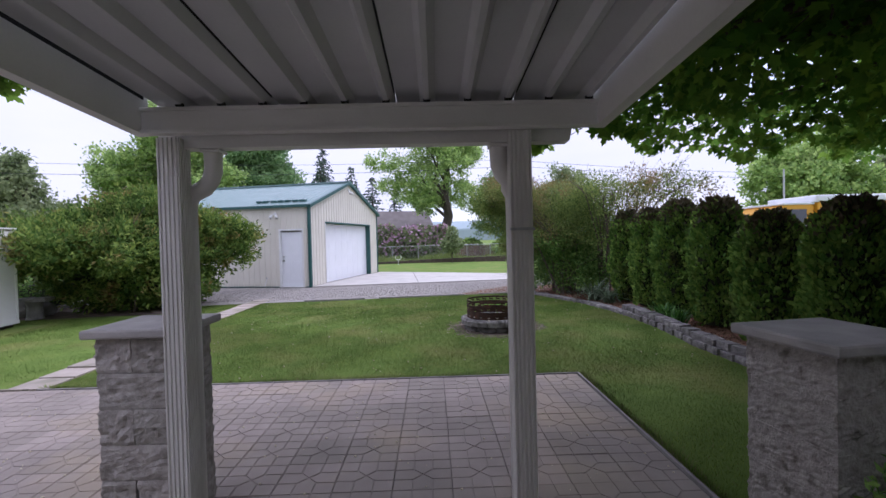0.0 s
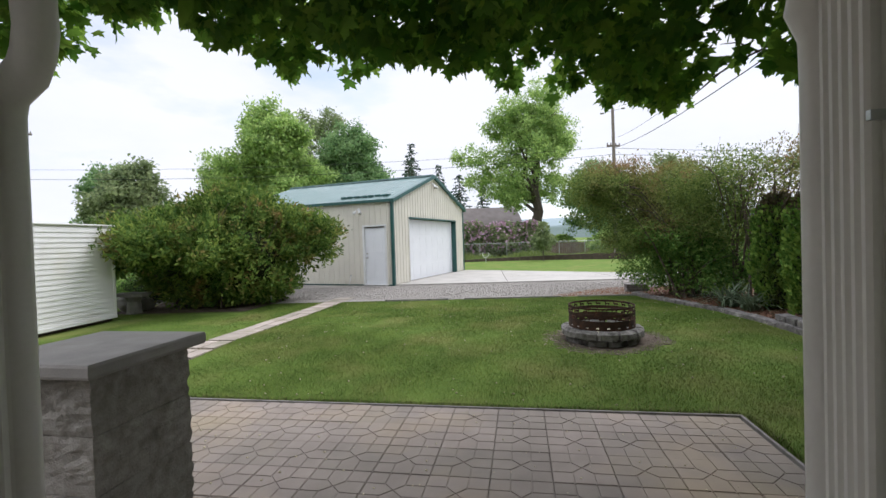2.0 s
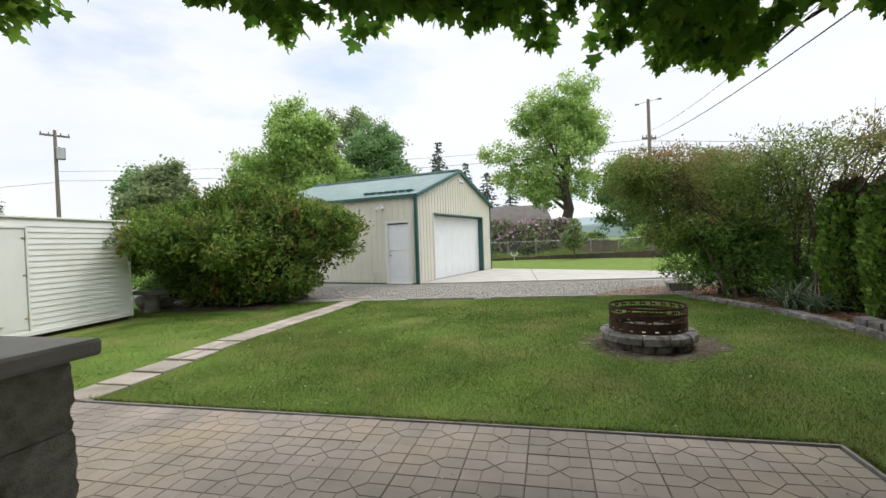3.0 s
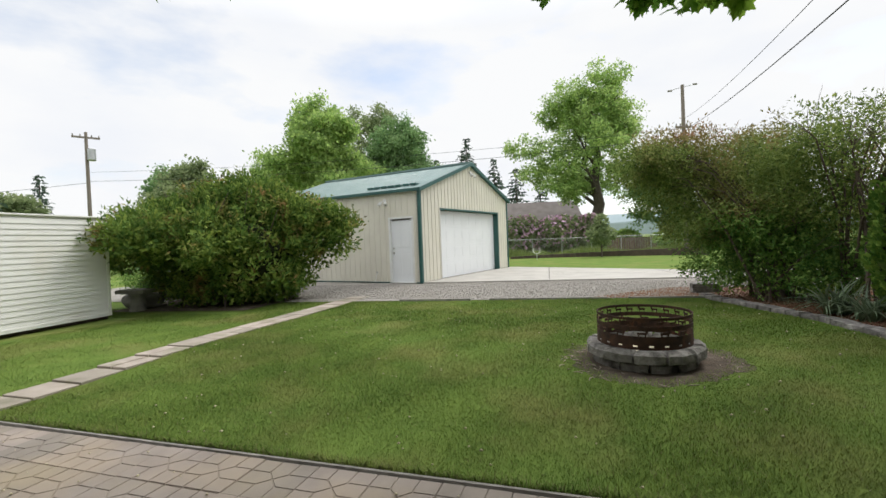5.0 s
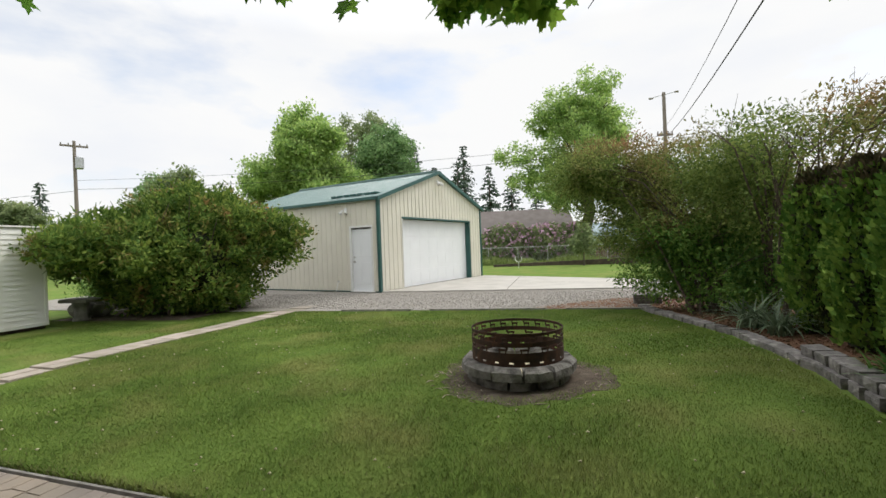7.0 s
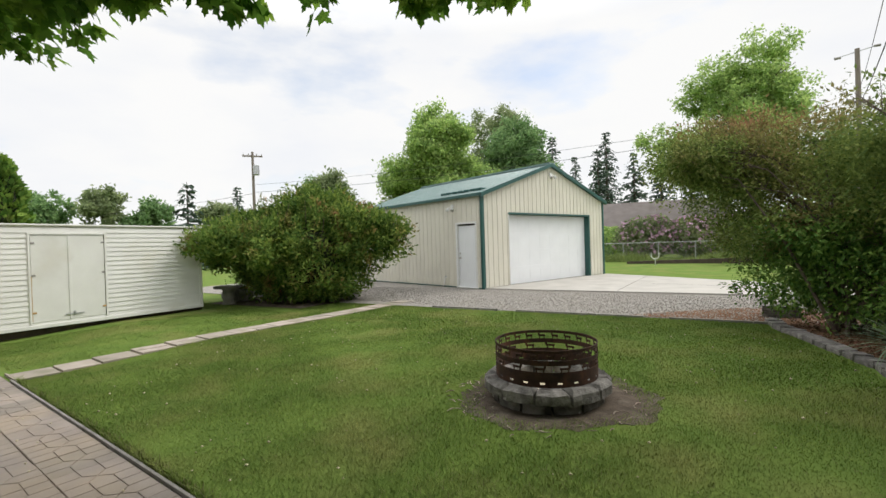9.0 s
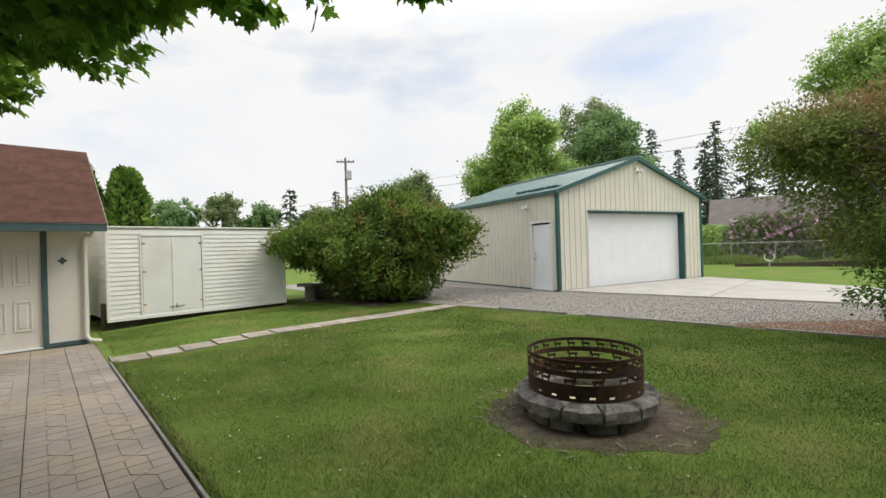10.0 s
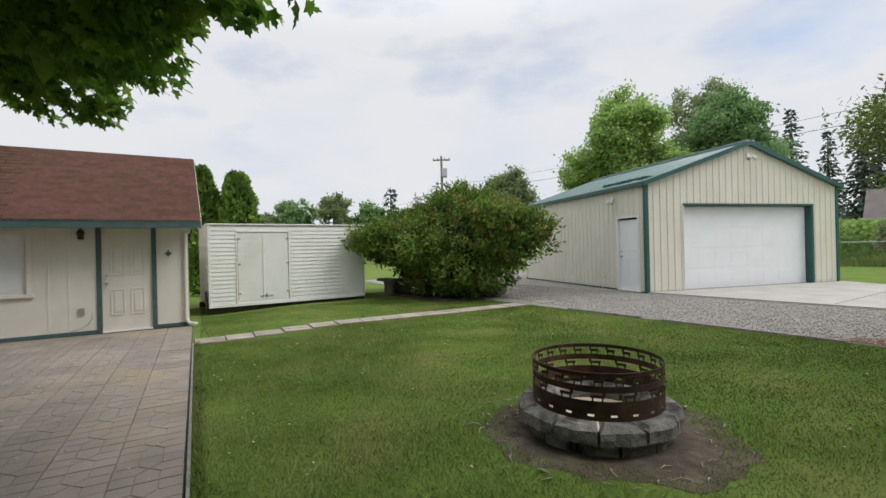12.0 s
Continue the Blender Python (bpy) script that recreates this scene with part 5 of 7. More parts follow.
def strap_plant(name, x, y, n, length, mat, label, seed, lean=0.7):
    r = np.random.default_rng(seed)
    t = thing(name, label, "plant", at=pose(x, y, gz(y)))
    seg = 5
    vs, fs = [], []
    for i in range(n):
        a = r.uniform(0, 2 * np.pi)
        ln = length * r.uniform(0.6, 1.1)
        b = r.normal(0, 0.07, 2)
        le = lean * r.uniform(0.5, 1.3)
        base = len(vs)
        for k in range(seg + 1):
            s = k / seg
            rr_, zz = ln * le * s ** 1.3, ln * (s * 1.0 - 0.75 * le * s * s)
            w = 0.016 * (1 - s ** 2) + 0.001
            cx, cy = b[0] + rr_ * np.cos(a), b[1] + rr_ * np.sin(a)
            for sg in (-1, 1):
                vs.append((cx - sg * w * np.sin(a), cy + sg * w * np.cos(a), max(0.0, zz)))
        for k in range(seg):
            q = base + 2 * k
            fs.append((q, q + 1, q + 3, q + 2))
    part("foliage", np_mesh("foliage", np.array(vs), np.array(fs), mat), mat, t)
    return t


strap_plant("daylily", 5.3, 8.75, 150, 0.5, M_DAYLILY, "bright green strappy daylily clump in the bed", 3)
strap_plant("daylily", 5.34, 8.35, 90, 0.45, M_DAYLILY, "bright green strappy daylily clump in the bed", 5)
strap_plant("iris", 5.0, 11.75, 110, 0.85, M_IRIS, "grey-green iris clump with flopped blades", 6, 0.95)
strap_plant("iris", 5.15, 11.2, 70, 0.75, M_IRIS, "grey-green iris clump with flopped blades", 8, 0.95)

# climbing rose beside the pillar
rose = thing("shrub", "small leafy green shrub beside the stone pillar", "shrub", at=pose(2.66, 1.63, 0))
part("branchwork", limbs(bmesh.new(), (0, 0, 0), (0.05, 0, 0.85), 0.02, 9, 0.25, 0.2, 3), M_STEM, rose)
foliage("foliage", 1500, [((0, 0, 0.55), (0.22, 0.2, 0.42)), ((0.12, 0.05, 0.8), (0.16, 0.16, 0.2))], 0.05, M_LILAC_LOW, rose, 5, floor=0.02)


# ---- broad bush ----
def big_bush():
    t = thing("bush", "broad spreading green bush with reddish shoots", "bush", at=pose(-7.5, 12.75, gz(12.75) - 0.02))
    bm = bmesh.new()
    r = random.Random(2)
    for i in range(46):
        a, q = r.uniform(0, 6.28), r.uniform(0.3, 1.5)
        b = Vector((r.uniform(-1, 1) * 1.1, r.uniform(-0.9, 0.9), 0))
        e = b + Vector((math.cos(a) * q * 1.5, math.sin(a) * q * 1.2, r.uniform(1.5, 2.9)))
        tube(bm, [b, b.lerp(e, 0.5) + Vector((math.cos(a), math.sin(a), 0)) * -0.12, e], [0.03, 0.02, 0.006], 5)
    part("branchwork", bm, M_STEM, t)
    blobs = [((0, 0, 1.75), (2.0, 1.7, 1.15)), ((-1.7, -0.6, 1.85), (1.35, 1.15, 0.75)), ((1.6, 0.6, 1.8), (1.3, 1.2, 0.85)), ((0.3, 0.3, 2.45), (1.5, 1.2, 0.75)), ((-0.9, -0.2, 2.2), (1.1, 1.0, 0.6)),
             ((0.9, -0.4, 1.0), (1.5, 1.0, 0.85)), ((-0.6, -0.7, 0.9), (1.4, 0.8, 0.75)), ((-2.5, -0.4, 1.65), (0.7, 0.7, 0.4)), ((2.3, 0.9, 1.7), (0.75, 0.8, 0.5)), ((0.4, -0.9, 1.6), (1.3, 0.7, 0.8)), ((-1.6, -1.3, 1.6), (1.15, 0.85, 0.65)), ((-2.6, -1.0, 1.75), (0.8, 0.7, 0.5)), ((0.4, -0.1, 0.55), (1.4, 1.0, 0.6)), ((-0.5, -0.3, 0.5), (1.1, 0.8, 0.55)), ((1.0, 0.3, 0.6), (1.0, 0.8, 0.6)), ((0.2, 0.2, 2.7), (1.2, 1.0, 0.6)), ((-2.25, -1.75, 1.6), (0.95, 0.7, 0.42)), ((-0.35, -2.45, 1.65), (0.7, 0.75, 0.42)), ((-0.6, -1.75, 1.8), (0.95, 0.85, 0.6)), ((0.5, -1.6, 1.5), (0.9, 0.7, 0.6)), ((1.9, 0.2, 2.2), (0.9, 0.8, 0.45)), ((2.5, 0.9, 2.0), (0.6, 0.6, 0.4))]
    foliage("foliage", 78000, blobs, 0.135, M_BUSH, t, 21, shell=0.72, rough=0.36, floor=0.06, up=0.55, cluster=22, spread=0.10)
    # loose shoots on top
    rr = np.random.default_rng(5)
    pts = []
    for i in range(90):
        a, q = rr.uniform(0, 6.28), rr.uniform(0, 2.3)
        bx, by = q * np.cos(a), q * np.sin(a) * 0.75
        bz = 2.95 - 0.28 * q * q * 0.6
        hgt = rr.uniform(0.25, 0.6)
        for k in range(14):
            pts.append((bx + rr.normal(0, 0.04) + 0.1 * k / 14 * np.cos(a), by + rr.normal(0, 0.04), bz - 0.15 + hgt * k / 14))
    pts = np.array(pts)
    v, f = leaf_arrays(pts, 0.1, OVAL, OVAL_T, rr.normal(size=pts.shape) * 0.7 + np.array((0, 0, 0.6)), rr.normal(size=pts.shape))
    part("young_growth", np_mesh("young_growth", v, f, M_BUSH), M_BUSH, t, "reddish young shoots")
    # near-black lump fills the bush in place of its inner shade
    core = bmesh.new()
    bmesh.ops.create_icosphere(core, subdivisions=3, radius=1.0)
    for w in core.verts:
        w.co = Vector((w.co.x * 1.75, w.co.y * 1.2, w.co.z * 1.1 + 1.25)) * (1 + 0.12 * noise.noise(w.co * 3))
    part("interior", core, M_SHADE_CORE, t, "near-black solid core standing in for inner shade")
    return t


big_bush()


# ---- lilac thicket at the bed's end ----
def thicket(name, x, y, blobs, count, size, mat, seed, label, trunks, h, core=None, up=0.1):
    t = thing(name, label, "shrub", at=pose(x, y, gz(y) - 0.02))
    bm = bmesh.new()
    r = random.Random(seed)
    for i in range(trunks):
        c, rad = blobs[i % len(blobs)]
        b = Vector((r.uniform(-0.5, 0.5), r.uniform(-0.5, 0.5), 0))
        e = Vector((c[0] + r.uniform(-0.8, 0.8) * rad[0], c[1] + r.uniform(-0.8, 0.8) * rad[1], c[2] + r.uniform(-0.3, 0.9) * rad[2]))
        m0 = Vector((b.x + (e.x - b.x) * 0.22 + r.uniform(-0.15, 0.15), b.y + (e.y - b.y) * 0.22 + r.uniform(-0.15, 0.15), e.z * 0.5))
        m1 = Vector((b.x + (e.x - b.x) * 0.6 + r.uniform(-0.15, 0.15), b.y + (e.y - b.y) * 0.6 + r.uniform(-0.15, 0.15), e.z * 0.88))
        tube(bm, [b, m0, m1, e], [0.028, 0.02, 0.011, 0.003], 6)
        for _ in range(5):
            e2 = m1.lerp(e, r.uniform(0.3, 1)) + Vector((r.uniform(-0.5, 0.5), r.uniform(-0.5, 0.5), r.uniform(-0.2, 0.5)))
            tube(bm, [m1.lerp(e, r.uniform(0, 0.5)), e2], [0.006, 0.002], 5)
    part("branchwork", bm, M_STEM, t)
    foliage("foliage", count, blobs, size, mat, t, seed, shell=0.55, rough=0.4, floor=0.08, up=up, cluster=22, spread=0.1)
    # optional near-black lump that paints shade behind the leaves
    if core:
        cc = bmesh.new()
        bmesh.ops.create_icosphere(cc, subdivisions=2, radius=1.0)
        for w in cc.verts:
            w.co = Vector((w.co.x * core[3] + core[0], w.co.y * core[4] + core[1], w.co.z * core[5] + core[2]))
        part("interior", cc, M_SHADE_CORE, t, "near-black solid core standing in for inner shade")
    return t


thicket("shrub", 4.9, 13.3, [((-2.4, 0.05, 2.75), (0.68, 0.65, 0.42)), ((-2.25, 0.3, 2.9), (0.6, 0.6, 0.42)), ((-1.9, 0.5, 2.9), (0.85, 0.9, 0.55)), ((-1.5, 0.7, 2.9), (1.05, 1.0, 0.6)), ((-0.5, 0.5, 2.75), (1.1, 1.0, 0.65)), ((0.4, -0.1, 2.55), (1.0, 1.0, 0.7)), ((-1.7, 0.5, 2.2), (0.95, 0.8, 0.42)), ((-1.35, 0.4, 1.5), (0.8, 0.7, 0.5)), ((-0.7, 0.2, 1.8), (1.0, 0.9, 0.65)), ((0.3, -0.4, 1.8), (0.9, 0.9, 0.8))], 58000, 0.07, M_LILAC, 31, "olive-green arching shrub with reddish new growth", 30, 3.7)
thicket("shrub", 4.85, 13.5, [((0, 0, 0.85), (1.05, 0.85, 0.75)), ((-0.85, 0.15, 0.85), (0.75, 0.65, 0.6)), ((0.6, -0.5, 1.1), (0.8, 0.75, 0.85)), ((-0.3, -0.3, 1.4), (1.0, 0.7, 0.5)), ((0.5, -0.9, 0.6), (0.6, 0.5, 0.5))], 25000, 0.085, M_LILAC_LOW, 37, "leafy green shrub low over the mulch bed", 18, 2.2)
thicket("shrub", 5.9, 12.3, [((-0.9, -0.3, 2.95), (0.8, 0.8, 0.45)), ((-0.3, -1.1, 2.88), (0.8, 0.8, 0.42)), ((0.3, -1.8, 2.8), (0.7, 0.7, 0.45)), ((0.75, -2.4, 2.7), (0.5, 0.5, 0.3)), ((0.5, -0.5, 2.95), (0.9, 0.9, 0.55)), ((-0.1, 0.3, 2.6), (0.9, 0.9, 0.8)), ((-0.6, -0.1, 2.0), (0.7, 0.7, 0.6))], 8500, 0.075, M_LILAC, 43, "tall airy shrub with fine twigs above the hedge", 28, 5, up=0.3)


thicket("shrub", -10.4, 13.3, [((0, 0, 0.5), (1.0, 0.7, 0.5)), ((1.1, 0.1, 0.4), (0.8, 0.6, 0.4)), ((-0.9, -0.2, 0.55), (0.8, 0.6, 0.5))], 7000, 0.07, M_LILAC_LOW, 47, "low leafy green shrub on bare soil behind the bench", 12, 1.0, core=(0, 0.05, 0.4, 1.2, 0.45, 0.4))


# ---- concrete bench and stones by the shed ----
bench = thing("concrete_bench", "weathered concrete pedestal bench beside the shed", "bench", at=pose(-8.93, 11.15, gz(11.2) - 0.02, 0, 0, 12))
part("top", prism(bmesh.new(), [(-0.36, -0.2), (0.36, -0.2), (0.4, 0), (0.36, 0.2), (-0.36, 0.2), (-0.4, 0)], 0.43, 0.52, 0.02), M_CONC_DK, bench)
part("pedestal", tube(bmesh.new(), [(0.04, 0, 0), (0.04, 0, 0.06), (0.04, 0, 0.3), (0.04, 0, 0.43)], [0.19, 0.165, 0.15, 0.19], 12), M_CONC_DK, bench)
for i, (x, y, s) in enumerate(((-9.35, 11.5, 0.3), (-9.15, 11.75, 0.22), (-9.6, 11.9, 0.35), (-6.1, 13.35, 0.16))):
    bm = bmesh.new()
    bmesh.ops.create_icosphere(bm, subdivisions=3, radius=s)
    for w in bm.verts:
        w.co = Vector((w.co.x, w.co.y, w.co.z * 0.75)) * (1 + 0.25 * noise.noise(w.co * 4 + Vector((i * 5, 0, 0))))
    solid("rock", bm, M_CONC_DK, "dark weathered rock on the bare soil", "rock", group="rocks by the shed", at=pose(x, y, gz(y) + s * 0.55))


# ---- maple over the patio ----
def maple_tree():
    t = thing("maple_tree", "large maple with low leafy boughs over the patio", "tree", at=pose(0, 0, 0))
    r = np.random.default_rng(17)
    N = 70000
    x = r.uniform(-3.8, 9.5, N)
    y = r.uniform(0.0, 8.3, N)
    edge = np.where(x < 2.2, 6.2 + 0.35 * x, 6.97 + 0.12 * (x - 2.2)) + 0.35 * np.exp(-((x - 2.15) / 0.22) ** 2) - 0.75 * np.exp(-((x - 3.1) / 0.5) ** 2) + 0.16 * np.clip((x - 0.4) / 1.2, -0.6, 1) + 0.12 * np.sin(x * 3.1 + 0.6) + 0.13 * np.sin(x * 7.3 + 1) + r.normal(0, 0.06, N)
    hole = np.sin(2.3 * x + 1.1 * np.sin(1.7 * y)) * np.sin(2.9 * y + 1.3 * np.sin(1.3 * x)) + 0.5 * np.sin(6.1 * x + 4.3 * y)
    keep = (y < edge) & ((x > 1.9) | (y > 2.6)) & (hole < 0.7 - 0.45 * (x > 2.6)) & ((x < 2.6) | (r.random(N) < 0.5))
    x, y = x[keep], y[keep]
    n = len(x)
    inner = np.clip((edge[keep] - y) / 2.5, 0, 1)
    low = 3.33 + 0.05 * np.clip(0.5 - x, 0, 4) - 0.05 * np.clip(x - 2.5, 0, 5) + 0.14 / (1 + np.exp(5 * (x - 0.5))) + 0.13 * np.sin(x * 1.7 + y * 1.1) + 0.11 * np.sin(x * 4.1 - y * 3.0 + 2) + 0.07 * np.sin(y * 6.1 + x * 7.0)
    z = low + (r.random(n) ** 1.6) * (0.8 + 1.1 * inner)
    p = np.stack([x, y, z], 1)
    out = np.stack([-0.35 + r.normal(0, 0.6, n), 0.5 + r.normal(0, 0.6, n), -0.75 + r.normal(0, 0.35, n)], 1)
    nor = np.stack([r.normal(0, 0.55, n), 0.25 + r.normal(0, 0.55, n), 0.8 + r.normal(0, 0.3, n)], 1)
    v, f = leaf_arrays(p, r.uniform(0.10, 0.19, n), MAPLE, MAPLE_T, out, nor)
    part("crown", np_mesh("crown", v, f, M_MAPLE), M_MAPLE, t)
    # dense crown mostly out of view, added overhead and south-east to shade the yard
    up_p, up_d = blob_points(70000, [((6.6, 2.6, 6.6), (4.6, 4.0, 2.3)), ((2.6, 3.6, 5.6), (2.6, 2.3, 1.1)), ((-0.6, 4.0, 5.0), (2.2, 1.5, 0.7)), ((6.0, 5.2, 5.4), (3.2, 2.0, 1.3)), ((4.4, 6.2, 5.6), (2.4, 1.6, 0.8)), ((2.6, 5.6, 5.4), (1.8, 1.4, 0.7)),
                                     ((9.6, 0.2, 6.2), (4.2, 4.2, 2.6)), ((7.6, -2.4, 5.6), (4.0, 2.6, 2.0)), ((10.2, 3.0, 4.6), (2.6, 2.8, 1.5)), ((4.6, -0.6, 6.0), (2.8, 2.4, 1.4)), ((8.4, 1.4, 8.2), (3.8, 3.6, 1.8))], 0.5, 0.35, 77, 12, 0.28)
    r2 = np.random.default_rng(78)
    v, f = leaf_arrays(up_p, r2.uniform(0.2, 0.36, len(up_p)), SPRAY, SPRAY_T, up_d + r2.normal(size=up_p.shape) * 0.5 - np.array((0, 0, 0.4)), r2.normal(size=up_p.shape) * 0.5 + np.array((0, 0, 0.8)))
    part("upper_crown", np_mesh("upper_crown", v, f, M_MAPLE), M_MAPLE, t)
    base = Vector((7.6, 1.6, 0))
    part("trunk", tube(bmesh.new(), [base - Vector((0, 0, 0.05)), base + Vector((0, 0, 0.3)), base + Vector((-0.05, 0.05, 1.4)), base + Vector((-0.1, 0.1, 2.8)), base + Vector((-0.15, 0.15, 4.6))], [0.34, 0.26, 0.22, 0.2, 0.1], 14), M_BARK, t, smooth=True)
    rr = random.Random(6)
    for e in ((-2.8, 4.4, 3.9), (-0.6, 5.8, 3.75), (1.4, 6.7, 3.65), (3.2, 7.1, 3.6), (5.2, 7.2, 3.5), (7.4, 7.2, 3.6), (2.2, 4.0, 4.0), (8.8, 5.0, 3.9)):
        a = base + Vector((-0.1, 0.1, rr.uniform(2.3, 3.0)))
        e = Vector(e)
        pts = [a] + [a.lerp(e, k / 6) + Vector((rr.uniform(-1, 1) * 0.16, rr.uniform(-1, 1) * 0.16, 0.7 * math.sin(k / 6 * math.pi) + rr.uniform(-0.08, 0.08))) for k in range(1, 6)] + [e]
        limb = part("limb", tube(bmesh.new(), pts, [0.11, 0.085, 0.065, 0.05, 0.035, 0.022, 0.008], 8), M_BARK, t, smooth=True)
        for k in range(12):
            q = rr.randrange(1, 6)
            s = pts[q].lerp(pts[q + 1], rr.random())
            e2 = s + Vector((rr.uniform(-0.8, 0.8), rr.uniform(-0.3, 0.8), rr.uniform(-0.45, 0.3)))
            part("side_twig", tube(bmesh.new(), [s, s.lerp(e2, 0.5) + Vector((0, 0, 0.06)), e2], [0.014, 0.009, 0.003], 5), M_BARK, limb)


maple_tree()


# ---- trees beyond ----
def broadleaf(x, y, h, blobs, count, size, mat, seed, label, trunk_r=0.3, group="trees beyond the garage"):
    t = thing("tree", label, "tree", at=pose(x, y, gz(y) - 0.05), group=group)
    part("trunk", limbs(bmesh.new(), (0, 0, 0), (0.2, 0, h * 0.75), trunk_r, 12, h * 0.24, h * 0.16, seed), M_BARK, t)
    foliage("crown", int(count * 4.2), blobs, size * 0.5, mat, t, seed, shell=0.45, rough=0.6, shape=BROAD, tris=OVAL_T, droop=0.1, cluster=70, spread=0.3)
    return t


def crown(h, r, base, seed, n=15, squash=0.6):
    """Uneven clumps that make up a crown of height h and radius r."""
    q = random.Random(seed)
    out = [((0, 0, base + (h - base) * 0.5), (r * 0.55, r * 0.55, (h - base) * 0.36))]
    for i in range(n):
        a = 2 * math.pi * i / n + q.uniform(-0.3, 0.3)
        s = q.uniform(0.1, 0.85)
        d = r * (0.66 if s < 0.6 else 0.42) * q.uniform(0.75, 1.1)
        rr = r * q.uniform(0.24, 0.4)
        out.append(((d * math.cos(a), d * math.sin(a), base + (h - base) * s), (rr, rr, rr * squash * 1.3)))
    out.append(((q.uniform(-0.2, 0.2) * r, 0, h - r * 0.36), (r * 0.36, r * 0.36, r * 0.36)))
    return out


def conifer(x, y, h, r, seed, label, group="conifers beyond the garage"):
    t = thing("conifer", label, "conifer", at=pose(x, y, gz(y) - 0.05), group=group)
    part("trunk", tube(bmesh.new(), [(0, 0, 0), (0, 0, h * 0.5), (0, 0, h * 0.98)], [0.03 * h * 0.7, 0.014 * h, 0.02], 8), M_BARK, t)
    q = np.random.default_rng(seed)
    pts, tips = [], []
    lev = int(h * 2.2)
    for i in range(lev):
        s = i / lev
        z = h * (0.1 + 0.9 * s)
        ln = r * (1 - s) ** 0.85 * q.uniform(0.75, 1.15) + 0.12
        m = 7 + int(6 * (1 - s))
        for a in q.uniform(0, 2 * np.pi, m):
            k = max(3, int(ln * 5))
            for j in range(k):
                u = (j + q.random()) / k
                pts.append((ln * u * np.cos(a) + q.normal(0, 0.05), ln * u * np.sin(a) + q.normal(0, 0.05), z - 0.28 * ln * u + 0.1 * u * u))
                tips.append((np.cos(a), np.sin(a), -0.45))
    pts, tips = np.array(pts), np.array(tips) + q.normal(0, 0.4, (len(pts), 3))
    v, f = leaf_arrays(pts, q.uniform(0.3, 0.6, len(pts)), SPRAY, SPRAY_T, tips, np.array((0, 0, 1.0)) + q.normal(0, 0.5, (len(pts), 3)))
    part("foliage", np_mesh("foliage", v, f, M_CONIFER), M_CONIFER, t)
    return t


broadleaf(-17.6, 33.0, 12.3, crown(12.3, 4.3, 2.5, 1), 13000, 0.5, M_TREE_A, 51, "bright green broadleaf tree behind the garage", 0.35)
broadleaf(-13.7, 38.6, 11.8, crown(11.8, 3.3, 2.5, 2), 10000, 0.48, M_TREE_B, 52, "deep green broadleaf tree behind the garage", 0.3)
broadleaf(-19.5, 45.0, 15.6, crown(15.6, 4.2, 6, 3), 2600, 0.5, M_TREE_C, 53, "tall airy tree with thin grey-green foliage", 0.3)
broadleaf(-25.2, 28.4, 7.7, crown(7.7, 3.2, 1.2, 4), 6000, 0.5, M_TREE_C, 54, "rounded olive-green tree beyond the bush", 0.25)
broadleaf(-22.0, 32.5, 8.6, crown(8.6, 1.9, 3, 14, 6), 1800, 0.45, M_TREE_A, 64, "slender pale green tree beyond the bush", 0.15)
broadleaf(2.0, 45.6, 16.3, crown(15.0, 5.2, 4.0, 5, 17) + [((0.6, 0.3, 14.4), (2.0, 2.0, 2.1)), ((-3.6, -0.5, 9.0), (1.9, 1.9, 1.3)), ((-6.2, -0.5, 9.6), (1.7, 1.6, 0.9)), ((-5.0, 0, 7.2), (2.2, 1.8, 1.0)), ((-3.6, 0, 12.2), (1.4, 1.4, 0.9)), ((1.6, 0.3, 15.2), (1.4, 1.3, 1.2))], 10500, 0.48, M_TREE_A, 55, "tall broadleaf tree with thick trunk past the fence", 0.62)
broadleaf(7.5, 44.0, 8.5, crown(8.5, 3.4, 1.0, 6), 5000, 0.5, M_TREE_B, 56, "green tree past the fence", 0.25)
broadleaf(14.0, 46.0, 9.0, crown(9.0, 4.5, 1.0, 7), 5000, 0.6, M_TREE_C, 57, "wide green tree past the fence", 0.3)
broadleaf(26.5, 30.5, 8.3, crown(8.3, 4.6, 1.5, 8), 7000, 0.55, M_TREE_A, 58, "pale green tree beyond the parked truck", 0.3)
broadleaf(33.5, 29.0, 8.0, crown(8.0, 4.2, 1.5, 9), 4500, 0.6, M_TREE_C, 59, "green tree beyond the parked truck", 0.3)
broadleaf(-30.0, 31.0, 8.0, crown(8.0, 3.0, 1.5, 10), 3500, 0.55, M_TREE_B, 60, "bluish green tree far past the lawn", 0.25)
for i, (x, y, h, r) in enumerate(((-60, 11.5, 8.2, 4.2), (-59, 17.0, 9.2, 4.6), (-56, 22.0, 9.0, 4.0), (-54, 26.0, 7.6, 3.4), (-66, 40.0, 9.0, 4.5), (-62, 5.0, 8.0, 4.0))):
    broadleaf(x, y, h, crown(h, r, 0.5, 20 + i, 7), 2600, 0.8, M_TREE_B if i % 2 else M_TREE_C, 80 + i, "distant green tree on the skyline", 0.3, "distant tree line")
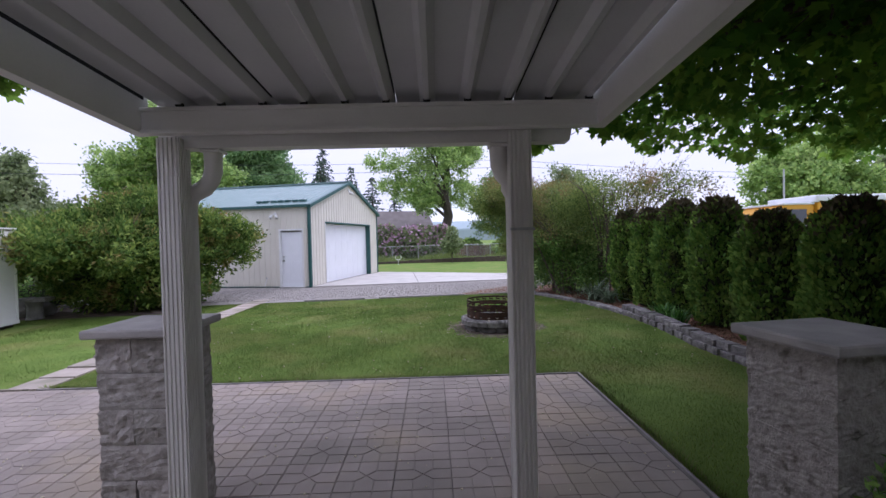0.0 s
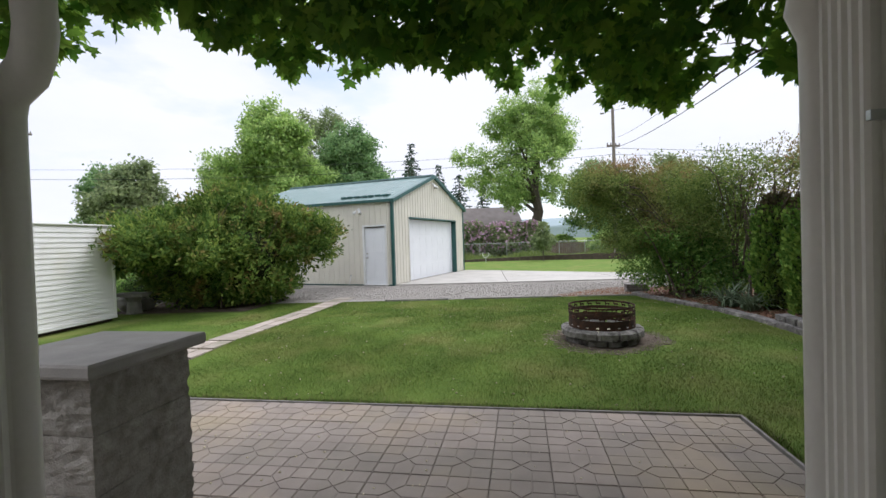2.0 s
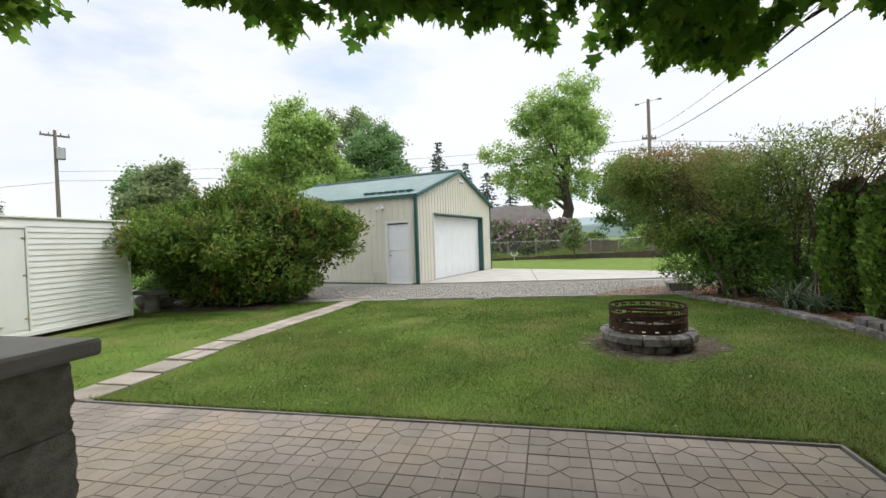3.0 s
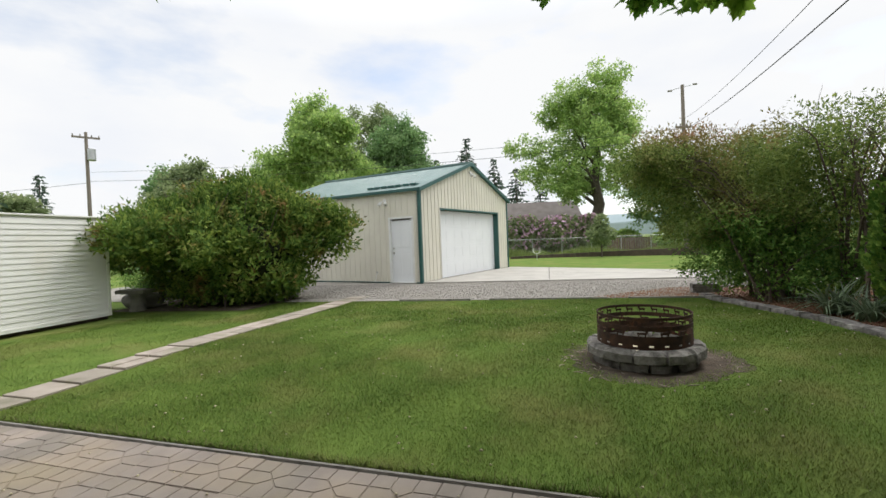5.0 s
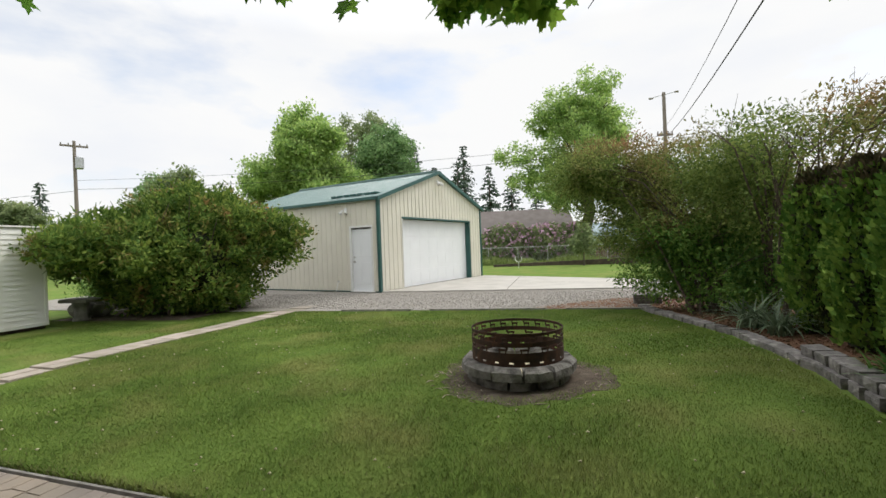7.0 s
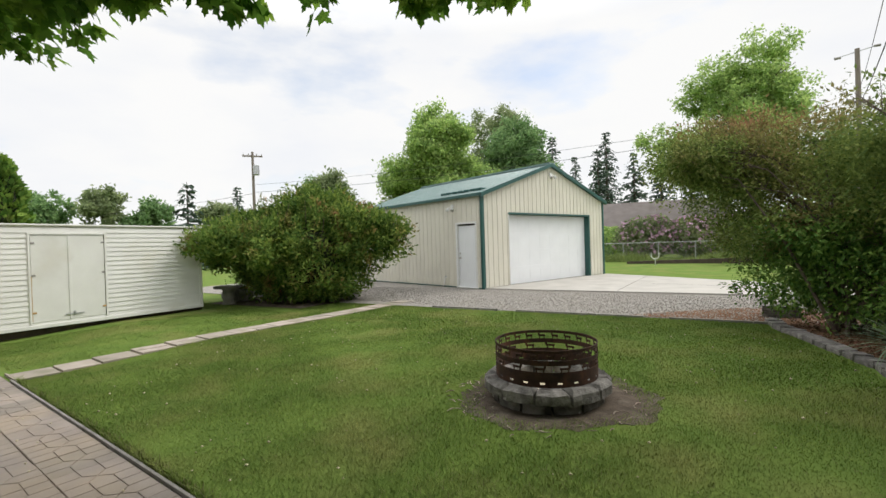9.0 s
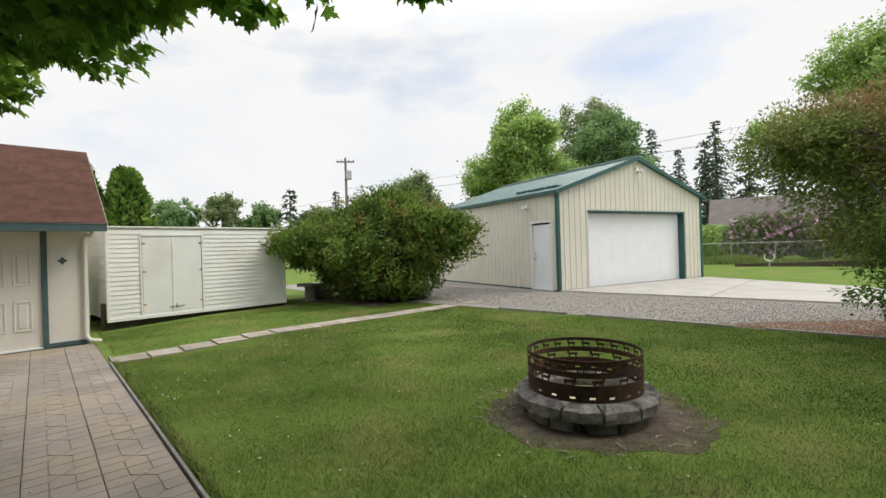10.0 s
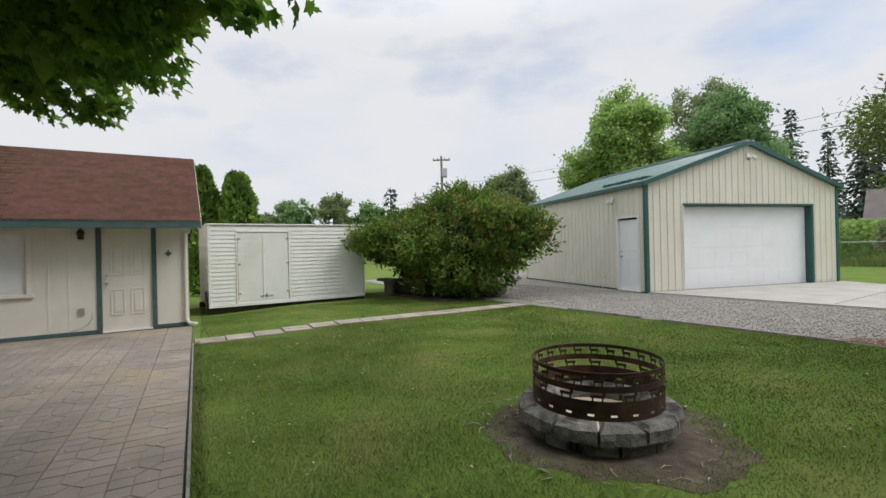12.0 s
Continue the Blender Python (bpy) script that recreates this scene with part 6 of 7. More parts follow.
for i, (x, y, h, r) in enumerate(((-10.4, 62.5, 12.2, 2.4), (-8.0, 65.5, 11.2, 2.8), (-14.4, 61.5, 13.0, 2.8), (-23.7, 69.5, 17.6, 3.0), (-24.0, 79.5, 16.0, 2.8), (-16.5, 72.0, 17.5, 3.6), (-5.0, 68.0, 9.0, 3.0), (-68, 44, 12.4, 3.0), (-37.5, 22.7, 7.8, 1.9), (-28.6, 29.0, 6.5, 2.0))):
    conifer(x, y, h, r, 90 + i, "dark green spruce on the skyline")
for i, (x, y, h, r) in enumerate(((-14.5, 6.0, 4.7, 0.52), (-14.0, 7.2, 4.45, 0.56))):
    arborvitae("arborvitae", x, y, h, r, 130 + i, "tall dark green columnar arborvitae behind the shed", "arborvitae behind the shed", 4200, 0.19)

# lilac in bloom by the far fence
for i, (x, y, r) in enumerate(((-4.2, 39.6, 2.0), (-1.2, 40.6, 1.9), (1.0, 41.5, 1.2))):
    t = thing("lilac_bush", "lilac bush in pink bloom behind the fence", "bush", at=pose(x, y, 0.1), group="blooming lilacs")
    part("branchwork", limbs(bmesh.new(), (0, 0, 0), (0, 0, 2.2), 0.08, 10, 1.1, 0.6, i, start=0.1), M_STEM, t)
    bl = [((0, 0, 1.5), (r, r * 0.8, 1.4)), ((r * 0.4, 0, 2.1), (r * 0.6, r * 0.6, 0.9))]
    foliage("foliage", 3000, bl, 0.26, M_TREE_C, t, 140 + i, floor=0.05, shape=CLUMP, tris=CLUMP_T)
    foliage("blossom", 900, bl, 0.25, M_BLOSSOM, t, 150 + i, floor=0.6, shell=0.95, shape=CLUMP, tris=CLUMP_T)
for i, (x, y, r, h) in enumerate(((4.2, 45.0, 1.6, 1.5), (8.5, 40.0, 2.5, 2.0), (-9.0, 44.0, 3.0, 2.5))):
    t = thing("bush", "rounded green bush behind the fence", "bush", at=pose(x, y, 0.1), group="bushes behind the fence")
    foliage("foliage", 2200, [((0, 0, h * 0.5), (r, r * 0.7, h * 0.6))], 0.3, M_TREE_A, t, 160 + i, floor=0.03, shape=CLUMP, tris=CLUMP_T)
sap = thing("sapling", "small pine sapling on the far lawn", "tree", at=pose(2.05, 31.9, 0.12))
part("trunk", tube(bmesh.new(), [(0, 0, 0), (0, 0, 1.4), (0, 0, 2.5)], [0.05, 0.03, 0.008], 7), M_BARK, sap)
foliage("foliage", 900, [((0, 0, 1.3), (0.75, 0.75, 0.55)), ((0, 0, 1.9), (0.4, 0.4, 0.6))], 0.24, M_TREE_C, sap, 171, shape=SPRAY, tris=SPRAY_T, up=0.5)


# ---- far yard: house, fences, retaining edge ----
def far_house():
    t = thing("house", "low house with grey-brown roof behind the lilacs", "house", at=pose(-4.0, 49.5, 0, 0, 0, 15))
    part("wall", boxes((-5.5, 4.5, 0, 6, 0, 2.7)), M_WALL_FAR, t)
    bm = bmesh.new()
    q = [bm.verts.new((x, y, z)) for x in (-6, 5.0) for y, z in ((-0.8, 2.65), (3, 5.2), (6.8, 2.65))]
    for f in ((0, 1, 2), (5, 4, 3), (0, 3, 4, 1), (1, 4, 5, 2), (2, 5, 3, 0)):
        bm.faces.new([q[i] for i in f])
    part("roof", bm, M_ROOF_FAR, t)
    part("porch_roof", boxes((4.5, 6.6, -0.6, 2.5, 2.5, 2.68)), M_ROOF_FAR, t)
    for x in (5.2, 6.4):
        part("porch_post", boxes((x, x + 0.2, -0.4, -0.2, 0, 2.5)), M_TRIM_WHITE, t)
    win = part("window", boxes((1.2, 2.6, -0.03, 0.0, 1.0, 2.1)), M_DARK_GLASS, t)
    part("window_frame", boxes((1.1, 1.2, -0.05, 0, 0.9, 2.2), (2.6, 2.7, -0.05, 0, 0.9, 2.2), (1.2, 2.6, -0.05, 0, 2.1, 2.2), (1.2, 2.6, -0.05, 0, 0.9, 1.0)), M_TRIM_WHITE, win)


far_house()


def chain_fence():
    t = thing("chain_link_fence", "grey chain-link fence across the far yard", "fence")
    a, b = Vector((-6.5, 34.6, 0.12)), Vector((9.5, 39.2, 0.12))
    n = 8
    h = 1.2
    for i in range(n + 1):
        p = a.lerp(b, i / n)
        part("post", cylinder(bmesh.new(), p.x, p.y, p.z - 0.05, p.z + h + 0.05, 0.03, 0.03, 8), M_STEEL, t)
    for z in (h, 0.06):
        part("rail", tube(bmesh.new(), [a + Vector((0, 0, z)), b + Vector((0, 0, z))], 0.022, 6), M_STEEL, t)
    L = (b - a).length
    d = (b - a).normalized()
    vs, fs = [], []
    st_, w = 0.14, 0.0035
    k = -int(h / st_)
    while k * st_ < L:
        for sg in (1, -1):
            s0, s1 = k * st_, k * st_ + h
            if s0 < 0 or s1 > L:
                continue
            p0, p1 = (s0, s1) if sg > 0 else (s1, s0)
            P, Q = a + d * p0, a + d * p1 + Vector((0, 0, h))
            o = d * w
            i0 = len(vs)
            vs += [P - o, P + o, Q + o, Q - o]
            fs.append((i0, i0 + 1, i0 + 2, i0 + 3))
        k += 1
    part("mesh_wire", np_mesh("mesh_wire", np.array([tuple(v) for v in vs]), np.array(fs), M_STEEL), M_STEEL, t)


chain_fence()
fb = thing("board_fence", "low brown board fence behind the far yard", "fence", kind="structure")
me = to_mesh("board", boxes((-0.085, 0.085, -0.012, 0.012, 0, 1.05), bevel=0.004), M_FENCE_WOOD)
for i in range(70):
    o = part("board", me, M_FENCE_WOOD, fb)
    o.matrix_basis = pose(2.8 + i * 0.19, 43.2 + i * 0.045, 0.1, 0, 0, 13)
rt = thing("retaining_edge", "low dark timber edge curving round the far lawn", "garden edge", kind="structure")
for i in range(14):
    x0 = -3.5 + i * 0.8
    y0, y1 = 32.4 + 0.02 * (i - 6) ** 2 * -1.0 + 0.6, 32.4 - 0.02 * (i - 5) ** 2 + 0.6
    hgt = 0.12 + 0.022 * i
    part("timber", prism(bmesh.new(), [(x0, y0 - 0.1), (x0 + 0.79, y1 - 0.1), (x0 + 0.79, y1 + 0.1), (x0, y0 + 0.1)], 0.08, 0.15 + hgt, 0.02), M_TIMBER, rt)
hk = thing("horseshoe_stake", "pale horseshoe-shaped hook on a thin stake", "garden stake", at=pose(-1.65, 30.7, 0.12))
part("stake", cylinder(bmesh.new(), 0, 0, 0, 0.35, 0.03, 0.03, 8), M_STEEL, hk)
part("hook", tube(bmesh.new(), [(0.2 * math.sin(q) , 0, 0.55 - 0.2 * math.cos(q)) for q in [(-0.72 + 1.44 * k / 10) * math.pi for k in range(11)]], 0.022, 6), M_TRIM_WHITE, hk)


# ---- utility poles and wires ----
def pole(x, y, h, label, arms, can):
    t = thing("utility_pole", label, "utility pole", at=pose(x, y, 0.1), group="utility poles")
    part("shaft", tube(bmesh.new(), [(0, 0, -0.1), (0.02, 0, h * 0.5), (0, 0, h)], [0.13, 0.115, 0.09], 12), M_POLE, t)
    for z, w, ang in arms:
        am = part("crossarm", boxes((-w, w, -0.05, 0.05, z - 0.06, z + 0.06), bevel=0.01), M_POLE, t, at=pose(0, 0, 0, 0, 0, ang))
        for s in (-w * 0.92, -w * 0.4, w * 0.4, w * 0.92):
            part("insulator", cylinder(bmesh.new(), s, 0, z + 0.06, z + 0.2, 0.04, 0.03, 8), M_CONC_DK, am)
    if can:
        part("transformer", tube(bmesh.new(), [(0.32, 0.1, can - 0.45), (0.32, 0.1, can - 0.4), (0.32, 0.1, can + 0.3), (0.32, 0.1, can + 0.36)], [0.2, 0.24, 0.24, 0.18], 14), M_STEEL, t, "grey transformer can")
    return t


pole(-30.1, 24.55, 9.45, "weathered wooden utility pole with crossarm and transformer", ((9.1, 0.75, 60),), 8.0)
pole(6.69, 32.27, 9.75, "weathered wooden utility pole with wire brackets", ((7.35, 0.45, 20), (9.5, 0.04, 20)), 0)
br = thing("wire_bracket", "thin steel bracket with two insulators on the pole top", "bracket", at=pose(6.69, 32.27, 0.1, 0, 0, 20))
part("rod", tube(bmesh.new(), [(-0.75, 0, 9.45), (0, 0, 9.62), (0.75, 0, 9.8)], 0.02, 6), M_STEEL, br)
for s in (-1, 1):
    part("insulator", tube(bmesh.new(), [(s * 0.62, 0, 9.6 + s * 0.17), (s * 0.85, 0, 9.6 + s * 0.19)], [0.05, 0.06], 8), M_CONC_DK, br)


def cable(a, b, sag, r=0.012):
    a, b = Vector(a), Vector(b)
    pts = [a.lerp(b, k / 14) - Vector((0, 0, sag * 4 * (k / 14) * (1 - k / 14))) for k in range(15)]
    return solid("overhead_cable", tube(bmesh.new(), pts, r, 5), M_WIRE, "thin dark overhead cable between poles", "cable", group="overhead cables")


cable((-30.1, 24.55, 6.3), (6.69, 32.27, 6.9), 0.5)
cable((-30.1, 24.55, 6.9), (6.69, 32.27, 7.4), 0.45, 0.009)
cable((-30.1, 24.55, 6.2), (-75, 18, 6.6), 0.5)
cable((6.69, 32.27, 7.3), (4.15, -1.2, 4.0), 0.5)
cable((6.69, 32.27, 7.9), (3.9, -1.2, 4.3), 0.55, 0.007)
cable((6.69, 32.27, 7.3), (60, 45, 7.5), 0.7)
cable((6.69, 32.27, 6.9), (60, 45, 7.0), 0.7)


solid("light_mast", tube(bmesh.new(), [(15.1, 18.2, 0.1), (15.1, 18.2, 2.4), (15.1, 18.2, 4.3)], [0.05, 0.04, 0.03], 8), M_STEEL, "thin pale metal mast beyond the hedge", "mast")


# ---- yellow truck beyond the hedge ----
def truck():
    t = thing("box_truck", "yellow box truck with white roof parked beyond the hedge", "truck", at=pose(11.6, 14.9, 0.1))
    part("cargo_box", boxes((2.05, 5.2, 0, 2.2, 0.85, 2.62), bevel=0.03), M_YELLOW, t)
    part("box_roof", boxes((2.0, 5.25, -0.03, 2.23, 2.62, 2.86), bevel=0.06), M_TRUCK_WHITE, t)
    part("rear_frame", boxes((5.2, 5.3, -0.02, 2.22, 0.8, 2.7), bevel=0.02), M_TRUCK_WHITE, t)
    cab = bmesh.new()
    q = [cab.verts.new((x, y, z)) for y in (0.1, 2.1) for x, z in ((0, 0.5), (2.0, 0.5), (2.0, 2.55), (1.0, 2.55), (0.5, 1.75), (0, 1.55))]
    for f in ((0, 1, 2, 3, 4, 5), (11, 10, 9, 8, 7, 6), (0, 6, 7, 1), (1, 7, 8, 2), (2, 8, 9, 3), (3, 9, 10, 4), (4, 10, 11, 5), (5, 11, 6, 0)):
        cab.faces.new([q[i] for i in f])
    cb = part("cab", cab, M_YELLOW, t)
    part("cab_roof", boxes((0.95, 2.02, 0.08, 2.12, 2.55, 2.62), bevel=0.02), M_TRUCK_WHITE, cb)
    part("side_window", boxes((0.85, 1.75, 0.085, 0.1, 1.75, 2.4), bevel=0.004), M_DARK_GLASS, cb)
    for k, (a, b) in enumerate(((2.7, 2.95), (3.05, 3.25), (3.35, 3.55), (3.65, 3.85))):
        part("lettering_bar", boxes((a, b, -0.006, -0.001, 2.2, 2.52)), M_BLACK, t, "dark unreadable lettering")
    for x in (0.55, 4.2):
        for y in (0.05, 1.85):
            wh = part("wheel", cylinder(bmesh.new(), 0, 0, 0, 0.28, 0.42, 0.42, 20), M_RUBBER, t, at=pose(x, y + 0.3, 0.4, 90, 0, 0))
            part("rim", cylinder(bmesh.new(), 0, 0, -0.004, 0.284, 0.24, 0.24, 16), M_STEEL, wh)
    part("chassis", boxes((0.1, 5.1, 0.5, 1.7, 0.45, 0.85)), M_RUBBER, t)


truck()


# ---- lawn ----
def lawn():
    r = np.random.default_rng(3)
    patches = [((-4.2, 5.0), (5.80, 10.0), 8500), ((-4.2, 5.0), (10.0, 13.75), 4200), ((2.7, 5.15), (0.0, 5.80), 5500), ((-9.8, -4.5), (5.9, 13.6), 3000)]
    P = []
    for (xa, xb), (ya, yb), dens in patches:
        n = int((xb - xa) * (yb - ya) * dens)
        P.append(np.stack([r.uniform(xa, xb, n), r.uniform(ya, yb, n)], 1))
    p = np.concatenate(P)
    x, y = p[:, 0], p[:, 1]
    ok = (y < 13.28 + 0.11 * x) & (np.hypot(x - 1.98, y - 8.67) > 0.68 + 0.07 * np.sin(3 * np.arctan2(y - 8.67, x - 1.98) + 1) + 0.3 * r.random(len(x)) ** 1.5)
    ok &= ~((x < -6.3) & (y < 5.9)) & ~((y > 10.95) & (x < -5.9) & (x > -9.6)) & ~((x < -7.8) & (y > 6.0) & (y < 10.3))
    ok &= (x < np.interp(y, [q[1] for q in BED_EDGE], [q[0] for q in BED_EDGE]) - 0.12)
    ok &= np.abs(x + 4.375 - 0.1 * (y - 5.84) / 7.7) > 0.225
    p = p[ok]
    n = len(p)
    x, y = p[:, 0], p[:, 1]
    patch = np.sin(x * 1.3 + 2 * np.sin(y * 0.7)) + np.sin(y * 1.9 + x * 0.6) + np.sin(x * 4.3 - y * 3.1)
    h = (0.020 + 0.004 * patch) * r.uniform(0.5, 1.5, n)
    a = r.uniform(0, 2 * np.pi, n)
    lean = h * r.uniform(0.4, 1.6, n)
    b = np.stack([x, y, ground_z(y) - 0.028], 1)
    d = np.stack([np.cos(a), np.sin(a), np.zeros(n)], 1)
    s = np.stack([-np.sin(a), np.cos(a), np.zeros(n)], 1)
    w = r.uniform(0.0018, 0.0034, n)[:, None] * np.where((y > 10)[:, None], 2.0, 1.0)
    up = np.array((0, 0, 1.0))[None]
    hh = h[:, None]
    v = np.stack([b - s * w, b + s * w, b + d * lean[:, None] + up * hh], 1)
    dry = (r.random(n) < 0.04 + 0.05 * (patch > 1.2))
    for name, sel, mat, lab in (("lawn_grass", ~dry, M_GRASS, "short mown green grass blades on the lawn"), ("dry_grass", dry, M_GRASS_DRY, "scattered dry straw-coloured grass blades")):
        k = int(sel.sum())
        ff = np.arange(3 * k).reshape(-1, 3)
        tagged(new(name, np_mesh(name, v[sel].reshape(-1, 3), ff, mat)), lab, "grass", "", "stuff")
    # a ragged longer fringe along the paving
    n = 9000
    x = np.concatenate([r.uniform(-4.2, 2.7, 6000), 2.71 + np.abs(r.normal(0, 0.03, 3000))])
    y = np.concatenate([5.81 + np.abs(r.normal(0, 0.03, 6000)), r.uniform(0.5, 5.8, 3000)])
    b = np.stack([x, y, np.full(n, -0.03)], 1)
    a = r.uniform(0, 2 * np.pi, n)
    d = np.stack([np.cos(a), np.sin(a), np.zeros(n)], 1)
    s = np.stack([-np.sin(a), np.cos(a), np.zeros(n)], 1)
    h = (0.065 * r.uniform(0.4, 1.3, n))[:, None]
    v = np.stack([b - s * 0.003, b + s * 0.003, b + d * h * 0.25 + up * h * 0.6 + s * 0.0025, b + d * h * 0.25 + up * h * 0.6 - s * 0.0025, b + d * h * 0.8 + up * h], 1)
    for name, sl, mat in (("grass_fringe", slice(0, n, 2), M_GRASS), ("grass_fringe_dry", slice(1, n, 4), M_GRASS_DRY)):
        vv = v[sl].reshape(-1, 3)
        ff = (np.array([(0, 1, 2), (0, 2, 3), (3, 2, 4)])[None] + (np.arange(len(vv) // 5) * 5)[:, None, None]).reshape(-1, 3)
        vv = vv @ np.array(PATIO_TURN.to_3x3()).T + np.array(PATIO_TURN.translation)
        tagged(new(name, np_mesh(name, vv, ff, mat)), "uneven longer grass fringe along the paving", "grass", "", "stuff")


lawn()


def tall_grass():
    r = np.random.default_rng(14)
    n = 9000
    u = r.random(n)
    x = -6.5 + 16 * u + r.normal(0, 0.1, n)
    y = 34.4 + 4.6 * u + r.normal(0, 0.35, n)
    h = (0.45 + 0.2 * np.sin(x * 1.1)) * r.uniform(0.5, 1.2, n)
    b = np.stack([x, y, np.full(n, 0.11)], 1)
    a = r.uniform(0, 2 * np.pi, n)
    d = np.stack([np.cos(a), np.sin(a), np.zeros(n)], 1)
    side = np.stack([-np.sin(a), np.cos(a), np.zeros(n)], 1) * 0.012
    v = np.stack([b - side, b + side, b + d * (h * 0.35)[:, None] + np.array((0, 0, 1.0)) * h[:, None]], 1).reshape(-1, 3)
    tagged(new("tall_grass", np_mesh("tall_grass", v, np.arange(3 * n).reshape(-1, 3), M_GRASS_TALL)), "pale tall unmown grass along the far fence", "grass", "", "stuff")


tall_grass()


def scatter_chips(name, n, area, size, mat, label, category, seed, lift=0.0, edge=None):
    r = np.random.default_rng(seed)
    x, y = r.uniform(area[0], area[1], n), r.uniform(area[2], area[3], n)
    if edge is not None:
        k = edge(x, y)
        x, y = x[k], y[k]
    n = len(x)
    c = np.stack([x, y, ground_z(y) + lift], 1)
    base = np.array([(1, 0, 0), (-0.5, 0.8, 0), (-0.6, -0.7, 0), (0.1, 0.05, 0.7), (0, 0, -0.4)], dtype=float)
    tri = np.array([(0, 1, 3), (1, 2, 3), (2, 0, 3), (1, 0, 4), (2, 1, 4), (0, 2, 4)])
    v, f = leaf_arrays(c, size * r.uniform(0.5, 1.5, n), base, tri, np.stack([np.cos(x * 91), np.sin(y * 77), r.normal(0, 0.1, n)], 1), np.array((0, 0, 1.0)) + r.normal(0, 0.15, (n, 3)))
    return tagged(new(name, np_mesh(name, v, f, mat)), label, category, "", "stuff")


scatter_chips("gravel_stones", 26000, (-9.5, 9.0, 13.2, 17.8), 0.018, M_PEBBLE, "loose grey gravel stones", "gravel", 4, -0.008, lambda x, y: (y > GRAVEL_EDGE(x) + 0.05) & (y < 17.05 + 0.115 * x) & (y < 16.5 + 0.6 * np.clip(x + 3.6, 0, 1) + 10 * (x < -3.7)) & ((x > -3.7) | (y < 16.4 - 0.23 * (x + 3.7))))
scatter_chips("bark_chips", 9000, (3.9, 7.5, 3.0, 15.4), 0.022, M_CHIP, "scattered bark chips on the bed", "mulch", 6, 0.008, lambda x, y: x > np.interp(y, [q[1] for q in BED_EDGE], [q[0] for q in BED_EDGE]) + 0.15)
scatter_chips("fallen_seeds", 320, (-4.0, 2.6, 2.0, 5.7), 0.011, M_SAND, "pale fallen maple seeds on the paving", "seeds", 8, 0.004)


scatter_chips("fallen_petals", 260, (-4.0, 4.9, 6.0, 12.8), 0.013, M_SAND, "pale fallen seeds scattered on the lawn", "seeds", 10, -0.008)


# ---- stepping path of flagstones ----
def flag_path():
    t = thing("garden_path", "narrow flagstone path crossing the lawn to the gravel", "path", kind="structure")
    r = random.Random(12)
    y, i = 5.84, 0
    while y < 13.45:
        ln = r.choice((0.42, 0.46, 0.5))
        k = (y - 5.84) / 7.7
        c = -4.375 + 0.1 * k + r.uniform(-0.01, 0.01)
        w = 0.5
        if r.random() < 0.3:
            cols = ((c - w / 2, c - 0.01), (c + 0.01, c + w / 2))
        else:
            cols = ((c - w / 2, c + w / 2),)
        for xa, xb in cols:
            z = gz(y + ln / 2)
            b = prism(bmesh.new(), [(xa + 0.006, y), (xb - 0.006, y + r.uniform(-0.012, 0.012)), (xb - 0.006, y + ln - 0.014), (xa + 0.006, y + ln - 0.014 + r.uniform(-0.01, 0.01))], z - 0.07, z - 0.003 + r.uniform(-0.003, 0.003), 0.006)
            part("flagstone", b, M_FLAG, t)
        y += ln
    for k in range(8):
        b = boxes((-4.75 + (k * 0.085), -4.75 + k * 0.085 + 0.08, 5.815, 5.838, -0.05, 0.004))
        part("edging_brick", b, M_FLAG, t)
    return t


flag_path()


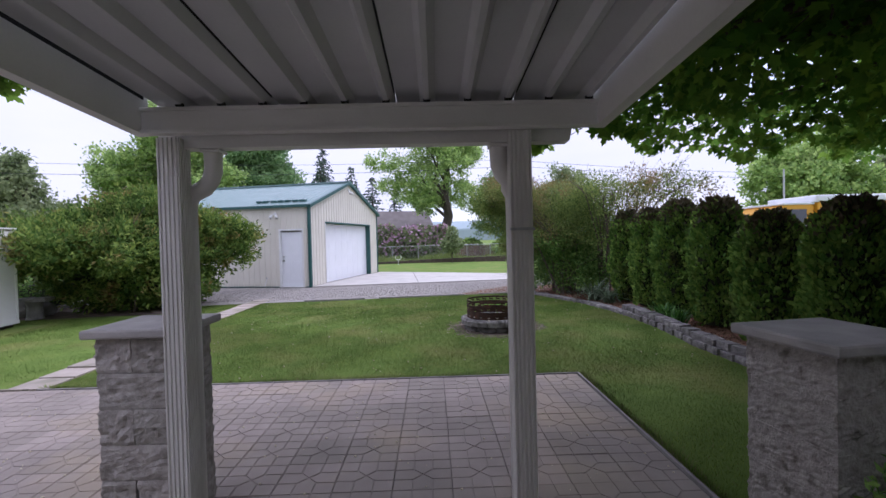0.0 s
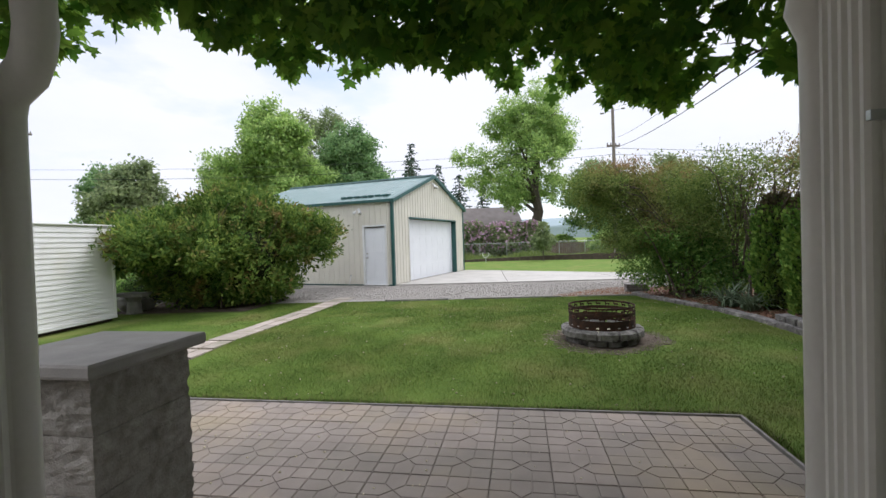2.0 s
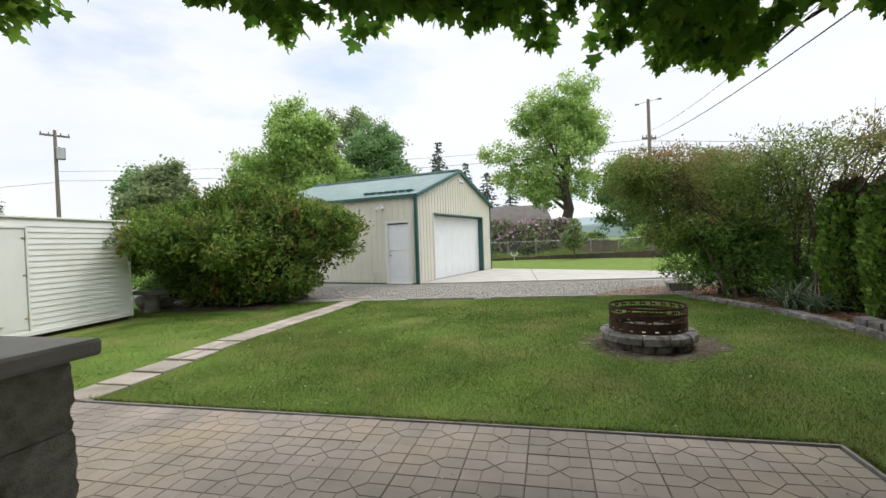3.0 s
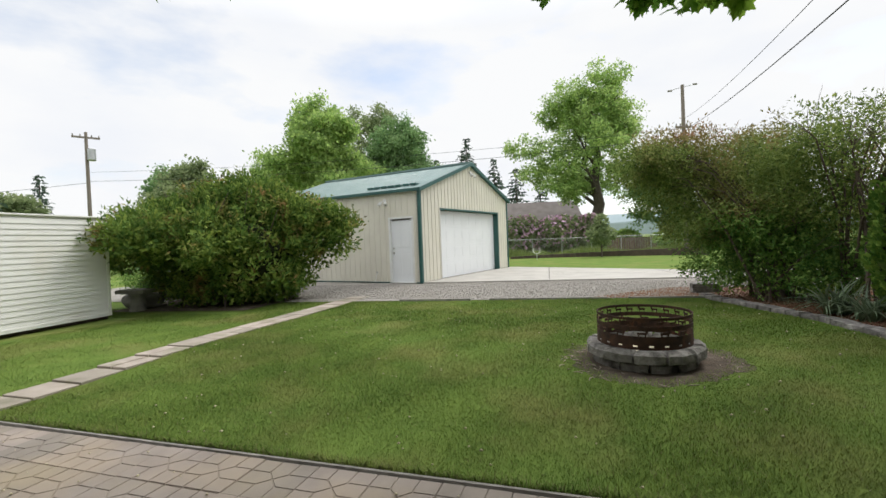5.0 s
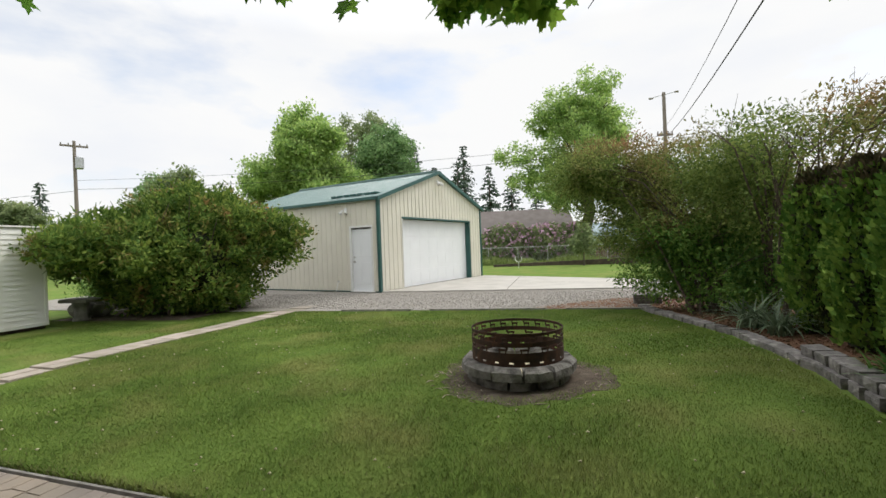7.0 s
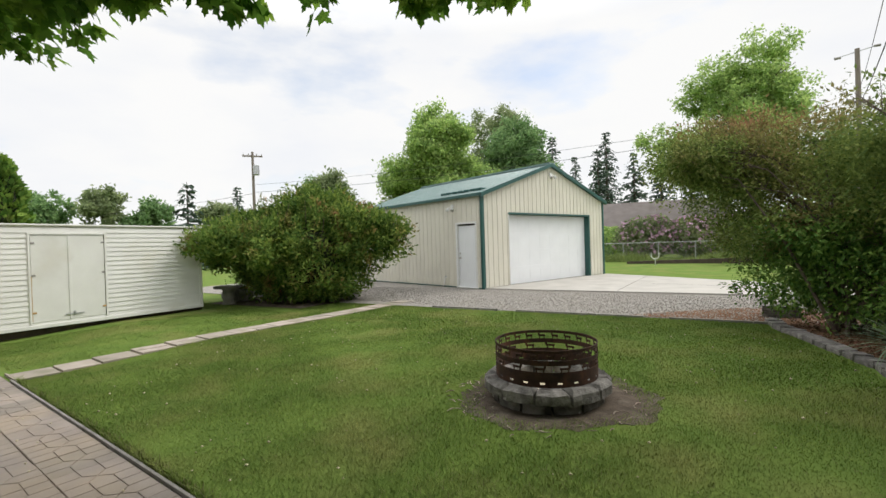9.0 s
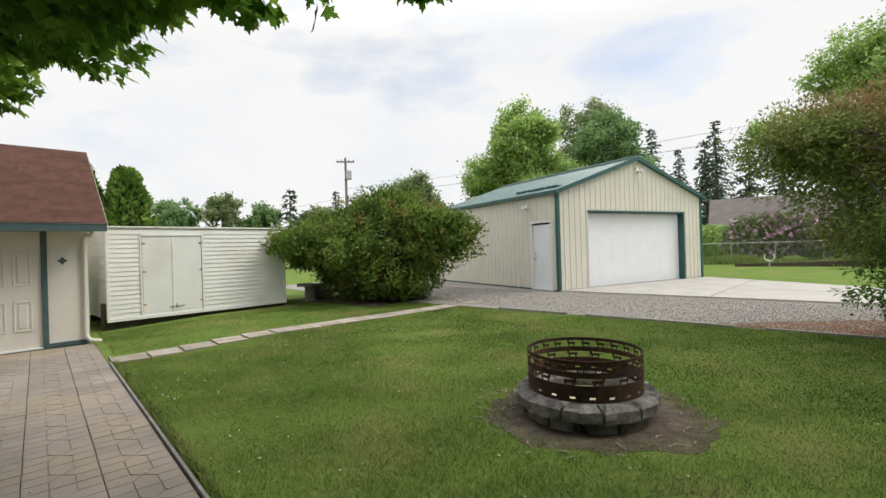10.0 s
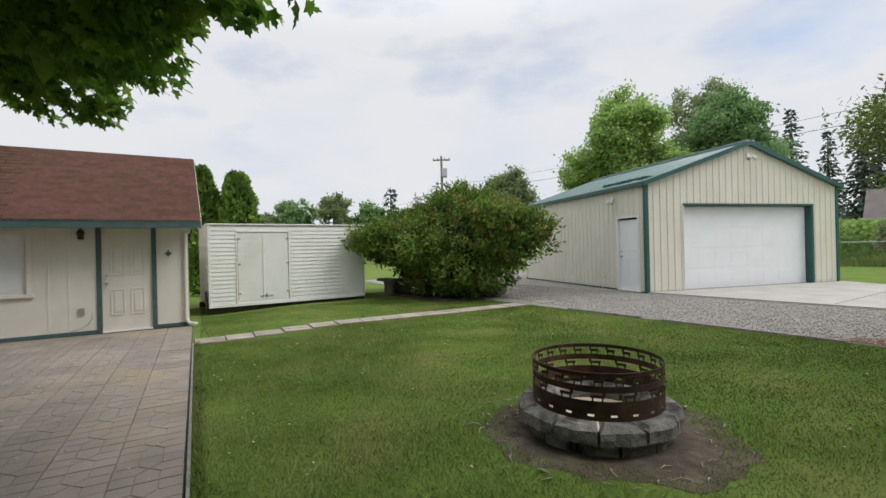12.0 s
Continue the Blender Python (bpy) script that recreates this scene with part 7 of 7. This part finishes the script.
# ---- patio paving: stamped slabs ----
def patio():
    t = thing("pavement", "patio of stamped brown-grey concrete paving slabs", "paving", at=PATIO_TURN, kind="structure")
    part("bedding", boxes((-6.5, 2.665, -1.2, 5.76, -0.09, -0.022)), M_JOINT, t)
    S, g = 0.43, 0.0045
    a, b, c = 1 / 3, 2 / 3, 0.5
    stones = [[(0, 0), (a, 0), (a, a), (0, a)], [(b, 0), (1, 0), (1, a), (b, a)], [(0, b), (a, b), (a, 1), (0, 1)], [(b, b), (1, b), (1, 1), (b, 1)],
              [(a, 0), (b, 0), (b, a), (c, c), (a, a)], [(a, b), (c, c), (b, b), (b, 1), (a, 1)], [(0, a), (a, a), (c, c), (a, b), (0, b)], [(b, a), (1, a), (1, b), (b, b), (c, c)]]
    variants = []
    for k in range(2):
        bm = boxes((0.002, S - 0.002, 0.002, S - 0.002, -0.05, -0.0065))
        for s in stones:
            cx, cy = sum(p[0] for p in s) / len(s), sum(p[1] for p in s) / len(s)
            o = []
            for x, y in s:
                dx, dy = x - cx, y - cy
                d = math.hypot(dx, dy)
                o.append(((cx + dx * (1 - g / d / S * 1.3)) * S, (cy + dy * (1 - g / d / S * 1.3)) * S))
            prism(bm, o, -0.0064, 0.0, 0.002)
        variants.append(to_mesh("paving_slab", bm, M_PAVER))
    r = random.Random(5)
    x0, y0 = -6.45 + 0.015, 5.745 - 11 * S
    cols = 21
    for j in range(11):
        for i in range(cols):
            ob = part("paving_slab", variants[(i + j) % 2], M_PAVER, t)
            ob.matrix_basis = pose(2.645 - (i + 1) * S, y0 + j * S, r.uniform(-0.004, 0.0), r.uniform(-0.35, 0.35), r.uniform(-0.35, 0.35), r.uniform(-0.15, 0.15))
    return t


patio()


# ---- shingles of the wing's roof ----
def shingles():
    rows = int(math.hypot(W_OV - W_RX, W_RZ - W_EZ) / 0.135)
    ang = math.degrees(math.atan(W_K))
    m = to_mesh("shingle", boxes((-0.15, 0.0, 0.0, 0.33, 0.0, 0.017)), M_SHINGLE)
    rest_v, rest_f, count = [], [], 0
    r = random.Random(8)
    L = math.hypot(W_OV - W_RX, W_RZ - W_EZ)
    for j in range(rows):
        s = 0.02 + j * 0.135
        x, z = W_OV + 0.02 - (s - 0.02) / L * (W_OV - W_RX), W_EZ + (s - 0.02) / L * (W_RZ - W_EZ) + 0.006
        y = W_Y1 - 0.33 - (0.11 * (j % 3))
        if j % 3:
            o = part("shingle", m, M_SHINGLE, wing_roof)
            o.matrix_basis = pose(x, W_Y1 - 0.11 * (j % 3), z, 0, ang + 1.5, 0) @ Matrix.Diagonal((1, (j % 3) / 3, 1, 1))
        while y > W_YA:
            if count < 300 and y > W_YA + 3.9:
                o = part("shingle", m, M_SHINGLE, wing_roof)
                o.matrix_basis = pose(x, y, z + r.uniform(0, 0.002), 0, ang + 1.5, 0)
                count += 1
            else:
                T = pose(x, y, z, 0, ang + 1.5, 0)
                i0 = len(rest_v)
                rest_v += [tuple(T @ Vector(p)) for p in ((-0.15, 0, 0), (0, 0, 0), (0, 0.33, 0), (-0.15, 0.33, 0), (-0.15, 0, 0.017), (0, 0, 0.017), (0, 0.33, 0.017), (-0.15, 0.33, 0.017))]
                rest_f += [tuple(i0 + k for k in f) for f in ((4, 5, 6, 7), (0, 1, 5, 4), (1, 2, 6, 5), (2, 3, 7, 6), (3, 0, 4, 7))]
            y -= 0.33
    if rest_v:
        o = part("shingle_courses", np_mesh("shingle_courses", np.array(rest_v), np.array(rest_f), M_SHINGLE), M_SHINGLE, wing_roof)
        tagged(o, "", "", "", "stuff")


shingles()
